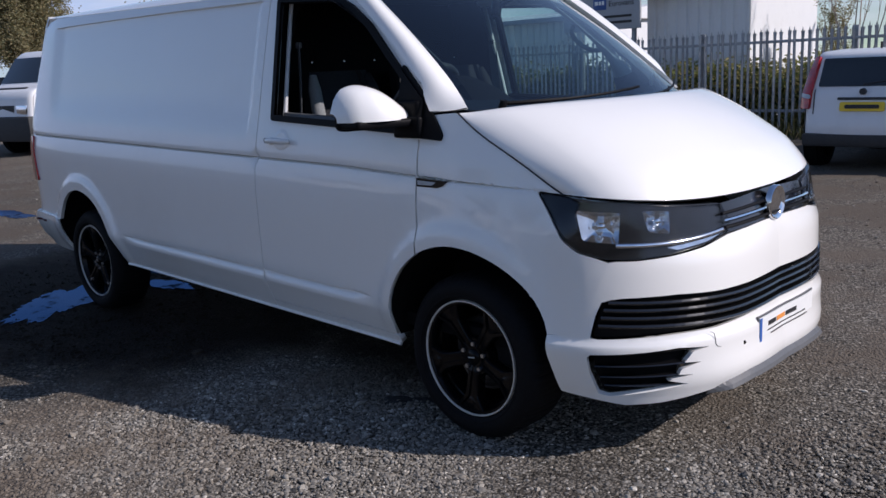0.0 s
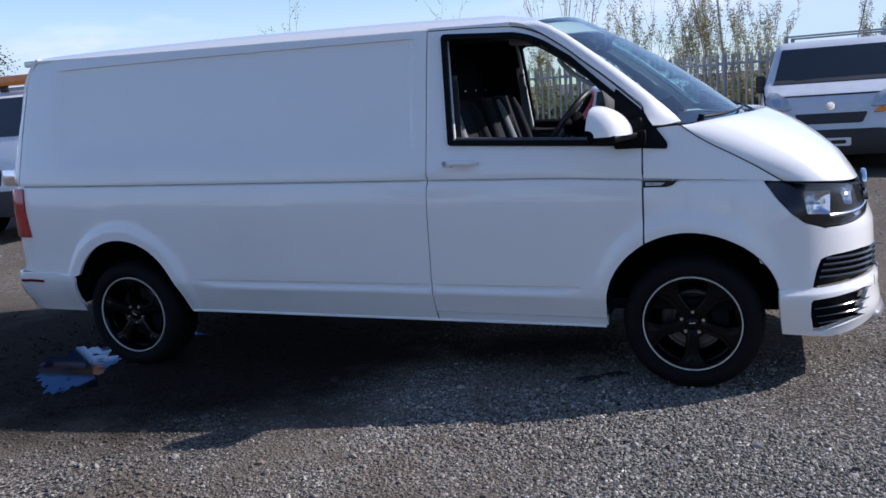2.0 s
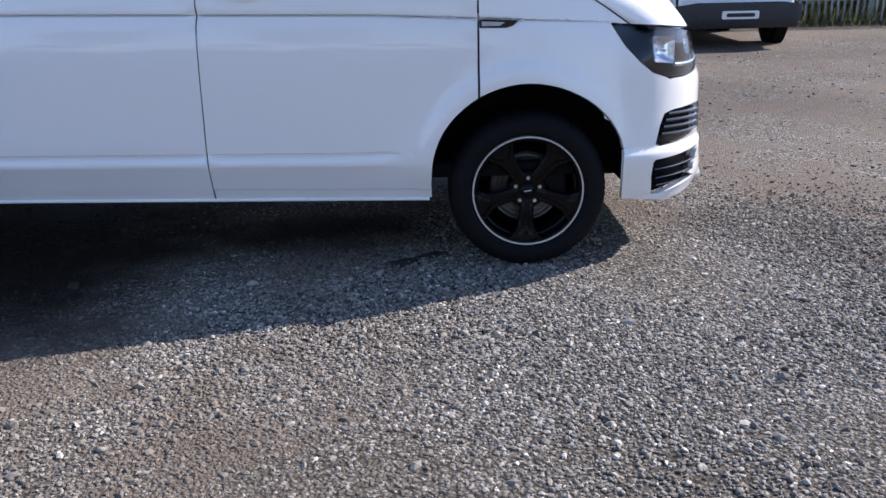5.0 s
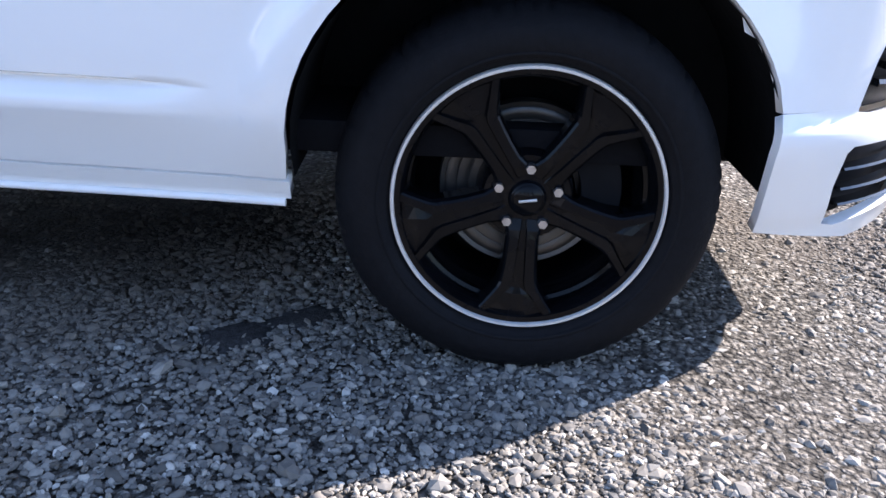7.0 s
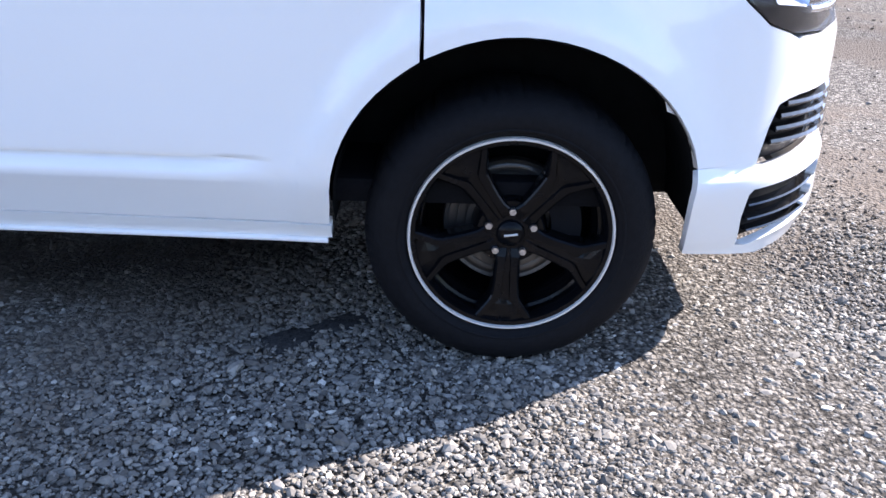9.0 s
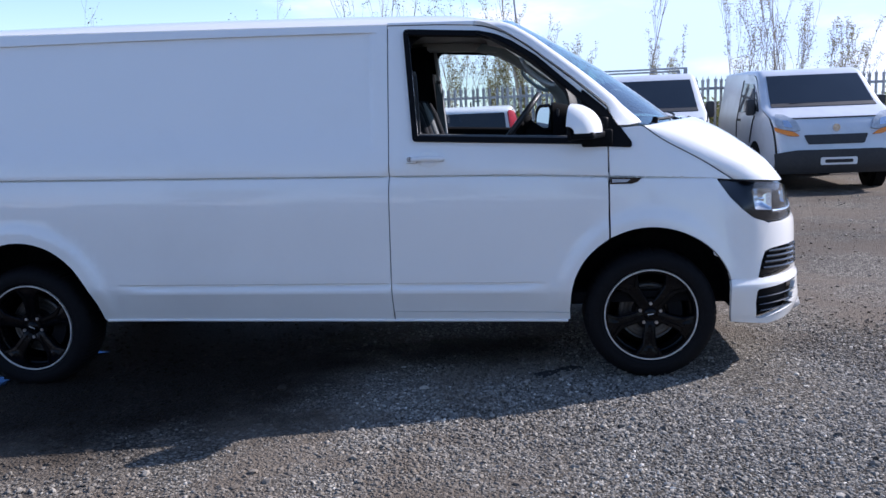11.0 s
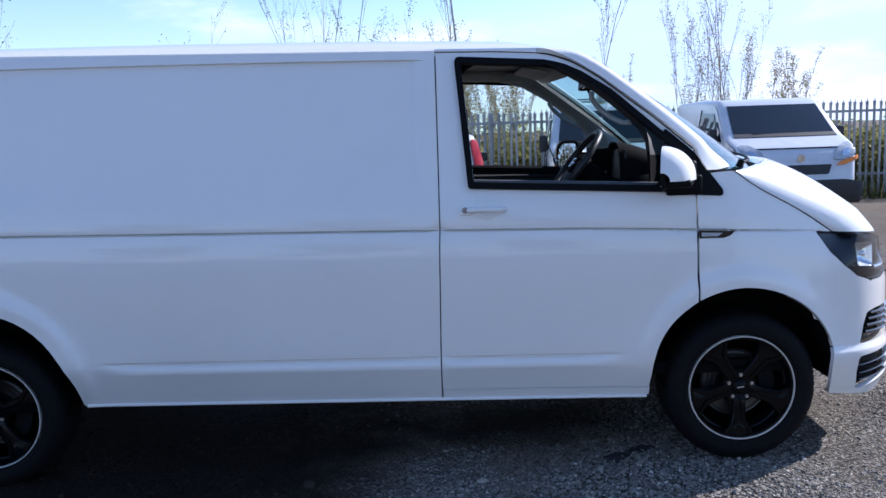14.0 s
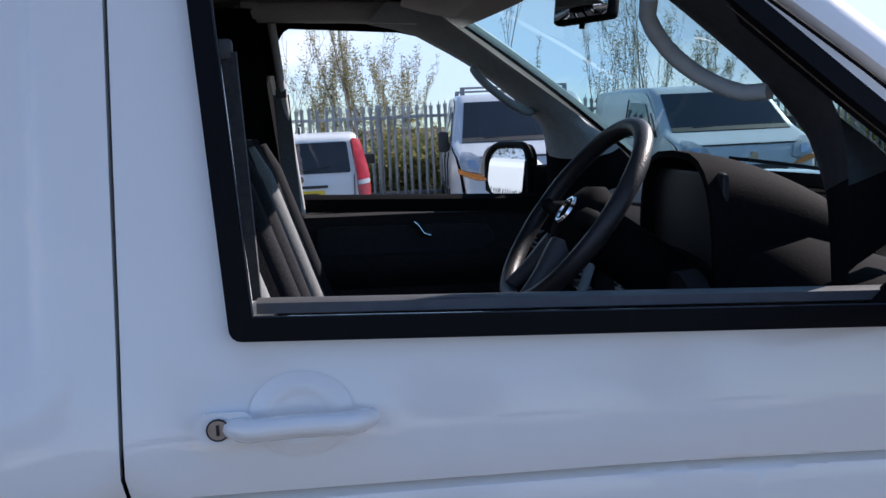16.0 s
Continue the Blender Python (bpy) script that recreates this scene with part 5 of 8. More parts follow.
# door handle with its dished recess and lock
def handle(side):
    b = bmesh.new()
    pts, rs = [], []
    for i in range(13):
        t = i / 12
        q = -1.205 + 0.165 * t
        w = 1.166 + 0.004 * math.sin(math.pi * t) + 0.002 * t
        o = 0.012 + 0.030 * min(1.0, math.sin(math.pi * min(1, max(0, t * 0.96 + 0.02))) * 1.8)
        pts.append(skin(q, w, o))
        rs.append(0.0135 if 0 < i < 12 else 0.010)
    tube(b, pts, rs, 10)
    b = mirrored(b) if side else b
    d = door_l if side else door_r
    h = part("door_handle", b, M_WHITE, d, "white pull handle")
    b = sheet(rounded([(-1.240, 1.150), (-1.175, 1.150), (-1.175, 1.184), (-1.240, 1.184)], 0.016, 5), [], lambda q, w: skin(q, w, 0.022), (), step=0.02)
    b = mirrored(b) if side else b
    thick(part("lock_escutcheon", b, M_WHITE, h), 0.024)
    b = bmesh.new()
    cyl(b, skin(-1.214, 1.167, 0.02), skin(-1.214, 1.167, 0.0265), 0.0115, n=24)
    b = mirrored(b) if side else b
    lk = part("lock", b, M_BOLT, h, "metal lock barrel")
    b = bmesh.new()
    lc = skin(-1.214, 1.167, 0.0262)
    tube(b, [lc + Vector((0.0122 * math.cos(2 * math.pi * i / 24), 0, 0.0122 * math.sin(2 * math.pi * i / 24))) for i in range(24)], 0.0011, 6, True)
    b = mirrored(b) if side else b
    part("lock_ring", b, M_INK, lk)
    b = bmesh.new()
    c = skin(-1.214, 1.167, 0.0268)
    box(b, c.x - 0.0018, c.x + 0.0018, c.y - 0.001, c.y + 0.001, c.z - 0.006, c.z + 0.006)
    b = mirrored(b) if side else b
    part("keyhole", b, M_INK, lk)
    # shallow dish behind the grip
    b = bmesh.new()
    g = []
    for i in range(9):
        r = i / 8
        g.append([b.verts.new(skin(-1.122 + 0.060 * r * math.cos(2 * math.pi * k / 28), 1.172 + 0.048 * r * math.sin(2 * math.pi * k / 28), 0.0015 + 0.0035 * math.sin(math.pi * min(1, r * 1.0)) * (1 if r > 0.6 else 0.3))) for k in range(28)])
    for i in range(8):
        for k in range(28):
            kk = (k + 1) % 28
            try:
                b.faces.new((g[i][k], g[i + 1][k], g[i + 1][kk], g[i][kk]))
            except ValueError:
                pass
    bmesh.ops.remove_doubles(b, verts=b.verts, dist=0.0004)
    bmesh.ops.recalc_face_normals(b, faces=b.faces)
    b = mirrored(b) if side else b
    part("handle_dish", b, M_WHITE, h)


handle(0)
handle(1)

# door mirrors
def door_mirror(side):
    tilt, base = (0.46, -0.025) if side else (0.34, 0.060)

    def lean(bm):
        for v in bm.verts:
            v.co.x += base - tilt * (0.065 - v.co.y)
        return bm

    b = bmesh.new()
    # cap: a rounded shell, deeper at its outer end
    n1, n2 = 18, 14
    g = []
    for i in range(n1 + 1):
        t = i / n1
        yy = 0.065 - 0.288 * t
        h0 = 1.299
        top = lerp_table([(0.0, 1.325), (0.2, 1.378), (0.45, 1.428), (0.65, 1.442), (0.82, 1.430), (0.93, 1.395), (1.0, 1.335)], t)
        fwd = 0.135 * lerp_table([(0.0, 0.45), (0.3, 0.85), (0.6, 1.0), (0.85, 0.85), (0.95, 0.6), (1.0, 0.25)], t)
        row = []
        for j in range(n2 + 1):
            a = math.pi / 2 * j / n2
            row.append(b.verts.new((-0.392 + fwd * math.cos(a) ** 1.15, yy, h0 + (top - h0) * math.sin(a) ** 0.85)))
        g.append(row)
    for i in range(n1):
        for j in range(n2):
            b.faces.new((g[i][j], g[i + 1][j], g[i + 1][j + 1], g[i][j + 1]))
    back = [g[i][n2] for i in range(n1 + 1)]
    lowb = [b.verts.new((-0.398, v[0].co.y, v[0].co.z)) for v in g]
    topb = [b.verts.new((-0.398, v[n2].co.y, v[n2].co.z)) for v in g]
    for i in range(n1):
        b.faces.new((back[i], back[i + 1], topb[i + 1], topb[i]))
    bmesh.ops.remove_doubles(b, verts=b.verts, dist=0.0005)
    bmesh.ops.recalc_face_normals(b, faces=b.faces)
    b = mirrored(lean(b)) if side else lean(b)
    d = door_l if side else door_r
    cap = thick(part("mirror_cap", b, M_WHITE, d, "white door mirror cap"), 0.004)
    b = bmesh.new()
    box(b, -0.397, -0.272, -0.200, 0.075, 1.270, 1.303, 0.014, 3)
    box(b, -0.403, -0.262, 0.035, 0.085, 1.262, 1.372, 0.02, 3)
    b = lean(b)
    box(b, -0.345, -0.19, 0.02, 0.10, 1.222, 1.31, 0.014, 3)
    b = mirrored(b) if side else b
    part("mirror_foot", b, M_BLACKTRIM, cap, "black mirror lower shell")
    b = bmesh.new()
    glass_loop = [(-0.115, 1.268), (0.045, 1.268), (0.05, 1.40), (0.035, 1.427), (-0.10, 1.427), (-0.142, 1.39), (-0.146, 1.31)] if side else [(-0.195, 1.275), (0.05, 1.275), (0.04, 1.36), (-0.06, 1.425), (-0.16, 1.425), (-0.195, 1.36)]
    prism(b, rounded(glass_loop, 0.03, 4), -0.003, 0.003)
    for v in b.verts:
        turned = 0.10 * (v.co.z - 1.35) - 0.03 * (v.co.x + 0.07) if side else 0.0
        v.co = Vector((-0.399 - 0.014 * side + v.co.y + turned, v.co.x, v.co.z))
    b = mirrored(lean(b)) if side else lean(b)
    part("mirror_glass", b, M_MIRROR, cap, "mirror glass")
    b = bmesh.new()
    frame_loop = rounded([(-0.122, 1.258), (0.055, 1.258), (0.062, 1.405), (0.04, 1.440), (-0.105, 1.440), (-0.154, 1.40), (-0.158, 1.30)] if side else [(-0.207, 1.262), (0.062, 1.262), (0.055, 1.335), (0.01, 1.385), (-0.06, 1.437), (-0.165, 1.430), (-0.207, 1.36)], 0.03, 4)
    prism(b, frame_loop, -0.004, 0.012)
    for v in b.verts:
        v.co = Vector((-0.393 + v.co.y, v.co.x, v.co.z))
    if side:
        tube(b, [Vector((-0.408, y, z)) for y, z in frame_loop], 0.011, 8, True)
    b = mirrored(lean(b)) if side else lean(b)
    part("mirror_frame", b, M_BLACKTRIM, cap, "black rim round the mirror glass")


door_mirror(0)
door_mirror(1)

# ---- underbody and arches ----
b = bmesh.new()
box(b, -4.05, 0.60, 0.40, 2 * MID - 0.40, 0.32, 0.42, 0.03)
part("underbody", b, M_DARKMETAL, van)
for y0 in (0.13, 2 * MID - 0.43):
    b = bmesh.new()
    box(b, -2.86, -0.62, y0, y0 + 0.26, 0.325, 0.42, 0.02)
    part("sill_rail", b, M_DARKMETAL, van)
b = bmesh.new()
box(b, -2.9, -0.62, 0.45, 1.45, 0.24, 0.31, 0.03)
part("floor_tray", b, M_DARKMETAL, van)
b = bmesh.new()
cyl(b, (-2.6, 0.6, 0.27), (-3.9, 0.6, 0.30), 0.06, n=12)
part("exhaust", b, M_DARKMETAL, van)
for cx, cw in ((-0.005, 0.36), (-3.382, 0.302)):
    for side in (0, 1):
        b = bmesh.new()
        g = []
        for i in range(25):
            a = radians(1 + 178 * i / 24)
            k = 1.0 if cx > -1 else 1.035
            x, w = cx + 0.420 * k * math.cos(a), cw + 0.463 * k * math.sin(a)
            if cx > -1:                             # just inside the wing's edge
                j = min(31, int(i * 32 / 24))
                e = Vector(FRONT_ARCH[j + 1]).lerp(Vector(FRONT_ARCH[j + 2]), i * 32 / 24 - j)
                x, w = cx + (e.x - cx) * 0.988, cw + (e.y - cw) * 0.988
            g.append([b.verts.new((x, y, w - RAKE * x)) for y in (skin(x, w).y + 0.010, 0.15, 0.36)])
        for i in range(24):
            for j in range(2):
                b.faces.new((g[i][j], g[i][j + 1], g[i + 1][j + 1], g[i + 1][j]))
        b.faces.new([r[2] for r in g])
        b = mirrored(b) if side else b
        part("arch_liner", b, M_SHADOWPLASTIC, van, "black wheel arch liner")

# ---- wheels ----

def build_wheel(flip):
    b = bmesh.new()     # barrel with a stepped well, and the face ring
    lathe(b, [(0.214, 0.030), (0.2185, 0.010), (0.224, 0.001), (0.2345, 0.000), (0.2345, 0.004), (0.231, 0.012), (0.226, 0.026), (0.217, 0.030), (0.216, 0.050), (0.209, 0.053), (0.206, 0.080), (0.201, 0.084), (0.199, 0.15), (0.196, 0.21)], 96)
    wheel = part("wheel", b, M_RIMBLACK, van, "black five-spoke alloy wheel with a polished lip")
    b = bmesh.new()
    lathe(b, [(0.2335, 0.004), (0.2340, -0.006), (0.2348, -0.0075), (0.2393, -0.0075), (0.2408, -0.004), (0.2418, 0.006)], 96)
    part("rim_lip", b, M_POLISHED, wheel, "bright machined rim lip")
    b = bmesh.new()
    lathe(b, [(0.242, 0.004), (0.250, -0.010), (0.268, -0.018), (0.290, -0.019), (0.310, -0.012), (0.324, 0.002), (0.333, 0.012), (0.339, 0.026), (0.342, 0.05), (0.3425, 0.12), (0.342, 0.18), (0.338, 0.206), (0.325, 0.224), (0.30, 0.235), (0.25, 0.225), (0.24, 0.215)], 288)
    for v in b.verts:      # tread and shoulder grooves
        r, ang = math.hypot(v.co.x, v.co.z), math.degrees(math.atan2(v.co.z, v.co.x)) % 5.0
        if r > 0.330 and v.co.y < 0.215 and ang < 1.2:
            k = 1 - 0.006 / r
            v.co.x, v.co.z = v.co.x * k, v.co.z * k
    tyre = part("tyre", b, M_RUBBER, wheel, "worn black tyre")
    b = bmesh.new()
    lathe(b, [(0.256, -0.0145), (0.258, -0.0175), (0.262, -0.0185), (0.264, -0.0175)], 96)
    part("sidewall_rib", b, M_RUBBER, tyre)
    b = bmesh.new()     # hub
    lathe(b, [(0.0, 0.016), (0.028, 0.016), (0.031, 0.019), (0.034, 0.026), (0.078, 0.030), (0.088, 0.05), (0.09, 0.09)], 40)
    hub = part("hub", b, M_RIMBLACK, wheel)
    b = bmesh.new()
    lathe(b, [(0.0, 0.012), (0.024, 0.013), (0.0285, 0.017), (0.0285, 0.022)], 32)
    capo = part("hub_cap", b, M_RIMBLACK, hub, "black hub cap with a pale mark")
    b = bmesh.new()
    box(b, -0.016, 0.016, 0.0095, 0.0125, -0.0022, 0.0022, m=Matrix.Rotation(radians(-10), 4, "Y"))
    part("cap_mark", b, M_POLISHED, capo)
    for k in range(5):
        a = radians(90 + 72 * k + 0)
        c, s = math.cos(a), math.sin(a)
        b = bmesh.new()
        cyl(b, (0.055 * c, 0.034, 0.055 * s), (0.055 * c, 0.016, 0.055 * s), 0.0095, 0.0085, 6)
        part("wheel_bolt", b, M_BOLT, hub, "steel wheel bolt", soft=False)
        b = bmesh.new()
        lathe(b, [(0.0105, 0.024), (0.0125, 0.0235), (0.0145, 0.03)], 20)
        for v in b.verts:
            v.co += Vector((0.055 * c, 0.002, 0.055 * s))
        part("bolt_seat", b, M_RIMBLACK, hub)
    for k in range(5):
        a = radians(-90 + 72 * k)
        m = Matrix.Rotation(-a, 4, "Y")
        b = bmesh.new()
        # a spoke: a flat blade with chamfered flanks and a sunk channel that forks towards the rim
        rows = []
        for r, half, groove, y in ((0.040, 0.040, 0.0050, 0.027), (0.060, 0.034, 0.0065, 0.020), (0.075, 0.0310, 0.0075, 0.017), (0.100, 0.0315, 0.0085, 0.0135), (0.130, 0.0335, 0.0100, 0.010),
                                   (0.158, 0.0370, 0.0115, 0.007), (0.168, 0.0410, 0.0150, 0.006), (0.180, 0.0490, 0.0250, 0.005), (0.196, 0.0600, 0.0380, 0.004), (0.212, 0.0720, 0.0500, 0.0035), (0.224, 0.0810, 0.0580, 0.004)):
            low = 0.0052 * min(1.0, max(0.15, (r - 0.045) / 0.03))
            up = 0.0045 * max(0.0, min(1.0, (r - 0.165) / 0.02))
            half_row = ((half, y + 0.046), (half, y + 0.013), (half - 0.0035, y + 0.0035), (half - 0.0075, y), (groove + 0.0030, y - 0.0012), (groove, y - 0.0012), (groove - 0.0022, y + low), (groove * 0.35, y + low - up))
            full = [(-z, d) for z, d in half_row] + [(z, d) for z, d in half_row[::-1]]
            rows.append([b.verts.new((r, d, z)) for z, d in full])
        for i in range(len(rows) - 1):
            for j in range(15):
                b.faces.new((rows[i][j], rows[i + 1][j], rows[i + 1][j + 1], rows[i][j + 1]))
        bmesh.ops.recalc_face_normals(b, faces=b.faces)
        for v in b.verts:
            v.co = m @ v.co
        part("spoke", b, M_RIMBLACK, wheel, soft=False)
    b = bmesh.new()
    lathe(b, [(0.06, 0.085), (0.085, 0.085), (0.088, 0.098), (0.102, 0.098), (0.104, 0.1005), (0.112, 0.098), (0.124, 0.098), (0.126, 0.1005), (0.134, 0.098), (0.145, 0.0985), (0.147, 0.1005), (0.155, 0.098), (0.157, 0.101), (0.157, 0.122), (0.085, 0.124)], 48)
    part("brake_disc", b, M_DISC, wheel, "steel brake disc")
    # black disc added to close the barrel, standing for the shade inside the wheel
    b = bmesh.new()
    lathe(b, [(0.0, 0.19), (0.10, 0.188), (0.197, 0.20), (0.197, 0.205)], 40)
    part("dust_shield", b, M_SHADOWPLASTIC, wheel)
    b = bmesh.new()
    for i in range(8):
        a0, a1 = radians(-5 + 60 * i / 8), radians(-5 + 60 * (i + 1) / 8)
        vs = []
        for aa in (a0, a1):
            for r in (0.10, 0.172):
                for y in (0.062, 0.135):
                    vs.append(b.verts.new((r * math.cos(aa), y, r * math.sin(aa))))
        for f in ((0, 1, 3, 2), (4, 6, 7, 5), (0, 4, 5, 1), (2, 3, 7, 6), (0, 2, 6, 4), (1, 5, 7, 3)):
            b.faces.new([vs[q] for q in f])
    bmesh.ops.remove_doubles(b, verts=b.verts, dist=0.0005)
    bmesh.ops.recalc_face_normals(b, faces=b.faces)
    part("brake_caliper", b, M_DARKMETAL, wheel, soft=False)
    return wheel


FACE_Y = 0.052
wheel_fr = build_wheel(False)
wheel_fr.matrix_basis = pose(0, FACE_Y, 0.3415, 0, 2, 0)
for x, y, rz in ((-3.4, FACE_Y, 0), (0, 2 * MID - FACE_Y, 180), (-3.4, 2 * MID - FACE_Y, 180)):
    copy_thing(wheel_fr, pose(x, y, 0.327 if x < -1 else 0.3415, 0, 35 if x < -1 else 0, rz))

# ---- cab interior ----
def rz_(x, w):
    return w - RAKE * x


b = bmesh.new()
prism(b, [(0.10, 0.45), (0.07, 1.08), (0.12, 1.30), (0.25, 1.86), (1.654, 1.86), (1.784, 1.30), (1.834, 1.08), (1.804, 0.45)], -1.50, -1.47, 0.004)
for v in b.verts:
    v.co = Vector((v.co.y, v.co.x, v.co.z))
bmesh.ops.recalc_face_normals(b, faces=b.faces)
bulk = part("bulkhead", b, M_DASH, van, "dark bulkhead panel with bright rivets")
for i in range(7):
    b = bmesh.new()
    bmesh.ops.create_uvsphere(b, u_segments=10, v_segments=6, radius=0.010)
    for v in b.verts:
        v.co = Vector((-1.466, 0.28 + 0.22 * i, 1.548)) + v.co
    part("rivet", b, M_CHROME, bulk)
b = bmesh.new()
box(b, -1.5, 0.3, 0.10, 2 * MID - 0.10, 0.40, 0.46, 0.01)
part("cab_floor", b, M_DASH, van)
b = bmesh.new()
g = net(lambda x, s: Vector((x, 0.25 + 1.404 * s, 1.862 - 0.02 * x + 0.03 * (1 - abs(2 * s - 1) ** 3) - 0.04 * max(0, (x + 0.95) / 0.25) ** 2)), span(-1.47, -0.76, 10), span(0, 1, 12))
b.free()
thick(part("headlining", g, M_HEADLINER, van, "brown-grey cloth headlining"), 0.01)
# pillar and header trims around both door openings
for side in (0, 1):
    b = bmesh.new()
    g = []
    for i in range(-2, 17):
        t = max(0, i) / 16
        ax = lerp_table([(0.0, -0.80), (0.2, -0.65), (0.4, -0.545), (0.6, -0.46), (0.75, -0.415), (0.88, -0.395), (1.0, -0.385)], t)
        az = lerp_table([(0.0, 1.785), (0.2, 1.697), (0.4, 1.618), (0.6, 1.545), (0.75, 1.485), (0.88, 1.40), (1.0, 1.26)], t)
        bx, bz = -0.70 + 0.53 * t, 1.862 - 0.44 * t - 0.10 * t ** 3
        back = max(0, -i) / 2
        ax, az, bx, bz = ax - 0.15 * back, az + 0.035 * back ** 0.7, bx - 0.20 * back, bz + 0.006 * back
        row = []
        for k, (u, bulge) in enumerate(((-0.12, -0.045), (0.0, 0.0), (0.2, 0.020), (0.5, 0.030), (0.8, 0.020), (1.0, 0.0), (1.1, -0.03))):
            p = Vector((ax, 0.175 + 0.05 * back, az)).lerp(Vector((bx, 0.305 + 0.07 * back, bz)), u)
            p = p + Vector((-0.45, 0.75, -0.45)) * bulge
            row.append(b.verts.new((p.x, p.y, min(p.z, 1.864 - 0.75 * max(0.0, p.x + 0.785)))))
        g.append(row)
    foot = bmesh.new()
    fg = [[foot.verts.new(v.co) for v in row] for row in g[16:]]
    for i in range(18):
        for j in range(6):
            if i < 16:
                b.faces.new((g[i][j], g[i][j + 1], g[i + 1][j + 1], g[i + 1][j]))
            else:
                foot.faces.new((fg[i - 16][j], fg[i - 16][j + 1], fg[i - 15][j + 1], fg[i - 15][j]))
    for v in [v for v in b.verts if not v.link_faces]:
        b.verts.remove(v)
    bmesh.ops.recalc_face_normals(b, faces=b.faces)
    bmesh.ops.recalc_face_normals(foot, faces=foot.faces)
    b = mirrored(b) if side else b
    foot = mirrored(foot) if side else foot
    part("pillar_foot_trim", foot, M_DASH, van, "black plastic trim at the pillar's foot")
    pt = part("pillar_trim", b, M_TRIMGREY if side else M_CARD, van, "light grey pillar trim with a grab handle" if side else "dark pillar trim with a grey grab handle")
    b = bmesh.new()
    hp = []
    for i in range(13):
        t = i / 12
        k = math.sin(math.pi * t) ** 0.5
        hp.append(Vector((-0.635 + 0.175 * t - 0.012 * k, 0.215 + 0.06 * k, 1.680 - 0.135 * t - 0.024 * k)))
    tube(b, hp, 0.0125, 10)
    b = mirrored(b) if side else b
    part("grab_handle", b, M_TRIMGREY, pt)
    b = bmesh.new()
    tube(b, [skin(q, w) + Vector((0, 0.075, 0)) for q, w in ((-1.30, 1.835), (-1.0, 1.833), (-0.80, 1.825))], 0.032, 10)
    b = mirrored(b) if side else b
    part("header_trim", b, M_HEADLINER, van)
    # B pillar trim
    b = bmesh.new()
    g = []
    for i in range(13):
        w = 0.60 + 1.24 * i / 12
        o = skin(-1.30, w)
        lean = -1.215 - 0.045 * (w - 1.25) / 0.6
        g.append([b.verts.new((x, o.y + d, o.z)) for x, d in ((-1.47, 0.03), (lean - 0.02, 0.03), (lean, 0.05), (lean - 0.01, 0.10), (lean - 0.08, 0.14), (-1.47, 0.15))])
    for i in range(12):
        for j in range(5):
            b.faces.new((g[i][j], g[i][j + 1], g[i + 1][j + 1], g[i + 1][j]))
    bmesh.ops.recalc_face_normals(b, faces=b.faces)
    b = mirrored(b) if side else b
    bp_ = part("b_pillar_trim", b, M_DASH, van, "dark pillar trim")
    # pale door-seal edge that catches the light
    b = bmesh.new()
    tube(b, [skin(-1.192 - 0.046 * (w - 1.26) / 0.56, w) + Vector((0.008 + 0.012 * side, 0.056 + 0.05 * side, 0)) for w in span(1.24, 1.80, 8)], 0.0105 + 0.002 * side, 8)
    b = mirrored(b) if side else b
    part("door_seal", b, M_SEALPALE, bp_, "pale grey door seal")
    b = bmesh.new()
    p = skin(-1.165, 1.255)
    box(b, p.x - 0.016, p.x + 0.016, p.y + 0.045, p.y + 0.085, p.z - 0.02, p.z + 0.034, 0.007)
    b = mirrored(b) if side else b
    part("lock_cover", b, M_SEALPALE, bp_, "pale plastic cover at the pillar's foot")
    # seat belt: webbing from the upper anchor down to the reel
    b = bmesh.new()
    top, low = skin(-1.235, 1.60) + Vector((0.03, 0.11, 0)), skin(-1.13, 0.85) + Vector((-0.05, 0.13, 0))
    g = []
    for i in range(11):
        p = top.lerp(low, i / 10) + Vector((0, 0.02 * math.sin(math.pi * i / 10), 0))
        g.append([b.verts.new(p + Vector((dx, dy, 0))) for dx, dy in ((-0.022, 0.012), (0.022, -0.010))])
    for i in range(10):
        b.faces.new((g[i][0], g[i][1], g[i + 1][1], g[i + 1][0]))
    b = mirrored(b) if side else b
    sb = thick(part("seat_belt", b, M_BELT, van, "grey seat belt webbing"), 0.003)
    b = bmesh.new()
    box(b, top.x - 0.016, top.x + 0.016, top.y - 0.010, top.y + 0.010, top.z - 0.010, top.z + 0.018, 0.006)
    b = mirrored(b) if side else b
    part("belt_anchor", b, M_SILLGREY, sb)
    # dark corner fillet between the pillar and the header
    b = sheet([(-1.275, 1.835), (-1.10, 1.835), (-1.125, 1.806), (-1.155, 1.799), (-1.185, 1.782), (-1.206, 1.752), (-1.214, 1.715), (-1.212, 1.66), (-1.275, 1.66)], [], lambda q, w: skin(q, w) + Vector((0, 0.07, 0)), (), step=0.06)
    b = mirrored(b) if side else b
    thick(part("corner_fillet", b, M_DASH, bp_), 0.012)
    # inner door card
    b = bmesh.new()
    g = []
    cols = span(-1.20, -0.20, 16)
    for q in cols:
        row = []
        for w, d in ((0.42, 0.06), (0.60, 0.12), (0.74, 0.125), (0.80, 0.075), (0.98, 0.075), (1.04, 0.14), (1.085, 0.14), (1.10, 0.085), (1.20, 0.075), (1.238, 0.075), (1.246, 0.045), (1.244, 0.03)):
            near = 1 - ((q + 0.005) / 0.43) ** 2
            w = max(w, 0.41 + 0.46 * math.sqrt(near)) if near > 0 else w
            p = skin(q, w)
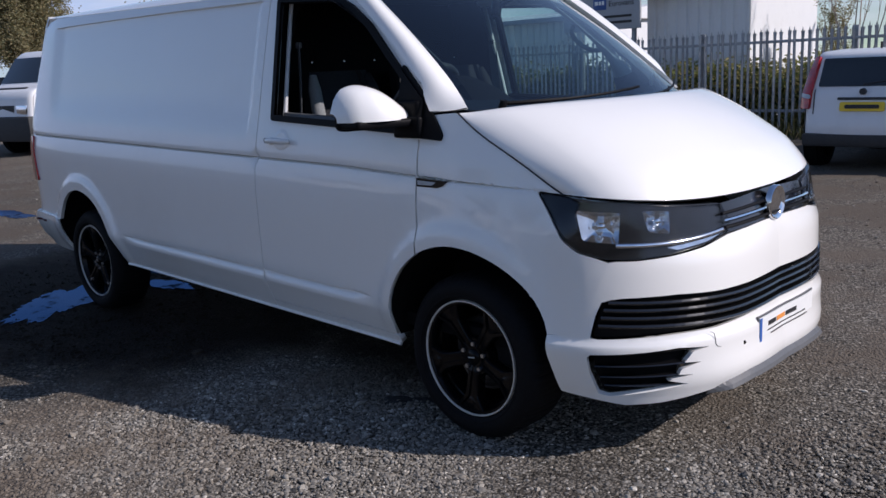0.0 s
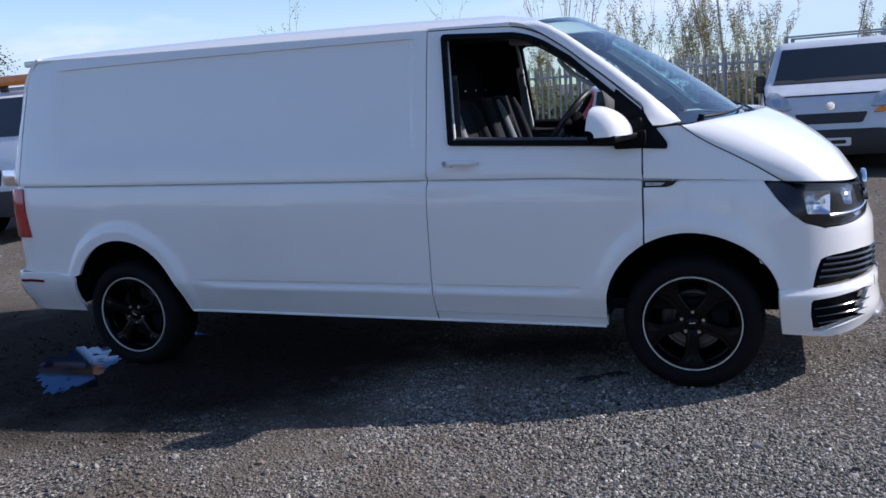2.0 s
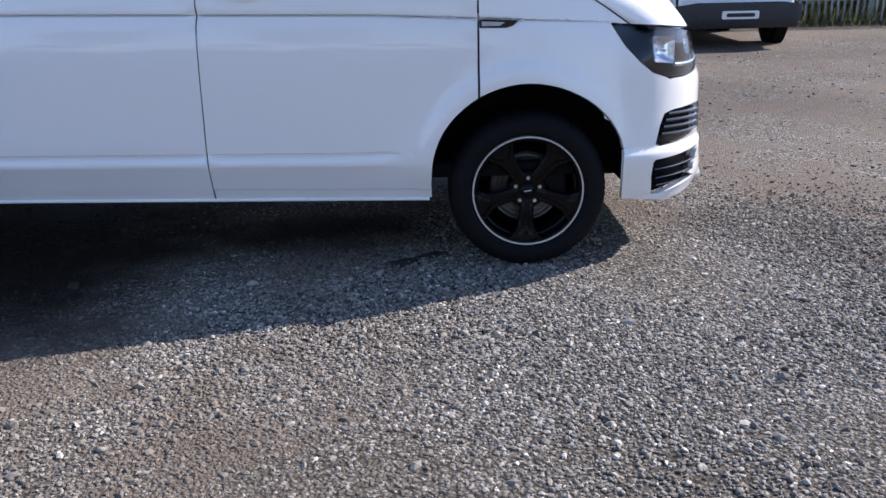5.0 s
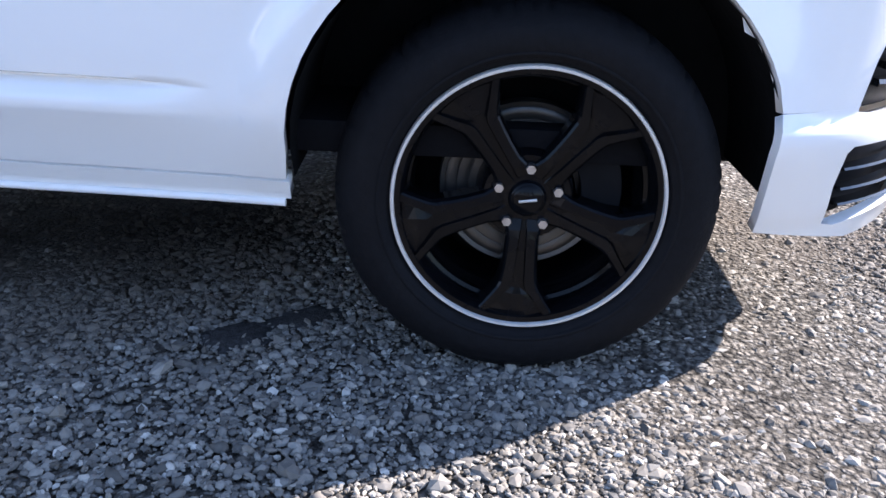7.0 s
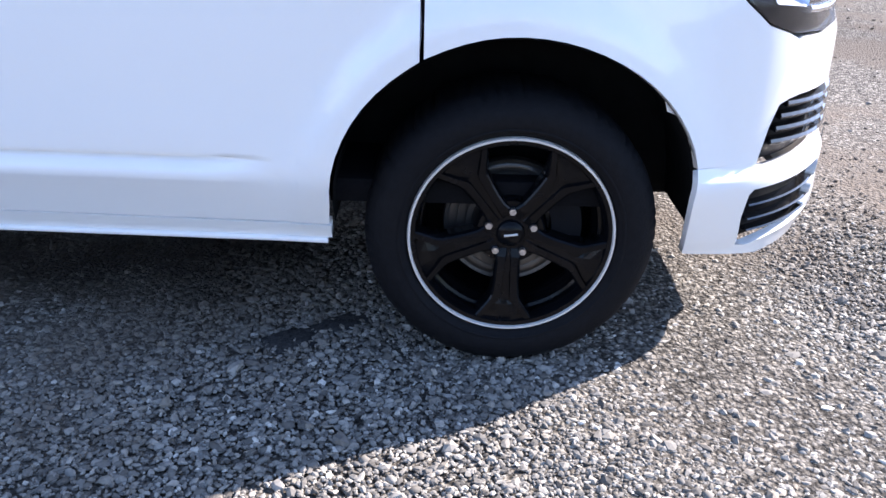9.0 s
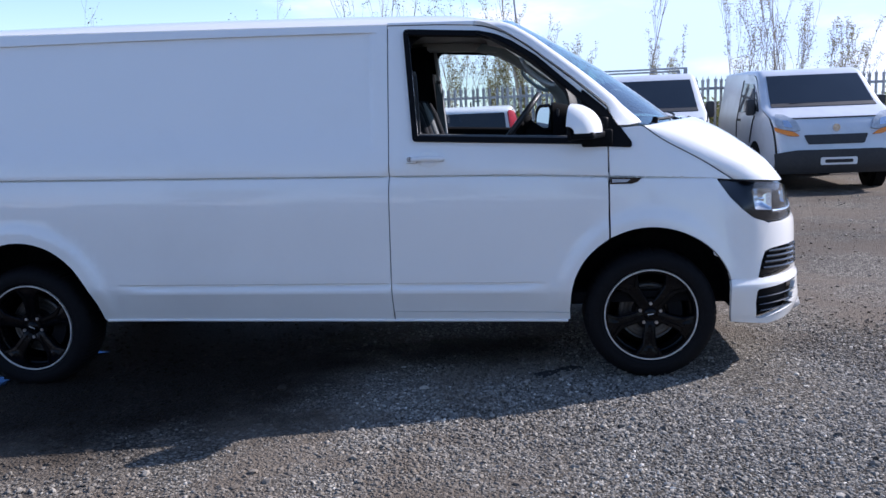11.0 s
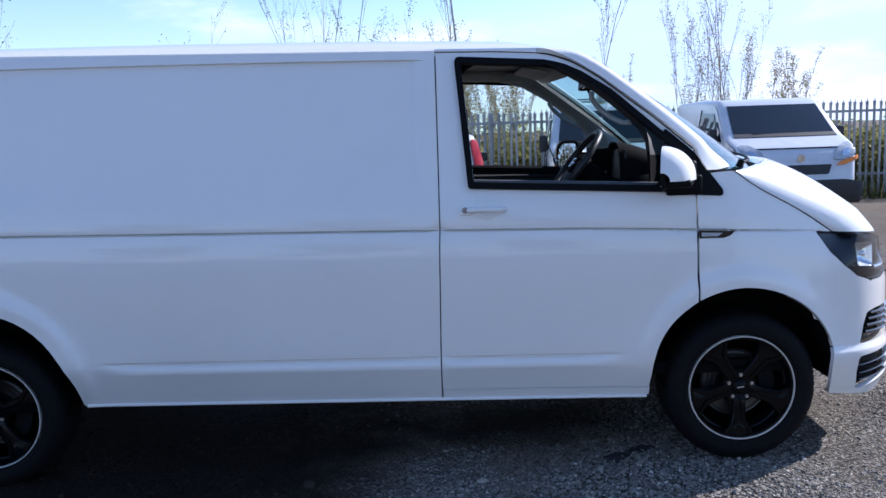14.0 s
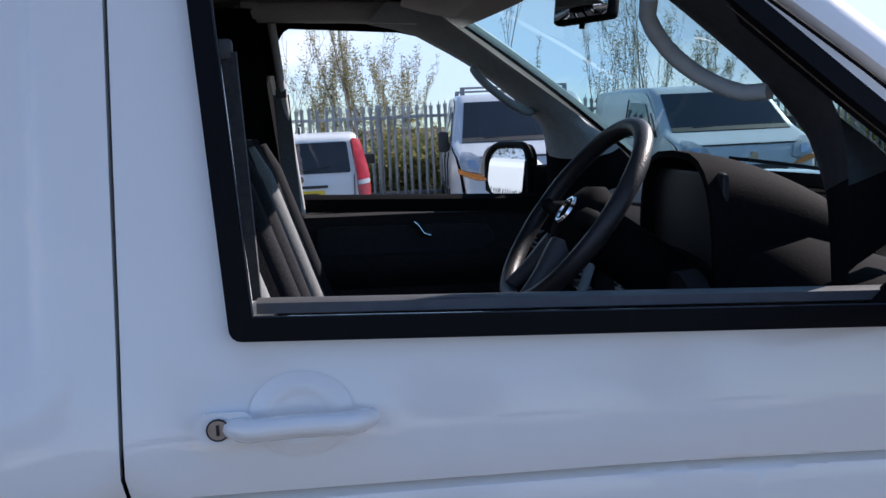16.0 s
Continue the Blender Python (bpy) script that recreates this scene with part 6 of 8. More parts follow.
            row.append(b.verts.new(p + Vector((0, d, -0.016 if w > 1.2 else 0))))
        g.append(row)
    for i in range(len(cols) - 1):
        for j in range(11):
            b.faces.new((g[i][j], g[i][j + 1], g[i + 1][j + 1], g[i + 1][j]))
    bmesh.ops.recalc_face_normals(b, faces=b.faces)
    b = mirrored(b) if side else b
    dcard = thick(part("door_card", b, M_CARD, door_l if side else door_r, "black plastic door card"), 0.004)
    b = bmesh.new()
    g = []
    for q in span(-1.17, -0.30, 14):
        w = 1.292 - 0.028 * (q + 1.17)
        row = []
        for d, dz in ((0.030, -0.012), (0.034, 0.0), (0.052, 0.003), (0.070, 0.0), (0.086, -0.010), (0.090, -0.05)):
            p = skin(q, w)
            row.append(b.verts.new((p.x, p.y + d, p.z + dz)))
        g.append(row)
    for i in range(len(g) - 1):
        for j in range(5):
            b.faces.new((g[i][j], g[i][j + 1], g[i + 1][j + 1], g[i + 1][j]))
    bmesh.ops.recalc_face_normals(b, faces=b.faces)
    b = mirrored(b) if side else b
    # near capping: light on its top put into the colour as grey
    thick(part("sill_capping", b, M_DASH if side else M_SILLGREY, dcard, "black door top capping" if side else "door top capping with light painted in as grey"), 0.003)
    # satin inlay round the release handle
    b = sheet(rounded([(-1.13, 1.115), (-0.62, 1.115), (-0.56, 1.15), (-0.60, 1.205), (-1.13, 1.21)], 0.02, 3), [], lambda q, w: skin(q, w) + Vector((0, 0.088, -0.016)), (), step=0.06)
    b = mirrored(b) if side else b
    thick(part("card_inlay", b, M_INLAY, dcard, "satin grey inlay"), 0.012, 0.0)
    b = bmesh.new()
    tube(b, [skin(q, w) + Vector((0, 0.105, 0)) for q, w in ((-0.83, 1.20), (-0.815, 1.185), (-0.80, 1.16), (-0.775, 1.152))], [0.007, 0.009, 0.009, 0.006], 8)
    b = mirrored(b) if side else b
    part("door_pull", b, M_CHROME, dcard, "silver inner door release")
    b = bmesh.new()
    p = skin(-0.28, 1.25)
    prism(b, [(-0.44, 1.225), (-0.20, 1.225), (-0.20, 1.34), (-0.26, 1.36), (-0.34, 1.30)], 0.05, 0.10, 0.012)
    b = mirrored(b) if side else b
    part("mirror_trim", b, M_DASH, dcard)

# dashboard
DASH = [(-0.52, 0.75), (-0.56, 0.95), (-0.53, 1.05), (-0.47, 1.12), (-0.44, 1.20), (-0.40, 1.245), (-0.30, 1.255), (-0.06, 1.225), (0.02, 1.16), (0.0, 0.8)]
b = bmesh.new()
g = []
ys = span(0.18, 2 * MID - 0.18, 30)
for y in ys:
    t = abs(y - MID) / 0.8
    hump = 0.055 * math.exp(-(((y - 0.50) / 0.20) ** 4))
    row = []
    for i, (x, w) in enumerate(DASH):
        xx, ww = x + 0.06 * t ** 3, w
        if 3 <= i <= 6:
            ww += hump
            xx -= hump * 0.6
        row.append(b.verts.new((xx, y, rz_(xx, ww))))
    g.append(row)
k = len(DASH)
for i in range(len(ys) - 1):
    for j in range(k):
        jj = (j + 1) % k
        b.faces.new((g[i][j], g[i][jj], g[i + 1][jj], g[i + 1][j]))
b.faces.new(g[0][::-1])
b.faces.new(g[-1])
bmesh.ops.recalc_face_normals(b, faces=b.faces)
dash = part("dashboard", b, M_DASH, van, "black moulded dashboard")
for y in (0.24, 0.78, 1.12, 1.66):
    b = bmesh.new()
    box(b, -0.475, -0.44, y - 0.075, y + 0.075, 1.12, 1.19, 0.01)
    v_ = part("air_vent", b, M_GLOSSBLACK, dash)
    for i in range(4):
        b = bmesh.new()
        box(b, -0.482, -0.474, y - 0.066, y + 0.066, 1.130 + 0.015 * i, 1.135 + 0.015 * i)
        part("vent_slat", b, M_TRIMGREY, v_)
b = bmesh.new()
box(b, -0.535, -0.47, MID - 0.13, MID + 0.13, 0.92, 1.13, 0.012)
part("centre_console", b, M_GLOSSBLACK, dash)
for y in (0.42, 0.57):
    b = bmesh.new()
    cyl(b, (-0.47, y, 1.205), (-0.505, y, 1.198), 0.055, 0.058, 28)
    part("dial", b, M_INK, dash)

# instrument hood behind the steering wheel
b = bmesh.new()
g = []
for i in range(11):
    t = i / 10
    x = -0.475 + 0.30 * t
    top, half = 1.455 - 0.12 * t ** 1.6, 0.175 - 0.03 * t
    row = []
    for j in range(15):
        a = math.pi * j / 14
        ca, sa = math.cos(a), math.sin(a)
        row.append(b.verts.new((x, 0.53 + half * math.copysign(abs(ca) ** 0.6, ca), 1.21 + (top - 1.21) * sa ** 0.6)))
    g.append(row)
for i in range(10):
    for j in range(14):
        b.faces.new((g[i][j], g[i][j + 1], g[i + 1][j + 1], g[i + 1][j]))
b.faces.new(g[10])
bmesh.ops.recalc_face_normals(b, faces=b.faces)
thick(part("instrument_hood", b, M_DASH, dash, "black instrument hood"), 0.012)
b = bmesh.new()
box(b, -0.455, -0.44, 0.375, 0.685, 1.215, 1.42, 0.01)
part("instrument_face", b, M_INK, dash)

# steering wheel
SW = Vector((-0.662, 0.53, 1.352))
SW_N = Vector((-0.79, 0.0, 0.61)).normalized()
rot = SW_N.to_track_quat("Z", "Y").to_matrix().to_4x4()
swm = Matrix.Translation(SW) @ rot
b = bmesh.new()
tube(b, [swm @ Vector((0.187 * math.cos(2 * math.pi * i / 48), 0.187 * math.sin(2 * math.pi * i / 48), 0)) for i in range(48)], 0.0165, 12, True)
steer = part("steering_wheel", b, M_LEATHER, van, "black leather steering wheel")
b = bmesh.new()
lathe(b, [(0.0, 0.012), (0.03, 0.012), (0.06, 0.004), (0.078, -0.02), (0.07, -0.05), (0.0, -0.06)], 32)
for v in b.verts:
    v.co = swm @ Vector((v.co.x, v.co.z * 0.92, v.co.y))
part("airbag_cover", b, M_DASH, steer)
b = bmesh.new()
lathe(b, [(0.0215, 0.013), (0.0225, 0.017), (0.0255, 0.0175), (0.028, 0.013)], 28)
for v in b.verts:
    v.co = swm @ Vector((v.co.x, v.co.z, v.co.y))
part("wheel_badge", b, M_CHROME, steer, "plain round chrome badge")
for a0 in (0, 180, 250, 290):
    a = radians(a0)
    b = bmesh.new()
    p0, p1 = Vector((0.06 * math.cos(a), 0.06 * math.sin(a), -0.012)), Vector((0.18 * math.cos(a), 0.18 * math.sin(a), 0.0))
    tube(b, [swm @ p0.lerp(p1, i / 5) for i in range(6)], [0.024, 0.022, 0.018, 0.015, 0.014, 0.014], 8)
    part("wheel_spoke", b, M_SILLGREY if a0 in (250, 290) else M_DASH, steer)
b = bmesh.new()
cyl(b, swm @ Vector((0, 0, -0.04)), swm @ Vector((0, 0, -0.26)), 0.05, 0.06, 16)
part("column_shroud", b, M_DASH, steer)
b = bmesh.new()
tube(b, [swm @ Vector(p) for p in ((0.04, -0.06, -0.07), (0.12, -0.12, -0.06), (0.155, -0.16, -0.05), (0.165, -0.175, -0.05))], [0.009, 0.009, 0.012, 0.012], 8)
part("stalk", b, M_TRIMGREY, steer)

# seats: driver's and the passenger bench
def seat(y0, y1, name, label):
    b = bmesh.new()
    box(b, -1.22, -0.72, y0, y1, 0.72, 0.88, 0.05, 3)
    for v in b.verts:
        v.co.z += 0.05 * (v.co.x + 1.2)
    st = part(name, b, M_SEAT, van, label)
    b = bmesh.new()
    rows = []
    for i in range(13):
        t = i / 12
        w = 0.86 + 0.64 * t
        xx = -1.17 - 0.17 * t
        half = (y1 - y0) / 2 * (1 - 0.22 * t ** 3)
        dep = 0.085 * (1 - 0.35 * t)
        c = (y0 + y1) / 2
        rows.append([b.verts.new((xx + dx, c + dy, w)) for dx, dy in ((dep, -half * 0.72), (dep * 0.6, -half * 0.66), (dep * 0.6, half * 0.66), (dep, half * 0.72), (dep * 0.7, half), (-dep * 0.8, half * 0.92), (-dep * 0.8, -half * 0.92), (dep * 0.7, -half))])
    for i in range(12):
        for j in range(8):
            jj = (j + 1) % 8
            b.faces.new((rows[i][j], rows[i][jj], rows[i + 1][jj], rows[i + 1][j]))
    b.faces.new(rows[0][::-1])
    b.faces.new(rows[-1])
    bmesh.ops.recalc_face_normals(b, faces=b.faces)
    bk = part("backrest", b, M_SEAT, st)
    c = (y0 + y1) / 2
    for dy in (-1, 1):
        b = bmesh.new()
        half = (y1 - y0) / 2
        tube(b, [(-1.17 - 0.17 * t + 0.078 * (1 - 0.3 * t), c + dy * half * (0.90 - 0.16 * t ** 3), 0.90 + 0.58 * t) for t in span(0, 1, 8)], [0.03] + [0.034] * 7 + [0.02], 10)
        # the bolsters that light falls on get a paler, lit copy of the cloth
        pale = (dy < 0 and y0 < 0.5) or (dy > 0 and 0.8 < y0 < 1.1)
        part("side_bolster", b, M_SEATLIT if pale else M_SEAT, bk, "side bolster with light painted into its colour" if pale else "")



seat(0.30, 0.78, "driver_seat", "dark grey cloth driver seat, one bolster painted as lit")
seat(0.92, 1.30, "passenger_seat", "dark grey cloth bench seat")
seat(1.31, 1.68, "passenger_seat", "dark grey cloth bench seat")

# header behind the windscreen's top edge
def header(u, v):
    if v < 0.01:
        p = screen(u, 0.0)
        return Vector((-0.79, p.y, 1.862 + 0.022 * (1 - abs(u) ** 3)))
    return screen(u, v) + Vector((-0.012, 0, -0.016))


b = net(header, span(-0.96, 0.96, 24), (0, 0.02, 0.06, 0.10, 0.135))
bmesh.ops.recalc_face_normals(b, faces=b.faces)
thick(part("screen_header", b, M_HEADLINER, van, "brown-grey header lining over the windscreen"), 0.006)

# rear-view mirror and sun visors
rm = Matrix.Translation((-0.517, 0.90, 1.757)) @ Matrix.Rotation(radians(34), 4, "Z") @ Matrix.Rotation(radians(9), 4, "Y")
b = bmesh.new()
box(b, -0.016, 0.016, -0.082, 0.082, -0.037, 0.035, 0.014, 3, m=rm)
box(b, -0.012, -0.004, -0.006, 0.006, -0.052, -0.03, 0.003, 2, m=rm)
rvm = part("rear_view_mirror", b, M_BLACKTRIM, van, "black rear-view mirror on the screen")
b = bmesh.new()
tube(b, [(-0.512, 0.905, 1.765), (-0.475, 0.92, 1.785), (-0.455, 0.935, 1.80)], 0.014, 8)
part("stem", b, M_BLACKTRIM, rvm)
b = bmesh.new()
box(b, -0.018, -0.0155, -0.072, 0.072, -0.029, 0.027, m=rm)
part("glass", b, M_MIRROR, rvm)
for y0 in (0.30, 1.08):
    b = bmesh.new()
    box(b, -0.86, -0.70, y0, y0 + 0.52, 1.854, 1.868, 0.006)
    for v in b.verts:
        v.co.z -= 0.22 * (v.co.x + 0.86)
    part("sun_visor", b, M_HEADLINER, van)


# ---- parked vehicles in the background ----


def vehicle(name, label, category, m, profile, half, tumble, paint, cuts=(), wheels=()):
    """A parked vehicle: side outline (u along its length, z up, nose at u = 0, going back) swept to its width, narrower towards the roof."""
    root = thing(name, label, category)
    root.matrix_basis = m

    def hw(z, u):
        zt = max(0.0, z - tumble[0]) / max(0.01, tumble[1] - tumble[0])
        nose = min(u, tumble[4] - u)
        return (half - (half - tumble[2]) * min(1, zt)) * (1 - tumble[3] * max(0.0, 1 - nose / 0.55) ** 2)
    profile = rounded(profile, 0.11, 4)
    edge_r = 0.075

    def front_u(z):
        """Where the end at u = 0 lies at height z."""
        best = 9.0
        for i in range(len(profile)):
            (ua, za), (ub, zb) = profile[i - 1], profile[i]
            if min(za, zb) <= z <= max(za, zb) and abs(zb - za) > 1e-6:
                best = min(best, ua + (ub - ua) * (z - za) / (zb - za))
        return best if best < 9 else 0.0

    b = bmesh.new()
    lat = [-1, -0.993, -0.975, -0.95, -0.915, -0.87, -0.7, -0.4, 0, 0.4, 0.7, 0.87, 0.915, 0.95, 0.975, 0.993, 1]
    rows = []
    for s in lat:
        sink = edge_r * (1 - math.sqrt(max(0.0, 1 - (max(0.0, abs(s) - 0.87) / 0.13) ** 2)))
        cu = sum(p[0] for p in profile) / len(profile)
        cz = sum(p[1] for p in profile) / len(profile)
        row = []
        for u, z in profile:
            d = Vector((cu - u, cz - z))
            d = d.normalized() * sink
            bow = 0.05 * (1 - s * s) if u < tumble[4] * 0.45 else (-0.03 * (1 - s * s) if u > tumble[4] * 0.85 else 0)
            uu, zz = u + d.x - bow * (1 if u < tumble[4] * 0.45 else 1), z + d.y
            row.append(b.verts.new((s * hw(z, u), uu, zz)))
        rows.append(row)
    k = len(profile)
    for i in range(len(lat) - 1):
        for j in range(k):
            jj = (j + 1) % k
            b.faces.new((rows[i][j], rows[i][jj], rows[i + 1][jj], rows[i + 1][j]))
    bmesh.ops.recalc_face_normals(b, faces=b.faces)
    body = part("body", b, paint, root)
    cu = sum(p[0] for p in profile) / len(profile)
    cz = sum(p[1] for p in profile) / len(profile)
    flat = [(u + (cu - u) * edge_r / math.hypot(cu - u, cz - z), z + (cz - z) * edge_r / math.hypot(cu - u, cz - z)) for u, z in profile]
    for sg in (-1, 1):
        bb = sheet(flat, [], lambda u, z, sg=sg: Vector((sg * hw(z, u), u, z)), (), step=0.12)
        bmesh.ops.recalc_face_normals(bb, faces=bb.faces)
        part("side_panel", bb, paint, root)
    made = {"body": body}
    for nm, lab, kind, quad, material in cuts:
        b = bmesh.new()
        if kind == "cross":       # panel across the width between two outline points: (u0, z0, u1, z1, part of the half width)
            u0, z0, u1, z1, fr, lift = quad
            n = Vector((-(z1 - z0), (u1 - u0))).normalized()
            cu, cz = sum(p[0] for p in profile) / len(profile), sum(p[1] for p in profile) / len(profile)
            if n.dot(Vector((u0 - cu, z0 - cz))) < 0:
                n = -n
            g = []
            for i in range(9):
                s = -fr + 2 * fr * i / 8
                row = []
                for t in (0.0, 0.5, 1.0):
                    u, z = u0 + (u1 - u0) * t, z0 + (z1 - z0) * t
                    bow = 0.05 * (1 - s * s) if u < tumble[4] * 0.45 else (-0.03 * (1 - s * s) if u > tumble[4] * 0.85 else 0)
                    row.append(b.verts.new((s * hw(z, u), u - bow + n.x * lift, z + n.y * lift)))
                g.append(row)
            for i in range(8):
                for j in range(2):
                    b.faces.new((g[i][j], g[i][j + 1], g[i + 1][j + 1], g[i + 1][j]))
            bmesh.ops.recalc_face_normals(b, faces=b.faces)
            thick(part(nm, b, material, root, lab), 0.016, 0.0)
        elif kind == "side":      # panel on both flanks: outline of (u, z)
            for sg in (-1, 1):
                bb = sheet(rounded(quad, 0.04, 3), [], lambda u, z, sg=sg: Vector((sg * (hw(z, u) + 0.008), u, z)), (), step=0.12)
                bmesh.ops.recalc_face_normals(bb, faces=bb.faces)
                thick(part(nm, bb, material, root, lab), 0.014, 0.0)
            b.free()
        elif kind == "box":       # (x0, x1, u0, u1, z0, z1, bevel), and its twin when x0 > 0
            x0, x1, u0, u1, z0, z1, bv = quad
            box(b, x0, x1, u0, u1, z0, z1, bv)
            part(nm, b, material, root, lab)
            if x0 > 0:
                b2 = bmesh.new()
                box(b2, -x1, -x0, u0, u1, z0, z1, bv)
                part(nm, b2, material, root, lab)
        elif kind in ("front", "fronts"):     # a fitting laid on the end at u = 0: outline of (x, z); "fronts": one on each side
            outline, proud, deep = quad
            for sg in ((1, -1) if kind == "fronts" else (1,)):
                def laid(x, z, sg=sg):
                    s = min(1.0, abs(x) / hw(z, 0.3))
                    return Vector((sg * x, front_u(z) - 0.05 * (1 - s * s) + edge_r * max(0.0, (s - 0.84) / 0.16) ** 2 - proud, z))
                bb = sheet(rounded(outline, 0.025, 4), [], laid, (), step=0.06)
                bmesh.ops.recalc_face_normals(bb, faces=bb.faces)
                thick(part(nm, bb, material, root, lab), deep, 0.0)
            b.free()
        elif kind == "disc":
            x, u, z, r = quad
            cyl(b, (x, u + 0.02, z), (x, u - 0.02, z), r, r * 0.92, 24)
            part(nm, b, material, root, lab)
    for u, r, track in wheels:
        for sg in (-1, 1):
            b = bmesh.new()
            cyl(b, (sg * (half - 0.16), u, r + 0.03), (sg * (half + 0.002), u, r + 0.03), r * 1.22, n=32)
            part("wheel_arch", b, M_SHADOWPLASTIC, root)
            # the wheel itself, turned so that its face looks outwards
            bb = bmesh.new()
            lathe(bb, [(r * 0.60, -0.01), (r * 0.66, -0.022), (r * 0.85, -0.024), (r * 0.95, -0.012), (r, 0.02), (r, 0.18), (r * 0.95, 0.2), (r * 0.6, 0.2)], 36)
            mm = Matrix.Translation((sg * (half + 0.012), u, r)) @ Matrix.Rotation(radians(90 * sg), 4, "Z")
            for v in bb.verts:
                v.co = mm @ v.co
            wv = part("wheel", bb, M_RUBBER, root)
            bb = bmesh.new()
            lathe(bb, [(0.0, 0.012), (r * 0.14, 0.008), (r * 0.16, 0.03), (r * 0.42, 0.006), (r * 0.47, 0.03), (r * 0.56, 0.02), (r * 0.60, -0.012), (r * 0.62, -0.012)], 32)
            for v in bb.verts:
                v.co = mm @ v.co
            part("rim", bb, M_STEELWHEEL, wv)
    return root


def stand(x, y, turn=0.0):
    return pose(x, y, gz(x, y), 0, 0, turn)


# small white hatchback, tail towards the van
vehicle("small_hatchback", "small white hatchback parked with its tail to the yard", "car", stand(-1.44, 8.75) ,
    [(0.0, 0.32), (-0.02, 0.55), (0.02, 0.72), (0.05, 0.92), (0.10, 1.05), (0.20, 1.40), (0.30, 1.455), (0.9, 1.48), (1.9, 1.455), (2.35, 1.36), (2.85, 1.00), (3.4, 0.90), (3.52, 0.70), (3.54, 0.30)],
    0.78, (0.95, 1.46, 0.66, 0.10, 3.54), M_CARWHITE,
    cuts=(("rear_window", "dark rear window", "front", ([(-0.56, 1.03), (0.56, 1.03), (0.53, 1.37), (-0.53, 1.37)], 0.004, 0.014), M_CARGLASS),
          ("rear_wiper", "black rear wiper", "front", ([(-0.02, 1.04), (0.34, 1.10), (0.34, 1.115), (-0.02, 1.06)], 0.016, 0.012), M_INK),
          ("rear_bumper", "grey lower bumper", "box", (-0.70, 0.70, -0.075, 0.06, 0.30, 0.46, 0.04), M_CARTRIM),
          ("tail_lamp", "tall red tail lamp", "fronts", ([(0.575, 1.40), (0.66, 1.385), (0.715, 1.20), (0.755, 0.98), (0.76, 0.76), (0.64, 0.76), (0.625, 0.98), (0.600, 1.20)], 0.012, 0.05), M_RED),
          ("lamp_band", "pale band in the tail lamp", "fronts", ([(0.632, 0.935), (0.765, 0.955), (0.768, 0.905), (0.635, 0.885)], 0.042, 0.02), M_LAMPCLEAR),
          ("tailgate_handle", "dark tailgate handle", "front", ([(-0.30, 0.87), (0.30, 0.87), (0.30, 0.90), (-0.30, 0.90)], 0.006, 0.02), M_CARTRIM),
          ("tailgate_seam", "dark tailgate gap", "fronts", ([(0.585, 0.70), (0.595, 0.70), (0.600, 1.0), (0.590, 1.0)], 0.003, 0.006), M_INK),
          ("number_plate", "yellow number plate", "front", ([(-0.26, 0.735), (0.26, 0.735), (0.26, 0.845), (-0.26, 0.845)], 0.014, 0.02), M_PLATEYELLOW),
          ("plate_bar", "dark bar on the plate", "front", ([(-0.20, 0.768), (0.20, 0.768), (0.20, 0.815), (-0.20, 0.815)], 0.027, 0.006), M_INK),
          ("badge", "dark round badge", "disc", (0.0, -0.02, 0.97, 0.04), M_CARTRIM),
          ("roof_aerial", "short black roof aerial", "box", (-0.012, 0.012, 0.55, 0.57, 1.47, 1.55, 0.003), M_INK),
          ("door_window", "dark side glass", "side", [(0.55, 1.02), (0.60, 1.36), (1.9, 1.37), (2.5, 1.05)], M_CARGLASS),
          ("door_mirror", "dark door mirror", "box", (0.80, 0.95, 2.25, 2.40, 1.02, 1.16, 0.03), M_CARTRIM)),
    wheels=((0.55, 0.28, 0), (2.85, 0.28, 0)))

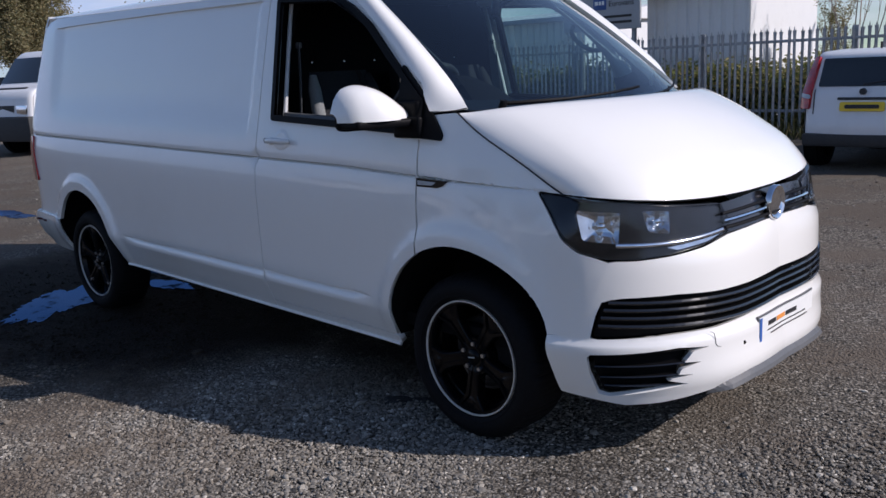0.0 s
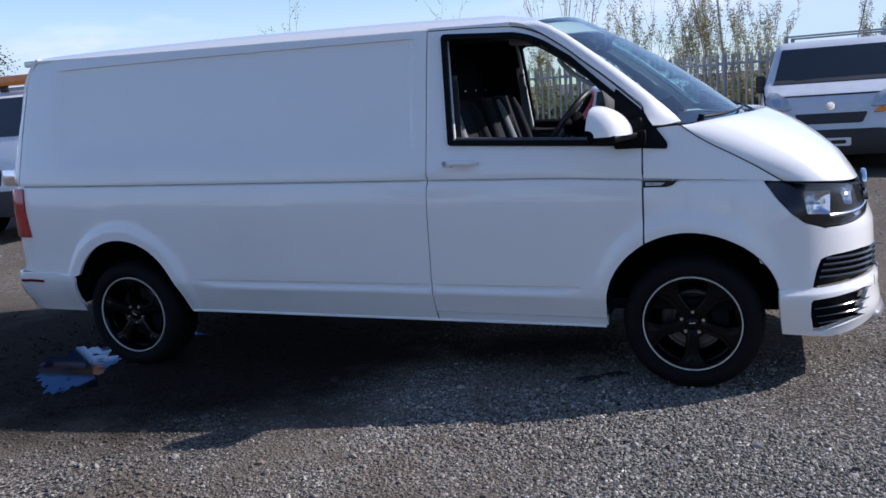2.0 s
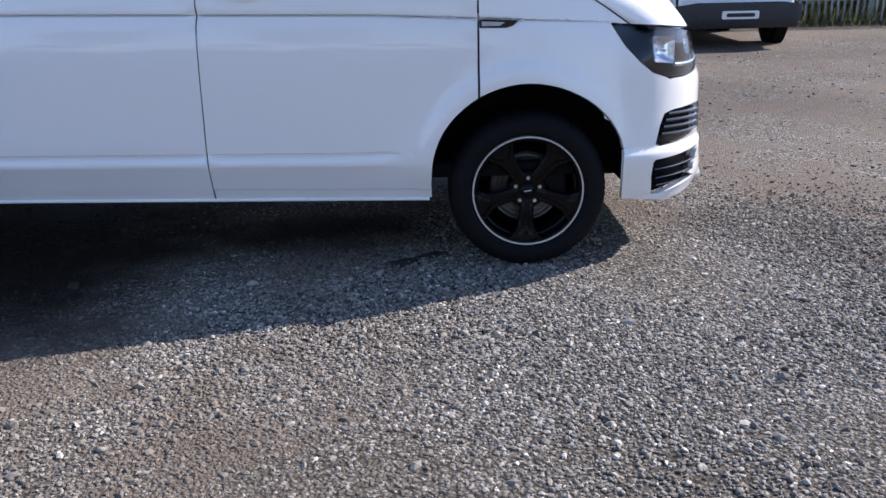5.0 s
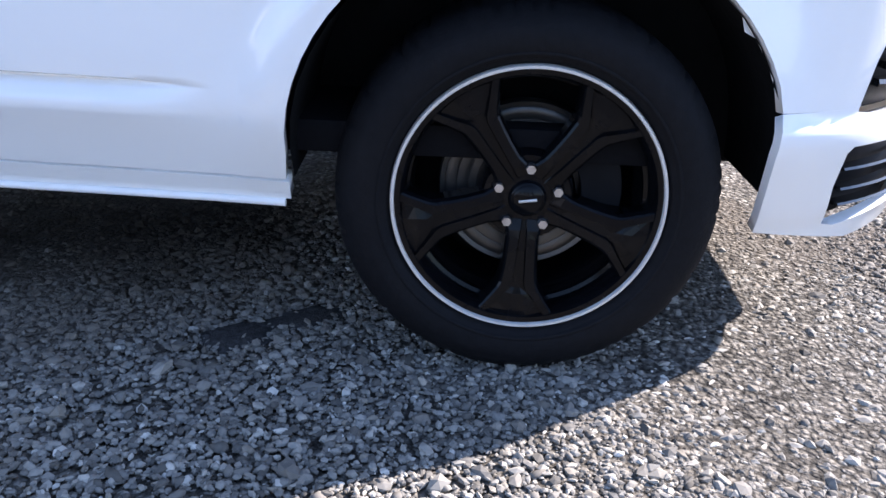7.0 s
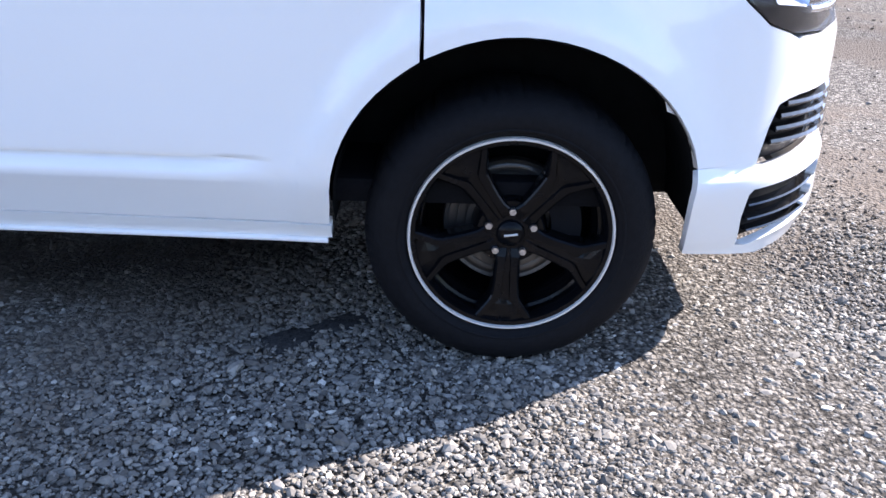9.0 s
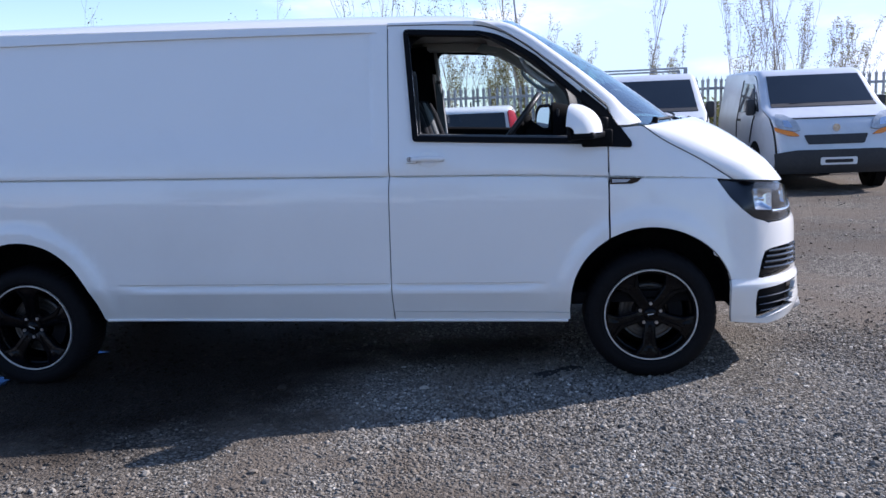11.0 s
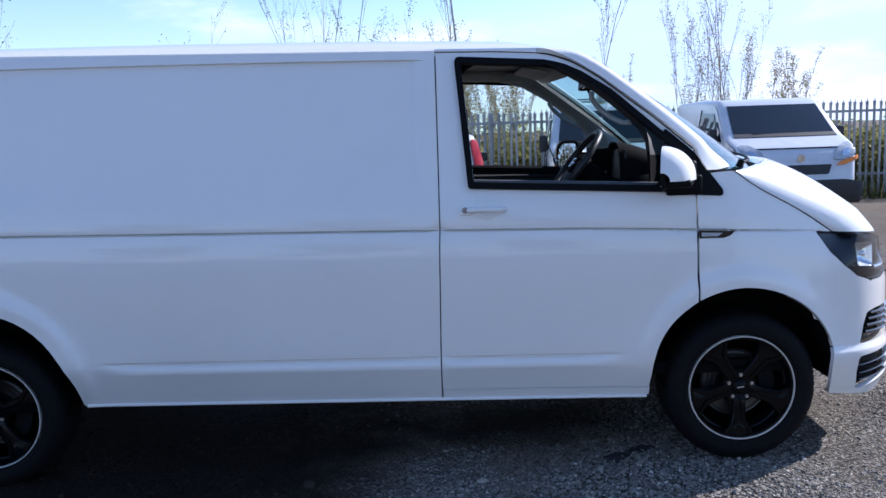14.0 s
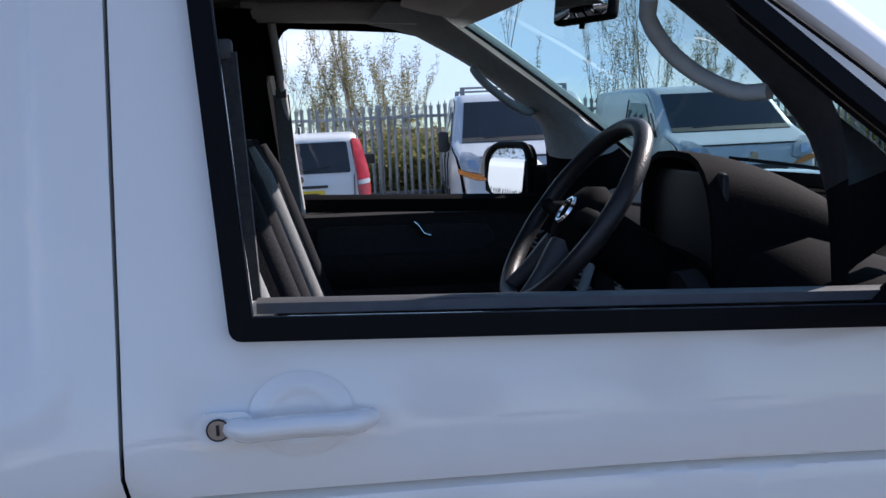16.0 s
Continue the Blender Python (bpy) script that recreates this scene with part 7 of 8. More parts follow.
# silver van nose to the yard, roof bars on top
VAN_PROFILE = [(0.0, 0.30), (-0.03, 0.55), (0.0, 0.76), (0.06, 0.98), (0.16, 1.12), (0.62, 1.29), (1.24, 1.80), (1.42, 1.875), (2.2, 1.90), (3.55, 1.89), (3.83, 1.84), (3.88, 1.0), (3.88, 0.32)]
VAN_FACE = (("windscreen", "dark windscreen with a reflected sky", "cross", (0.665, 1.325, 1.20, 1.765, 0.86, 0.004), M_CARGLASS),
            ("scuttle_panel", "black scuttle below the windscreen", "cross", (0.57, 1.272, 0.66, 1.322, 0.86, 0.005), M_CARTRIM),
            ("bonnet_gap", "dark bonnet gap", "cross", (0.150, 1.098, 0.158, 1.112, 0.74, 0.003), M_INK),
            ("front_bumper", "dark front bumper", "front", ([(-0.86, 0.32), (0.86, 0.32), (0.88, 0.60), (0.60, 0.64), (-0.60, 0.64), (-0.88, 0.60)], 0.05, 0.11), M_CARTRIM),
            ("grille", "dark grille slot", "front", ([(-0.40, 0.72), (0.40, 0.72), (0.46, 0.86), (-0.46, 0.86)], 0.004, 0.02), M_CARTRIM),
            ("badge", "plain pale badge", "disc", (0.0, -0.02, 0.96, 0.06), M_CHROME),
            ("headlamp", "large clear headlamp", "fronts", ([(0.50, 0.93), (0.60, 0.915), (0.80, 0.96), (0.855, 1.04), (0.82, 1.165), (0.70, 1.155), (0.56, 1.07)], 0.010, 0.04), M_LAMPCLEAR),
            ("lamp_bowl", "bright reflector in the headlamp", "fronts", ([(0.62, 0.97), (0.74, 0.99), (0.76, 1.09), (0.66, 1.08)], 0.034, 0.012), M_REFLECTOR),
            ("indicator", "amber indicator", "fronts", ([(0.52, 0.845), (0.66, 0.85), (0.86, 0.925), (0.865, 0.99), (0.80, 0.955), (0.60, 0.905)], 0.010, 0.05), M_ORANGE),
            ("number_plate", "white number plate", "front", ([(-0.26, 0.42), (0.26, 0.42), (0.26, 0.53), (-0.26, 0.53)], 0.112, 0.016), M_PLATEWHITE),
            ("plate_bar", "dark bar on the plate", "front", ([(-0.20, 0.45), (0.20, 0.45), (0.20, 0.50), (-0.20, 0.50)], 0.123, 0.006), M_INK),
            ("cab_window", "dark side glass", "side", [(0.92, 1.22), (1.34, 1.66), (1.95, 1.69), (1.97, 1.20)], M_CARGLASS),
            ("quarter_glass", "dark quarter glass", "side", [(0.74, 1.22), (0.87, 1.22), (1.14, 1.52), (1.12, 1.54)], M_CARGLASS),
            ("door_gap", "dark door gap", "side", [(2.035, 0.45), (2.047, 0.45), (2.047, 1.74), (2.035, 1.74)], M_INK),
            ("door_gap", "dark door gap", "side", [(1.16, 0.72), (1.172, 0.72), (0.952, 1.16), (0.940, 1.16)], M_INK),
            ("rub_strip", "dark rubbing strip", "side", [(1.25, 0.60), (3.45, 0.60), (3.45, 0.68), (1.25, 0.68)], M_CARTRIM),
            ("door_handle", "black door handle", "side", [(1.80, 1.06), (1.98, 1.06), (1.98, 1.10), (1.80, 1.10)], M_CARTRIM),
            ("door_mirror", "black door mirror", "box", (0.93, 1.07, 0.90, 1.02, 1.16, 1.42, 0.045), M_CARTRIM),
            ("mirror_arm", "black mirror arm", "box", (0.84, 0.95, 0.94, 0.99, 1.18, 1.24, 0.012), M_CARTRIM),
            ("wiper", "black wiper", "box", (-0.5, 0.2, 0.60, 0.625, 1.315, 1.335, 0.004), M_INK))
silver = vehicle("silver_van", "silver panel van with roof bars facing the yard", "van", stand(1.23, 8.9, -5.5), VAN_PROFILE,
    0.95, (1.05, 1.90, 0.80, 0.16, 3.88), M_SILVERPAINT,
    cuts=VAN_FACE + (
          ("roof_bar", "steel roof bar", "box", (-0.72, 0.72, 1.75, 1.79, 1.96, 1.99, 0.008), M_GALV),
          ("roof_bar", "steel roof bar", "box", (-0.72, 0.72, 3.2, 3.24, 1.96, 1.99, 0.008), M_GALV),
          ("bar_foot", "", "box", (0.66, 0.72, 1.74, 1.80, 1.82, 1.97, 0.008), M_GALV),
          ("bar_foot", "", "box", (0.66, 0.72, 3.19, 3.25, 1.82, 1.97, 0.008), M_GALV)),
    wheels=((0.85, 0.31, 0), (3.2, 0.31, 0)))

# grey-silver people carrier / van beside it
grey = vehicle("grey_van", "grey-silver van with a black bumper facing the yard", "van", stand(4.0, 9.05), VAN_PROFILE,
    0.95, (1.05, 1.90, 0.80, 0.12, 3.88), M_SILVERPAINT, cuts=VAN_FACE, wheels=((0.85, 0.33, 0), (3.2, 0.33, 0)))

# vans standing across the yard, mirrored in the paint and in the door mirror
for x_, y_, turn_ in ((-17.5, -12.6, 168.0), (-13.0, -14.2, 172.0), (-8.2, -15.0, 176.0), (-4.6, -15.6, 182.0), (-0.9, -15.2, 179.0), (3.0, -16.2, 184.0), (7.2, -15.4, 180.0)):
    vehicle("parked_van", "white panel van parked across the yard", "van", stand(x_, y_, turn_), VAN_PROFILE,
        0.95, (1.05, 1.90, 0.80, 0.14, 3.88), M_CARWHITE, cuts=VAN_FACE[:12], wheels=((0.85, 0.33, 0), (3.2, 0.33, 0)))

# white flatbed truck at the yard's other side
CAB = [(0.0, 0.42), (-0.03, 0.75), (0.03, 1.02), (0.26, 1.36), (0.78, 1.93), (1.0, 2.02), (1.6, 2.05), (1.92, 2.0), (1.95, 1.0), (1.95, 0.42)]
truck = vehicle("flatbed_truck", "white flatbed truck with an amber beacon bar", "truck", stand(-9.55, 4.48), CAB,
    0.95, (1.1, 2.0, 0.80, 0.06, 1.95), M_CARWHITE,
    cuts=(("windscreen", "dark windscreen", "cross", (0.30, 1.40, 0.765, 1.91, 0.90, 0.008), M_CARGLASS),
          ("front_bumper", "black front bumper", "box", (-0.95, 0.95, -0.12, 0.62, 0.36, 0.70, 0.05), M_CARTRIM),
          ("grille", "black slatted grille", "box", (-0.50, 0.50, -0.055, 0.05, 0.76, 0.98, 0.015), M_CARTRIM),
          ("badge", "plain round badge", "disc", (0.0, -0.075, 0.87, 0.075), M_CHROME),
          ("headlamp", "square clear headlamp", "box", (0.54, 0.76, -0.05, 0.12, 0.76, 0.98, 0.02), M_REFLECTOR),
          ("indicator", "amber corner indicator", "box", (0.77, 0.945, -0.03, 0.16, 0.76, 0.98, 0.02), M_ORANGE),
          ("number_plate", "white number plate", "box", (-0.26, 0.26, -0.145, -0.12, 0.48, 0.60, 0.004), M_PLATEWHITE),
          ("plate_bar", "dark bar on the plate", "box", (-0.20, 0.20, -0.149, -0.14, 0.51, 0.57, 0.002), M_INK),
          ("cab_window", "dark side glass", "side", [(0.60, 1.36), (0.92, 1.80), (1.72, 1.82), (1.75, 1.36)], M_CARGLASS),
          ("door_handle", "black door handle", "side", [(1.52, 1.08), (1.52, 1.13), (1.74, 1.13), (1.74, 1.08)], M_CARTRIM),
          ("door_mirror", "black door mirror", "box", (0.97, 1.17, 0.50, 0.60, 1.32, 1.58, 0.03), M_CARTRIM),
          ("beacon_bar", "amber beacon bar", "box", (-0.55, 0.55, 0.98, 1.22, 2.10, 2.24, 0.03), M_BEACON),
          ("beacon_foot", "", "box", (0.35, 0.42, 1.05, 1.15, 2.0, 2.11, 0.01), M_CARTRIM),
          ("chassis", "dark chassis rails", "box", (-0.42, 0.42, 1.9, 5.2, 0.52, 0.70, 0.02), M_DARKMETAL),
          ("flatbed", "white flatbed floor", "box", (-1.0, 1.0, 2.05, 5.3, 0.86, 0.98, 0.02), M_CARWHITE),
          ("side_board", "white drop side", "box", (0.96, 1.0, 2.05, 5.3, 0.98, 1.26, 0.01), M_CARWHITE),
          ("head_board", "white head board", "box", (-1.0, 1.0, 2.03, 2.08, 0.98, 1.75, 0.01), M_CARWHITE),
          ("tool_box", "dark underbed box", "box", (0.55, 0.92, 2.3, 3.0, 0.45, 0.84, 0.02), M_CARTRIM)),
    wheels=((0.85, 0.33, 0), (4.2, 0.33, 0)))

# dark green off-roader beyond the truck
green = vehicle("green_off_roader", "dark green off-road car parked by the truck", "car", stand(-12.95, 5.3),
    [(0.0, 0.45), (-0.02, 0.70), (0.02, 0.98), (0.15, 1.08), (1.15, 1.13), (1.70, 1.50), (1.90, 1.57), (4.0, 1.57), (4.25, 1.52), (4.35, 1.02), (4.4, 0.45)],
    0.90, (1.1, 1.57, 0.72, 0.06, 4.4), M_GREENPAINT,
    cuts=(("windscreen", "dark windscreen", "cross", (1.20, 1.165, 1.66, 1.475, 0.88, 0.008), M_CARGLASS),
          ("front_bumper", "black front bumper", "box", (-0.88, 0.88, -0.12, 0.2, 0.42, 0.66, 0.05), M_CARTRIM),
          ("grille", "dark grille", "box", (-0.45, 0.45, -0.05, 0.06, 0.74, 0.98, 0.02), M_CARTRIM),
          ("headlamp", "round headlamp", "box", (0.52, 0.74, -0.04, 0.12, 0.76, 0.96, 0.05), M_REFLECTOR),
          ("number_plate", "white number plate", "box", (-0.26, 0.26, -0.145, -0.12, 0.48, 0.59, 0.004), M_PLATEWHITE),
          ("side_window", "dark side glass", "side", [(1.55, 1.16), (1.92, 1.47), (3.9, 1.47), (4.0, 1.16)], M_CARGLASS),
          ("door_mirror", "black door mirror", "box", (0.91, 1.10, 1.35, 1.45, 1.12, 1.30, 0.03), M_CARTRIM)),
    wheels=((0.85, 0.37, 0), (3.5, 0.37, 0)))

# white van further along, nose towards the camera
OLD_PROFILE = [(0.0, 0.32), (-0.03, 0.60), (0.0, 0.88), (0.04, 1.28), (0.14, 1.42), (0.55, 1.52), (1.02, 2.16), (1.2, 2.26), (2.2, 2.30), (4.6, 2.28), (4.8, 2.18), (4.85, 1.0), (4.85, 0.34)]
vehicle("white_older_van", "older white van with a deep black bumper", "van", stand(-17.9, 4.7, 14.0), OLD_PROFILE,
    0.94, (1.3, 2.25, 0.82, 0.05, 4.85), M_CARWHITE,
    cuts=(("windscreen", "windscreen reflecting the sky", "cross", (0.585, 1.565, 0.99, 2.11, 0.92, 0.008), M_CARGLASS),
          ("front_bumper", "deep black front bumper", "box", (-0.95, 0.95, -0.11, 0.35, 0.32, 0.86, 0.06), M_CARTRIM),
          ("grille", "dark grille slot", "box", (-0.40, 0.40, -0.035, 0.06, 0.90, 1.10, 0.02), M_CARTRIM),
          ("headlamp", "square clear headlamp", "box", (0.44, 0.80, -0.03, 0.2, 0.90, 1.10, 0.03), M_REFLECTOR),
          ("bonnet_vent", "dark bonnet slot", "cross", (0.22, 1.44, 0.30, 1.46, 0.62, 0.010), M_INK),
          ("wiper", "black wiper", "box", (-0.5, 0.6, 0.53, 0.56, 1.53, 1.56, 0.004), M_INK),
          ("door_mirror", "black door mirror", "box", (0.95, 1.15, 0.70, 0.80, 1.45, 1.72, 0.03), M_CARTRIM),
          ("cab_window", "dark side glass", "side", [(0.80, 1.50), (1.12, 2.02), (1.9, 2.04), (1.9, 1.50)], M_CARGLASS)),
    wheels=((0.85, 0.33, 0), (3.9, 0.33, 0)))

# white box-body truck behind them
boxer = thing("box_truck", "white box-body truck standing behind the parked cars", "truck", (-21.8, 10.6, gz(0, 10.6)))
b = bmesh.new()
prism(b, [(-1.3, 0.95), (1.3, 0.95), (1.3, 2.60), (1.22, 2.76), (1.0, 2.88), (-1.3, 2.90)], -0.2, 4.6, 0.03)
part("box_body", b, M_CLADWHITE, boxer)
b = bmesh.new()
box(b, -1.05, 1.05, -1.9, -0.25, 0.45, 1.95, 0.15, 3)
part("cab", b, M_CARWHITE, boxer)
b = bmesh.new()
box(b, -1.22, 1.22, -0.1, 4.5, 0.55, 0.94, 0.03)
part("chassis", b, M_DARKMETAL, boxer)
b = bmesh.new()
box(b, 1.0, 1.28, -0.28, -0.20, 0.95, 1.9, 0.01)
part("end_panel", b, M_BRICK, boxer, "orange-brown end panel")
for u in (-1.2, 3.4):
    for sg in (-1, 1):
        b = bmesh.new()
        cyl(b, (sg * 0.75, u, 0.38), (sg * 1.05, u, 0.38), 0.38, n=28)
        part("wheel", b, M_RUBBER, boxer)

# ---- palisade fence ----
FENCE_Y = 13.0
fz = gz(0, FENCE_Y)
fence = tagged(new("palisade_fence"), "grey galvanised steel palisade fence along the yard", "fence")
b = bmesh.new()
tops = [(-0.026, 0.0), (-0.014, 0.005), (0.0, 0.016), (0.014, 0.005), (0.026, 0.0)]
H = 1.88
low = [b.verts.new((x, -y, 0.05)) for x, y in tops]
mid_ = [b.verts.new((x, -y, H - 0.16)) for x, y in tops]
fan = [b.verts.new((x, -y, z)) for x, y, z in ((-0.034, 0.0, H - 0.045), (-0.015, 0.006, H - 0.06), (0.0, 0.016, H + 0.02), (0.015, 0.006, H - 0.06), (0.034, 0.0, H - 0.045))]
for a, c in ((low, mid_), (mid_, fan)):
    for i in range(4):
        b.faces.new((a[i], a[i + 1], c[i + 1], c[i]))
me = bpy.data.meshes.new("pale")
b.to_mesh(me)
b.free()
me.materials.append(M_GALV)
X0, X1, PITCH = -21.0, 11.0, 0.1204
k = 0
x = X0
while x < X1:
    k += 1
    p = new("pale", me)
    p.parent = fence
    p.matrix_basis = pose(x, FENCE_Y, fz + 0.01 * math.sin(k * 1.7), random.uniform(-0.5, 0.5), random.uniform(-0.7, 0.7), random.uniform(-2, 2))
    x += PITCH
for z in (0.42, 1.63):
    b = bmesh.new()
    box(b, X0, X1, FENCE_Y + 0.004, FENCE_Y + 0.05, fz + z, fz + z + 0.05, 0.004)
    part("rail", b, M_GALV, fence)
x = -19.55
while x <= X1:
    b = bmesh.new()
    box(b, x - 0.05, x + 0.05, FENCE_Y + 0.05, FENCE_Y + 0.13, fz - 0.1, fz + 1.86, 0.006)
    part("post", b, M_GALV, fence)
    x += 2.75

# ---- buildings behind the fence ----
def clad(name, label, x0, x1, y0, y1, z1, material, pitch=0.0):
    root = thing(name, label, "building", (0, 0, 0))
    b = bmesh.new()
    # ribbed sheet walls
    n = int((x1 - x0) / 0.25)
    xs_ = []
    for i in range(n):
        s = x0 + (x1 - x0) * i / n
        d = (x1 - x0) / n
        xs_ += [(s, 0), (s + d * 0.6, 0), (s + d * 0.7, 0.03), (s + d * 0.9, 0.03)]
    xs_.append((x1, 0))
    lo = [b.verts.new((x, y0 + d, fz - 0.2)) for x, d in xs_]
    hi = [b.verts.new((x, y0 + d, z1)) for x, d in xs_]
    for i in range(len(xs_) - 1):
        b.faces.new((lo[i], lo[i + 1], hi[i + 1], hi[i]))
    part("front_wall", b, material, root, soft=False)
    b = bmesh.new()
    box(b, x0, x1, y0 + 0.05, y1, fz - 0.2, z1 - 0.01)
    part("wall", b, material, root, soft=False)
    b = bmesh.new()
    v = [b.verts.new(c) for c in ((x0 - 0.15, y0 - 0.15, z1), (x1 + 0.15, y0 - 0.15, z1), (x1 + 0.15, (y0 + y1) / 2, z1 + pitch), (x0 - 0.15, (y0 + y1) / 2, z1 + pitch), (x1 + 0.15, y1 + 0.1, z1), (x0 - 0.15, y1 + 0.1, z1))]
    b.faces.new((v[0], v[1], v[2], v[3]))
    b.faces.new((v[3], v[2], v[4], v[5]))
    b.faces.new((v[1], v[4], v[2]))
    b.faces.new((v[0], v[3], v[5]))
    rf = thick(part("roof", b, material, root, soft=False), 0.08)
    b = bmesh.new()
    box(b, x0 - 0.1, x1 + 0.1, y0 - 0.22, y0 - 0.10, z1 - 0.12, z1 + 0.02, 0.02)
    part("gutter", b, M_CLADDING, rf)
    return root


clad("white_shed", "long white metal-clad shed behind the fence", -31.0, -12.6, 19.0, 30.0, 2.75, M_CLADWHITE, 0.5)
unit = clad("white_unit", "white trade unit with a sign board", -7.9, -5.6, 14.6, 18.0, 2.82, M_CLADWHITE, 0.06)
sign = thing("sign_board", "grey sign board with blue panel and dark lettering", "sign", (-8.75, 14.0, -0.45))
b = bmesh.new()
box(b, -0.9, 1.05, -0.03, 0.03, 2.55, 3.42, 0.01)
part("board", b, M_CLADDING, sign)
for px_ in (-0.7, 0.85):
    b = bmesh.new()
    box(b, px_ - 0.04, px_ + 0.04, 0.03, 0.11, 0.3, 3.4, 0.004)
    part("post", b, M_GALV, sign)
b = bmesh.new()
box(b, -0.10, 0.22, -0.045, -0.031, 2.98, 3.25, 0.004)
part("blue_panel", b, M_SIGNBLUE, sign)
for j, (a, c) in enumerate(((-0.06, 0.02), (0.04, 0.10), (0.12, 0.18))):
    b = bmesh.new()
    box(b, a, c, -0.05, -0.044, 3.08, 3.16, 0.002)
    part("lettering_bar", b, M_PLATEWHITE, sign)
fc = bpy.data.curves.new("lettering", "FONT")
fc.body, fc.size, fc.extrude = "Eurovans", 0.17, 0.003
fo = new("lettering_source", fc)
bpy.context.view_layer.update()
fm = bpy.data.meshes.new_from_object(fo.evaluated_get(bpy.context.evaluated_depsgraph_get()))
bpy.data.objects.remove(fo)
fm.materials.append(M_INK)
fl_ = new("lettering", fm)
fl_.parent = sign
fl_.matrix_basis = pose(0.28, -0.034, 3.04, 90, 0, 0)
for z0 in (2.68, 2.80, 3.33):
    b = bmesh.new()
    box(b, -0.7, 0.85, -0.04, -0.031, z0, z0 + 0.05, 0.002)
    part("lettering_bar", b, M_INK, sign)

# ---- trees and scrub ----
def grow(bm, p, d, r, length, depth, leaves, spread=0.5, up=0.25, bare=0.25):
    """One branch with its side shoots, tapered and slightly crooked."""
    n = 5 if depth else 4
    pts, rs = [p.copy()], [r]
    for i in range(n):
        d = (d + Vector((random.uniform(-1, 1), random.uniform(-1, 1), random.uniform(-0.3, 1) * up)) * 0.13).normalized()
        p = p + d * (length / n)
        pts.append(p.copy())
        rs.append(max(0.003, r * (1 - 0.75 * (i + 1) / n)))
    k = 6 if r > 0.03 else 4
    rings = []
    for q, rad in zip(pts, rs):
        m = d.to_track_quat("Z", "Y").to_matrix()
        rings.append([bm.verts.new(q + m @ Vector((rad * math.cos(2 * math.pi * j / k), rad * math.sin(2 * math.pi * j / k), 0))) for j in range(k)])
    for i in range(n):
        for j in range(k):
            jj = (j + 1) % k
            bm.faces.new((rings[i][j], rings[i][jj], rings[i + 1][jj], rings[i + 1][j]))
    if depth == 0:
        leaves += [pts[-1], pts[-2], pts[2]]
        return
    shoots = random.randint(4, 6) if depth > 1 else random.randint(3, 4)
    for i in range(shoots):
        t = bare + (0.97 - bare) * (i + random.random() * 0.6) / shoots
        idx = min(int(t * n), n - 1)
        q = pts[idx].lerp(pts[idx + 1], t * n - idx)
        a = random.uniform(0, 2 * math.pi)
        side = Vector((math.cos(a), math.sin(a), 0))
        dd = (d * (1 - spread) + side * spread + Vector((0, 0, up))).normalized()
        grow(bm, q, dd, max(0.004, rs[idx] * 0.5), length * random.uniform(0.32, 0.5), depth - 1, leaves, spread, up)


def leaf_mesh(spots, per, size, jitter):
    vs, fs = [], []
    for s in spots:
        for _ in range(per):
            c = s + Vector((random.gauss(0, jitter), random.gauss(0, jitter), random.gauss(0, jitter)))
            a, t = random.uniform(0, 2 * math.pi), random.uniform(-0.9, 0.9)
            u = Vector((math.cos(a), math.sin(a), t)).normalized() * size * random.uniform(0.6, 1.3)
            v = u.cross(Vector((random.uniform(-1, 1), random.uniform(-1, 1), random.uniform(-1, 1)))).normalized() * size * 0.5
            k = len(vs)
            vs += [c - u, c + v, c + u, c - v]
            fs.append((k, k + 1, k + 2, k + 3))
    me = bpy.data.meshes.new("leaves")
    me.from_pydata([tuple(v) for v in vs], [], fs)
    return me


def tree(x, y, height, r, depth, material, per, size, label, spread=0.42, up=0.35, jitter=0.10, stems=1, keep=1.0, bare=0.25):
    root = thing("tree", label, "tree", (x, y, gz(x, y) - 0.05), "trees behind the fence" if y < 18 else "trees beyond the yard")
    b = bmesh.new()
    spots = []
    for s in range(stems):
        d = Vector((random.uniform(-0.06, 0.06) * (1 + 2 * (stems > 1)), random.uniform(-0.06, 0.06) * (1 + 2 * (stems > 1)), 1)).normalized()
        grow(b, Vector((random.uniform(-0.12, 0.12) * (stems > 1), random.uniform(-0.12, 0.12) * (stems > 1), 0)), d, r, height * random.uniform(0.85, 1.0), depth, spots, spread, up, bare)
    part("trunk", b, M_BARK, root, "thin pale trunk with bare twigs")
    spots = [s for s in spots if random.random() < keep and s.z > 0.5]
    lm = leaf_mesh(spots, per, size, jitter)
    lm.materials.append(material)
    ob = new("crown", lm)
    ob.parent = root
    return root


random.seed(5)
SAPLING = "slender young tree with few leaves behind the fence"
WILLOW = "bushy willow with yellowing leaves"
tree(-3.62, 14.6, 5.6, 0.018, 2, M_LEAF_DARK, 9, 0.022, SAPLING, 0.30, 0.55, 0.05, 4, 0.6, 0.30)
tree(-1.95, 14.8, 3.7, 0.014, 2, M_LEAF_DARK, 9, 0.022, SAPLING, 0.42, 0.35, 0.06, 3, 0.7, 0.35)
tree(-0.60, 14.8, 5.6, 0.020, 3, M_LEAF_DARK, 3, 0.020, SAPLING, 0.30, 0.45, 0.05, 1, 0.35, 0.48)
tree(1.92, 14.8, 5.4, 0.020, 3, M_LEAF_DARK, 3, 0.020, SAPLING, 0.30, 0.45, 0.05, 1, 0.35, 0.40)
tree(5.0, 15.0, 5.2, 0.02, 2, M_LEAF_DARK, 3, 0.022, SAPLING, 0.30, 0.4, 0.05, 2, 0.8, 0.35)
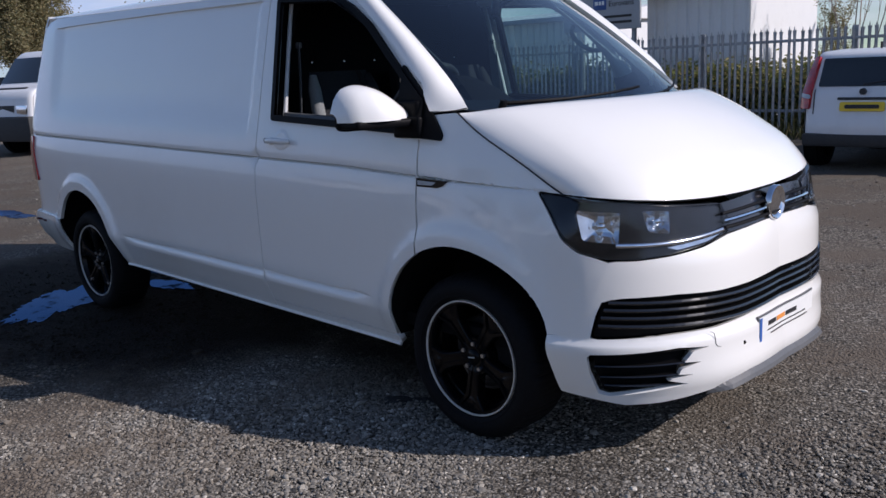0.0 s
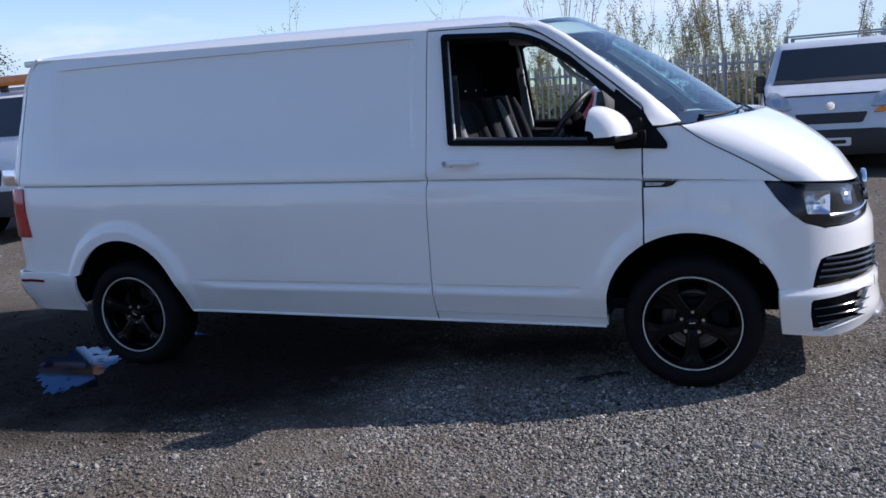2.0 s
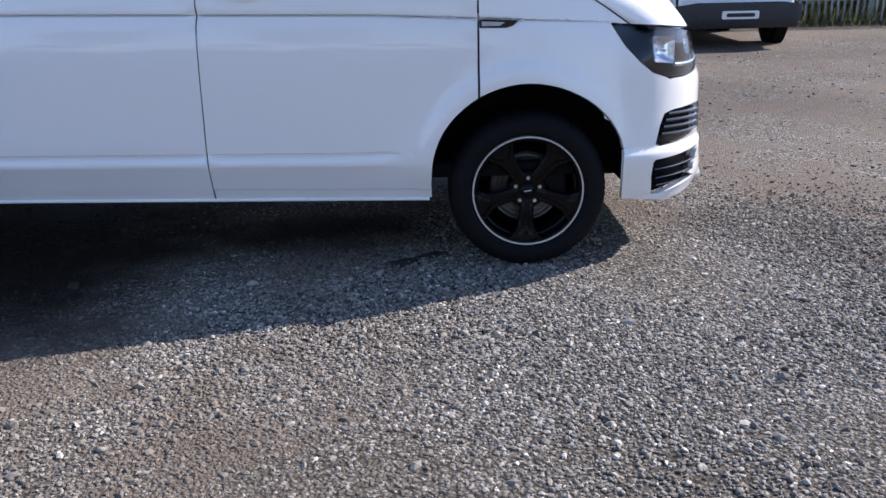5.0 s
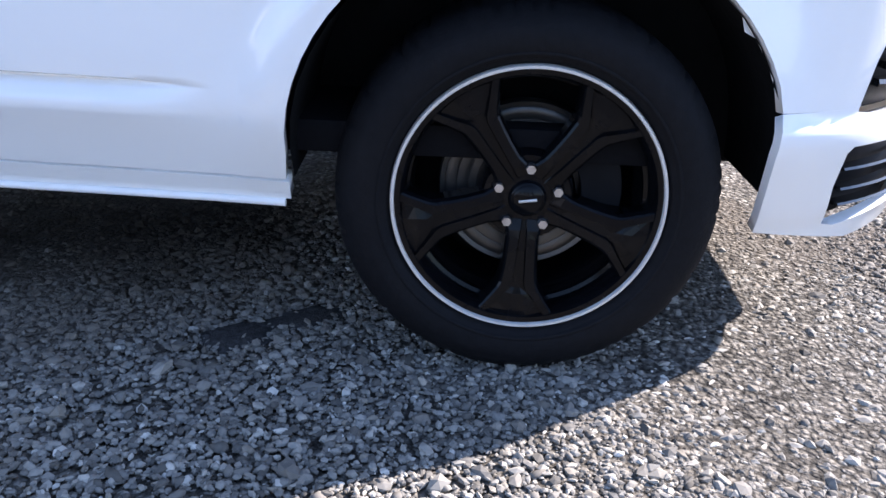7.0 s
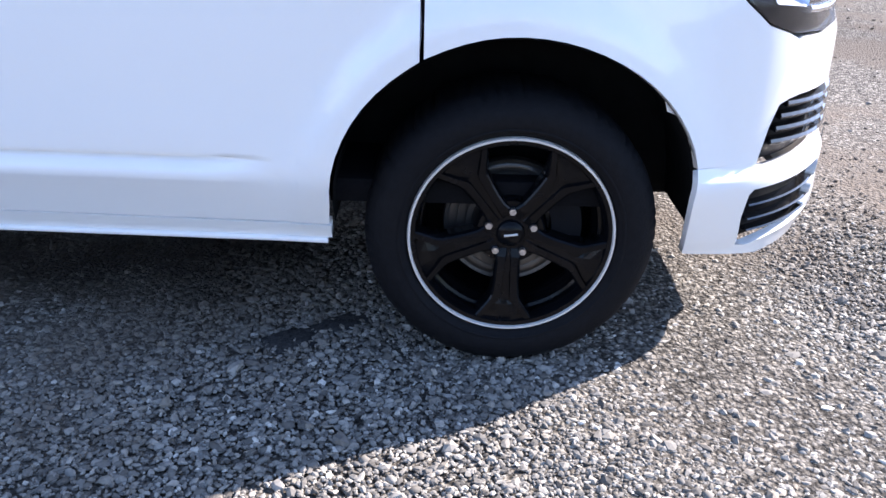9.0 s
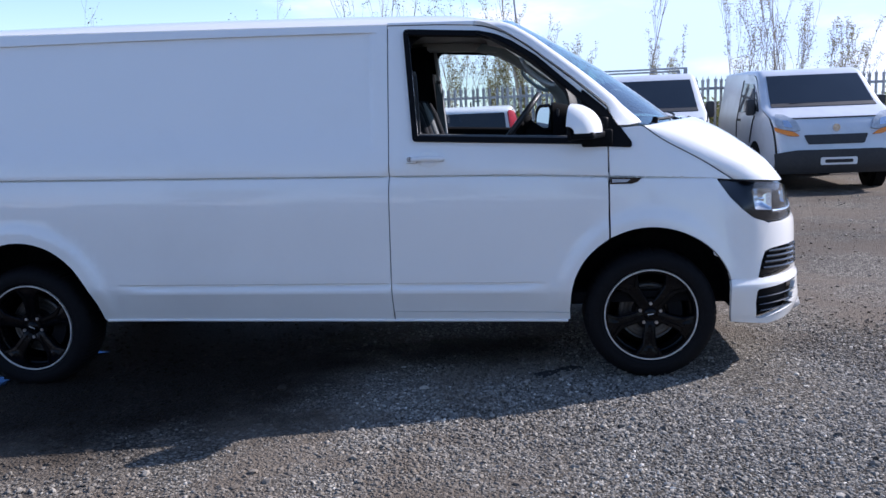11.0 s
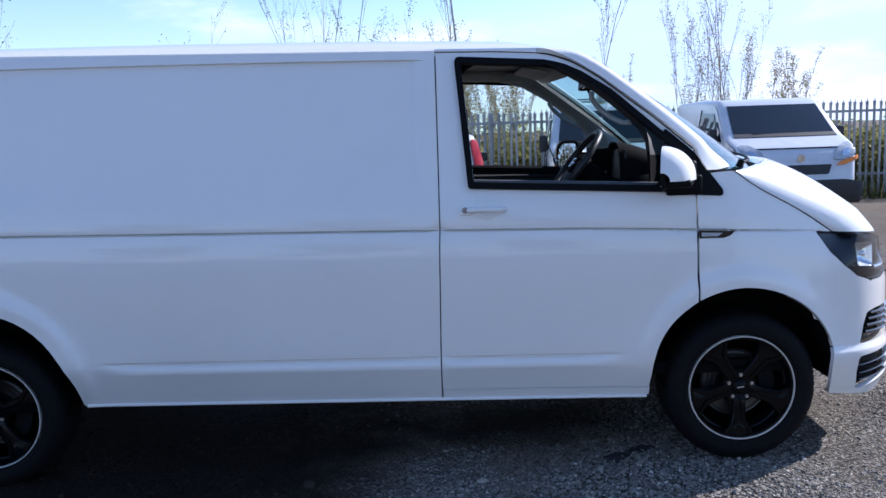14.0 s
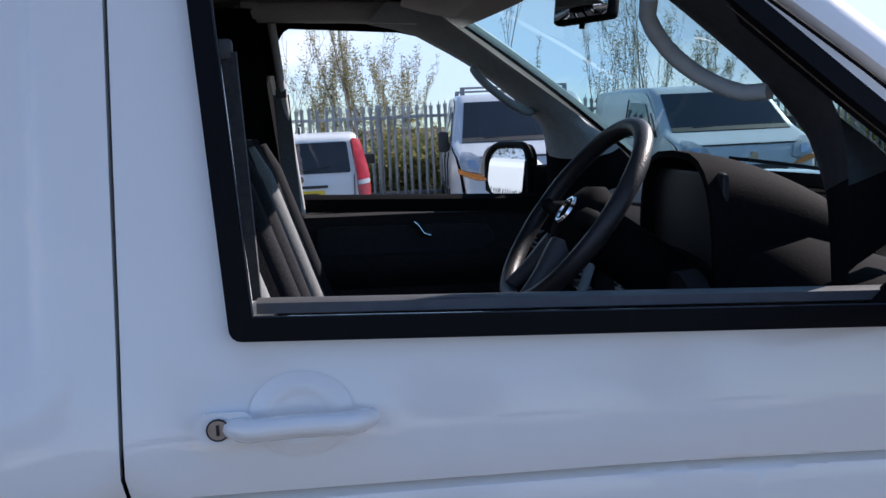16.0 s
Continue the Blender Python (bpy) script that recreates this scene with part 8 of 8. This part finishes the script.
tree(-6.2, 15.4, 3.5, 0.014, 2, M_LEAF_DARK, 4, 0.024, SAPLING, 0.42, 0.35, 0.06, 1, 0.7)
tree(-10.8, 17.0, 4.0, 0.02, 2, M_LEAF_DARK, 5, 0.03, SAPLING, 0.42, 0.35, 0.08, 1, 0.7)
tree(-34.0, 25.0, 5.0, 0.09, 2, M_LEAF_DARK, 40, 0.07, "wind-bent dark tree behind the sheds", 0.72, 0.05, 0.28, 3, 1.0)
tree(4.2, 14.9, 3.4, 0.012, 2, M_LEAF_WILLOW, 12, 0.020, WILLOW, 0.28, 0.55, 0.05, 5, 0.8)
tree(5.1, 15.6, 3.0, 0.012, 2, M_LEAF_WILLOW, 12, 0.020, WILLOW, 0.28, 0.55, 0.05, 5, 0.8)
for x_, y_, h_ in ((-0.72, 14.9, 2.75), (-0.22, 15.3, 2.60), (0.42, 16.4, 2.3), (-1.25, 15.6, 2.3), (-2.6, 15.8, 2.4), (-4.4, 16.0, 2.2), (2.6, 16.0, 2.2), (6.6, 16.0, 2.5)):
    tree(x_, y_, h_, 0.009, 2, M_LEAF_WILLOW, 16, 0.020, WILLOW, 0.24, 0.70, 0.035, 6, 0.9)
random.seed(11)
for x_, y_, h_ in ((-69.5, 25, 9.2), (-73.5, 27, 9.0), (-78.0, 29, 9.4), (-52.5, 26, 4.2), (-47.0, 26, 4.1), (-57.0, 27, 3.9)):
    tree(x_, y_, h_, 0.11, 2, M_LEAF_AUTUMN, 150, 0.11, "broad autumn tree turning brown", 0.5, 0.25, 0.42, 4, 1.0)

for x_, y_, h_ in ((-14, -34, 6.5), (-5, -37, 7.5), (4, -35, 6.0), (13, -36, 7.0)):
    tree(x_, y_, h_, 0.10, 2, M_LEAF_AUTUMN, 70, 0.12, "broad autumn tree turning brown", 0.5, 0.25, 0.42, 4, 1.0)

# rough scrub and grass on the bank behind the fence
random.seed(3)
spots = []
for i in range(24000):
    x, y = random.uniform(-12, 11), 13.35 + abs(random.gauss(0, 1.5))
    h = 0.95 + 0.75 * (0.5 + 0.5 * noise.noise((x * 0.55, y * 0.7, 3.0))) * random.random() ** 0.6
    spots.append(Vector((x, y, gz(x, y) + h * random.random() ** 0.8)))
lm = leaf_mesh(spots, 4, 0.06, 0.10)
lm.materials.append(M_LEAF_SCRUB)
tagged(new("scrub", lm), "olive brambles and weeds behind the fence", "scrub", kind="stuff")
vs, fs = [], []
for i in range(9000):
    x, y = random.uniform(-12, 11), random.choice((random.uniform(12.4, 13.4), random.uniform(13.2, 17)))
    h, a = random.uniform(0.12, 0.55), random.uniform(0, math.pi)
    c, s = math.cos(a) * 0.012, math.sin(a) * 0.012
    z = gz(x, y) - 0.02
    k = len(vs)
    lx, ly = random.gauss(0, 0.12), random.gauss(0, 0.12)
    vs += [(x - c, y - s, z), (x + c, y + s, z), (x + lx, y + ly, z + h)]
    fs.append((k, k + 1, k + 2))
lm = bpy.data.meshes.new("grass")
lm.from_pydata(vs, [], fs)
lm.materials.append(M_GRASS)
tagged(new("rough_grass", lm), "rough yellow-green grass along the fence", "grass", kind="stuff")

# slim leaning pole behind the fence
pole = thing("street_lamp", "slim grey leaning lamp pole behind the fence", "street lamp", (-0.42, 20.0, 0.0))
b = bmesh.new()
tube(b, [(0.0, 0, -0.05), (-0.13, 0, 1.5), (-0.27, 0, 3.2), (-0.45, 0, 5.2)], [0.05, 0.036, 0.03, 0.026], 10)
part("column", b, M_GALV, pole)
b = bmesh.new()
tube(b, [(-0.45, 0, 5.2), (-0.47, 0, 5.3), (-0.58, 0, 5.34), (-0.74, 0, 5.33)], [0.026, 0.03, 0.045, 0.03], 10)
part("lantern", b, M_CLADDING, pole)

# ---- puddles ----
def puddle(cx, cy, rx, ry, turn, seed):
    b = bmesh.new()
    rot = Matrix.Translation((cx, cy, 0.004)) @ Matrix.Rotation(radians(turn), 4, "Z")
    c = b.verts.new(rot @ Vector((0, 0, 0)))
    ring = []
    for i in range(220):
        a = 2 * math.pi * i / 220
        r = 0.95 + 0.42 * noise.noise((math.cos(a) * 1.3 + seed, math.sin(a) * 1.3, seed)) + 0.26 * noise.noise((math.cos(a) * 3 + seed, math.sin(a) * 3, seed * 2)) + 0.15 * noise.noise((math.cos(a) * 8, math.sin(a) * 8, seed)) + 0.10 * noise.noise((math.cos(a) * 19, math.sin(a) * 19, seed))
        ring.append(b.verts.new(rot @ Vector((rx * r * math.cos(a), ry * r * math.sin(a), 0))))
    for i in range(220):
        b.faces.new((c, ring[i], ring[(i + 1) % 220]))
    return tagged(part("puddle", b, M_WATER), "shallow rain puddle with sky blue painted into its reflection", "puddle", kind="structure")


for i, p in enumerate(PUDDLES):
    puddle(*p, 2.3 + 2.8 * i)

# dark fine soil scraped up beside the front wheel
def soil(cx, cy, rx, ry, turn, height, seed):
    b = bmesh.new()
    rot = Matrix.Translation((cx, cy, 0)) @ Matrix.Rotation(radians(turn), 4, "Z")
    rings = [[b.verts.new(rot @ Vector((0, 0, height)))]]
    for k in range(1, 9):
        row = []
        for i in range(56):
            a = 2 * math.pi * i / 56
            r = k / 8 * (1 + 0.30 * noise.noise((math.cos(a) * 1.5 + seed, math.sin(a) * 1.5, 0)) + 0.16 * noise.noise((math.cos(a) * 5 + seed, math.sin(a) * 5, 1)))
            x, y = rx * r * math.cos(a), ry * r * math.sin(a)
            row.append(b.verts.new(rot @ Vector((x, y, height * (1 - (k / 8) ** 3) - 0.002 + 0.003 * noise.noise((x * 60, y * 60, seed))))))
        rings.append(row)
    for i in range(56):
        b.faces.new((rings[0][0], rings[1][i], rings[1][(i + 1) % 56]))
        for k in range(1, 8):
            b.faces.new((rings[k][i], rings[k + 1][i], rings[k + 1][(i + 1) % 56], rings[k][(i + 1) % 56]))
    return tagged(part("soil_patch", b, M_SOIL), "patch of dark fine damp soil on the stones", "soil", kind="stuff")


soil(-0.545, 0.140, 0.090, 0.056, 28, 0.0125, 3.0)
soil(-0.430, 0.225, 0.12, 0.042, 34, 0.0105, 8.0)

# ---- loose stones on the yard ----
def stones(n, sample, size, name, seed):
    """Small angular stones, each a knocked-about eight-to-twenty-sided lump, in one mesh."""
    rng = np.random.default_rng(seed)
    b = bmesh.new()
    bmesh.ops.create_icosphere(b, subdivisions=1, radius=1.0)
    base = np.array([v.co[:] for v in b.verts])
    tris = np.array([[v.index for v in f.verts] for f in b.faces])
    b.free()
    xy = sample(rng, n)
    xy = xy + rng.normal(0, 0.35 if size < 0.01 else 1.2, (n, 2))
    edge = rng.normal(0.98, 0.12, n)
    xy = np.array([p for p, k in zip(xy, edge) if wet_spot(p[0], p[1]) > k])
    n = len(xy)
    z = np.array([gz(p[0], p[1]) for p in xy])
    s = size * np.exp(rng.normal(0, 0.36, n)) * np.where(rng.random(n) < 0.004, 1.5, 1.0)
    sc = np.stack([s * rng.uniform(0.85, 1.35, n), s * rng.uniform(0.65, 1.05, n), s * rng.uniform(0.38, 0.72, n)], 1)
    v = base[None] * (1 + rng.uniform(-0.28, 0.28, (n, len(base), 1))) * sc[:, None, :]
    a = rng.uniform(0, 2 * np.pi, n)
    t = rng.normal(0, 0.5, n)
    ca, sa, ct, st = np.cos(a)[:, None], np.sin(a)[:, None], np.cos(t)[:, None], np.sin(t)[:, None]
    x1, y1, z1 = v[..., 0], v[..., 1] * ct - v[..., 2] * st, v[..., 1] * st + v[..., 2] * ct
    x2, y2 = x1 * ca - y1 * sa, x1 * sa + y1 * ca
    p = np.stack([x2 + xy[:, :1], y2 + xy[:, 1:2], z1 + (z + sc[:, 2] * 0.25)[:, None]], -1).reshape(-1, 3)
    f = (tris[None] + (np.arange(n) * len(base))[:, None, None]).reshape(-1, 3)
    me = bpy.data.meshes.new(name)
    me.vertices.add(len(p))
    me.vertices.foreach_set("co", p.ravel())
    me.loops.add(f.size)
    me.loops.foreach_set("vertex_index", f.ravel())
    me.polygons.add(len(f))
    me.polygons.foreach_set("loop_start", np.arange(0, f.size, 3))
    me.update()
    me.polygons.foreach_set("use_smooth", np.repeat(rng.random(n) < 0.12, len(tris)))
    me.materials.append(M_STONE)
    return tagged(new(name, me), "loose grey crushed stone lying on the yard", "gravel", kind="stuff")


def near(rng, n):
    return np.stack([rng.uniform(-1.7, 1.6, n), rng.uniform(-1.35, 0.75, n)], 1)


def middle(rng, n):
    return np.stack([rng.uniform(-4.6, 3.4, n), np.minimum(rng.uniform(-3.4, 1.6, n), rng.uniform(-3.4, 3.0, n))], 1)


def wide(rng, n):
    return np.stack([rng.uniform(-12, 9, n), rng.uniform(-3.2, 9.5, n)], 1)


stones(84000, near, 0.0054, "gravel_near", 1)
stones(36000, middle, 0.0066, "gravel", 2)
stones(7000, wide, 0.0092, "gravel_scatter", 3)
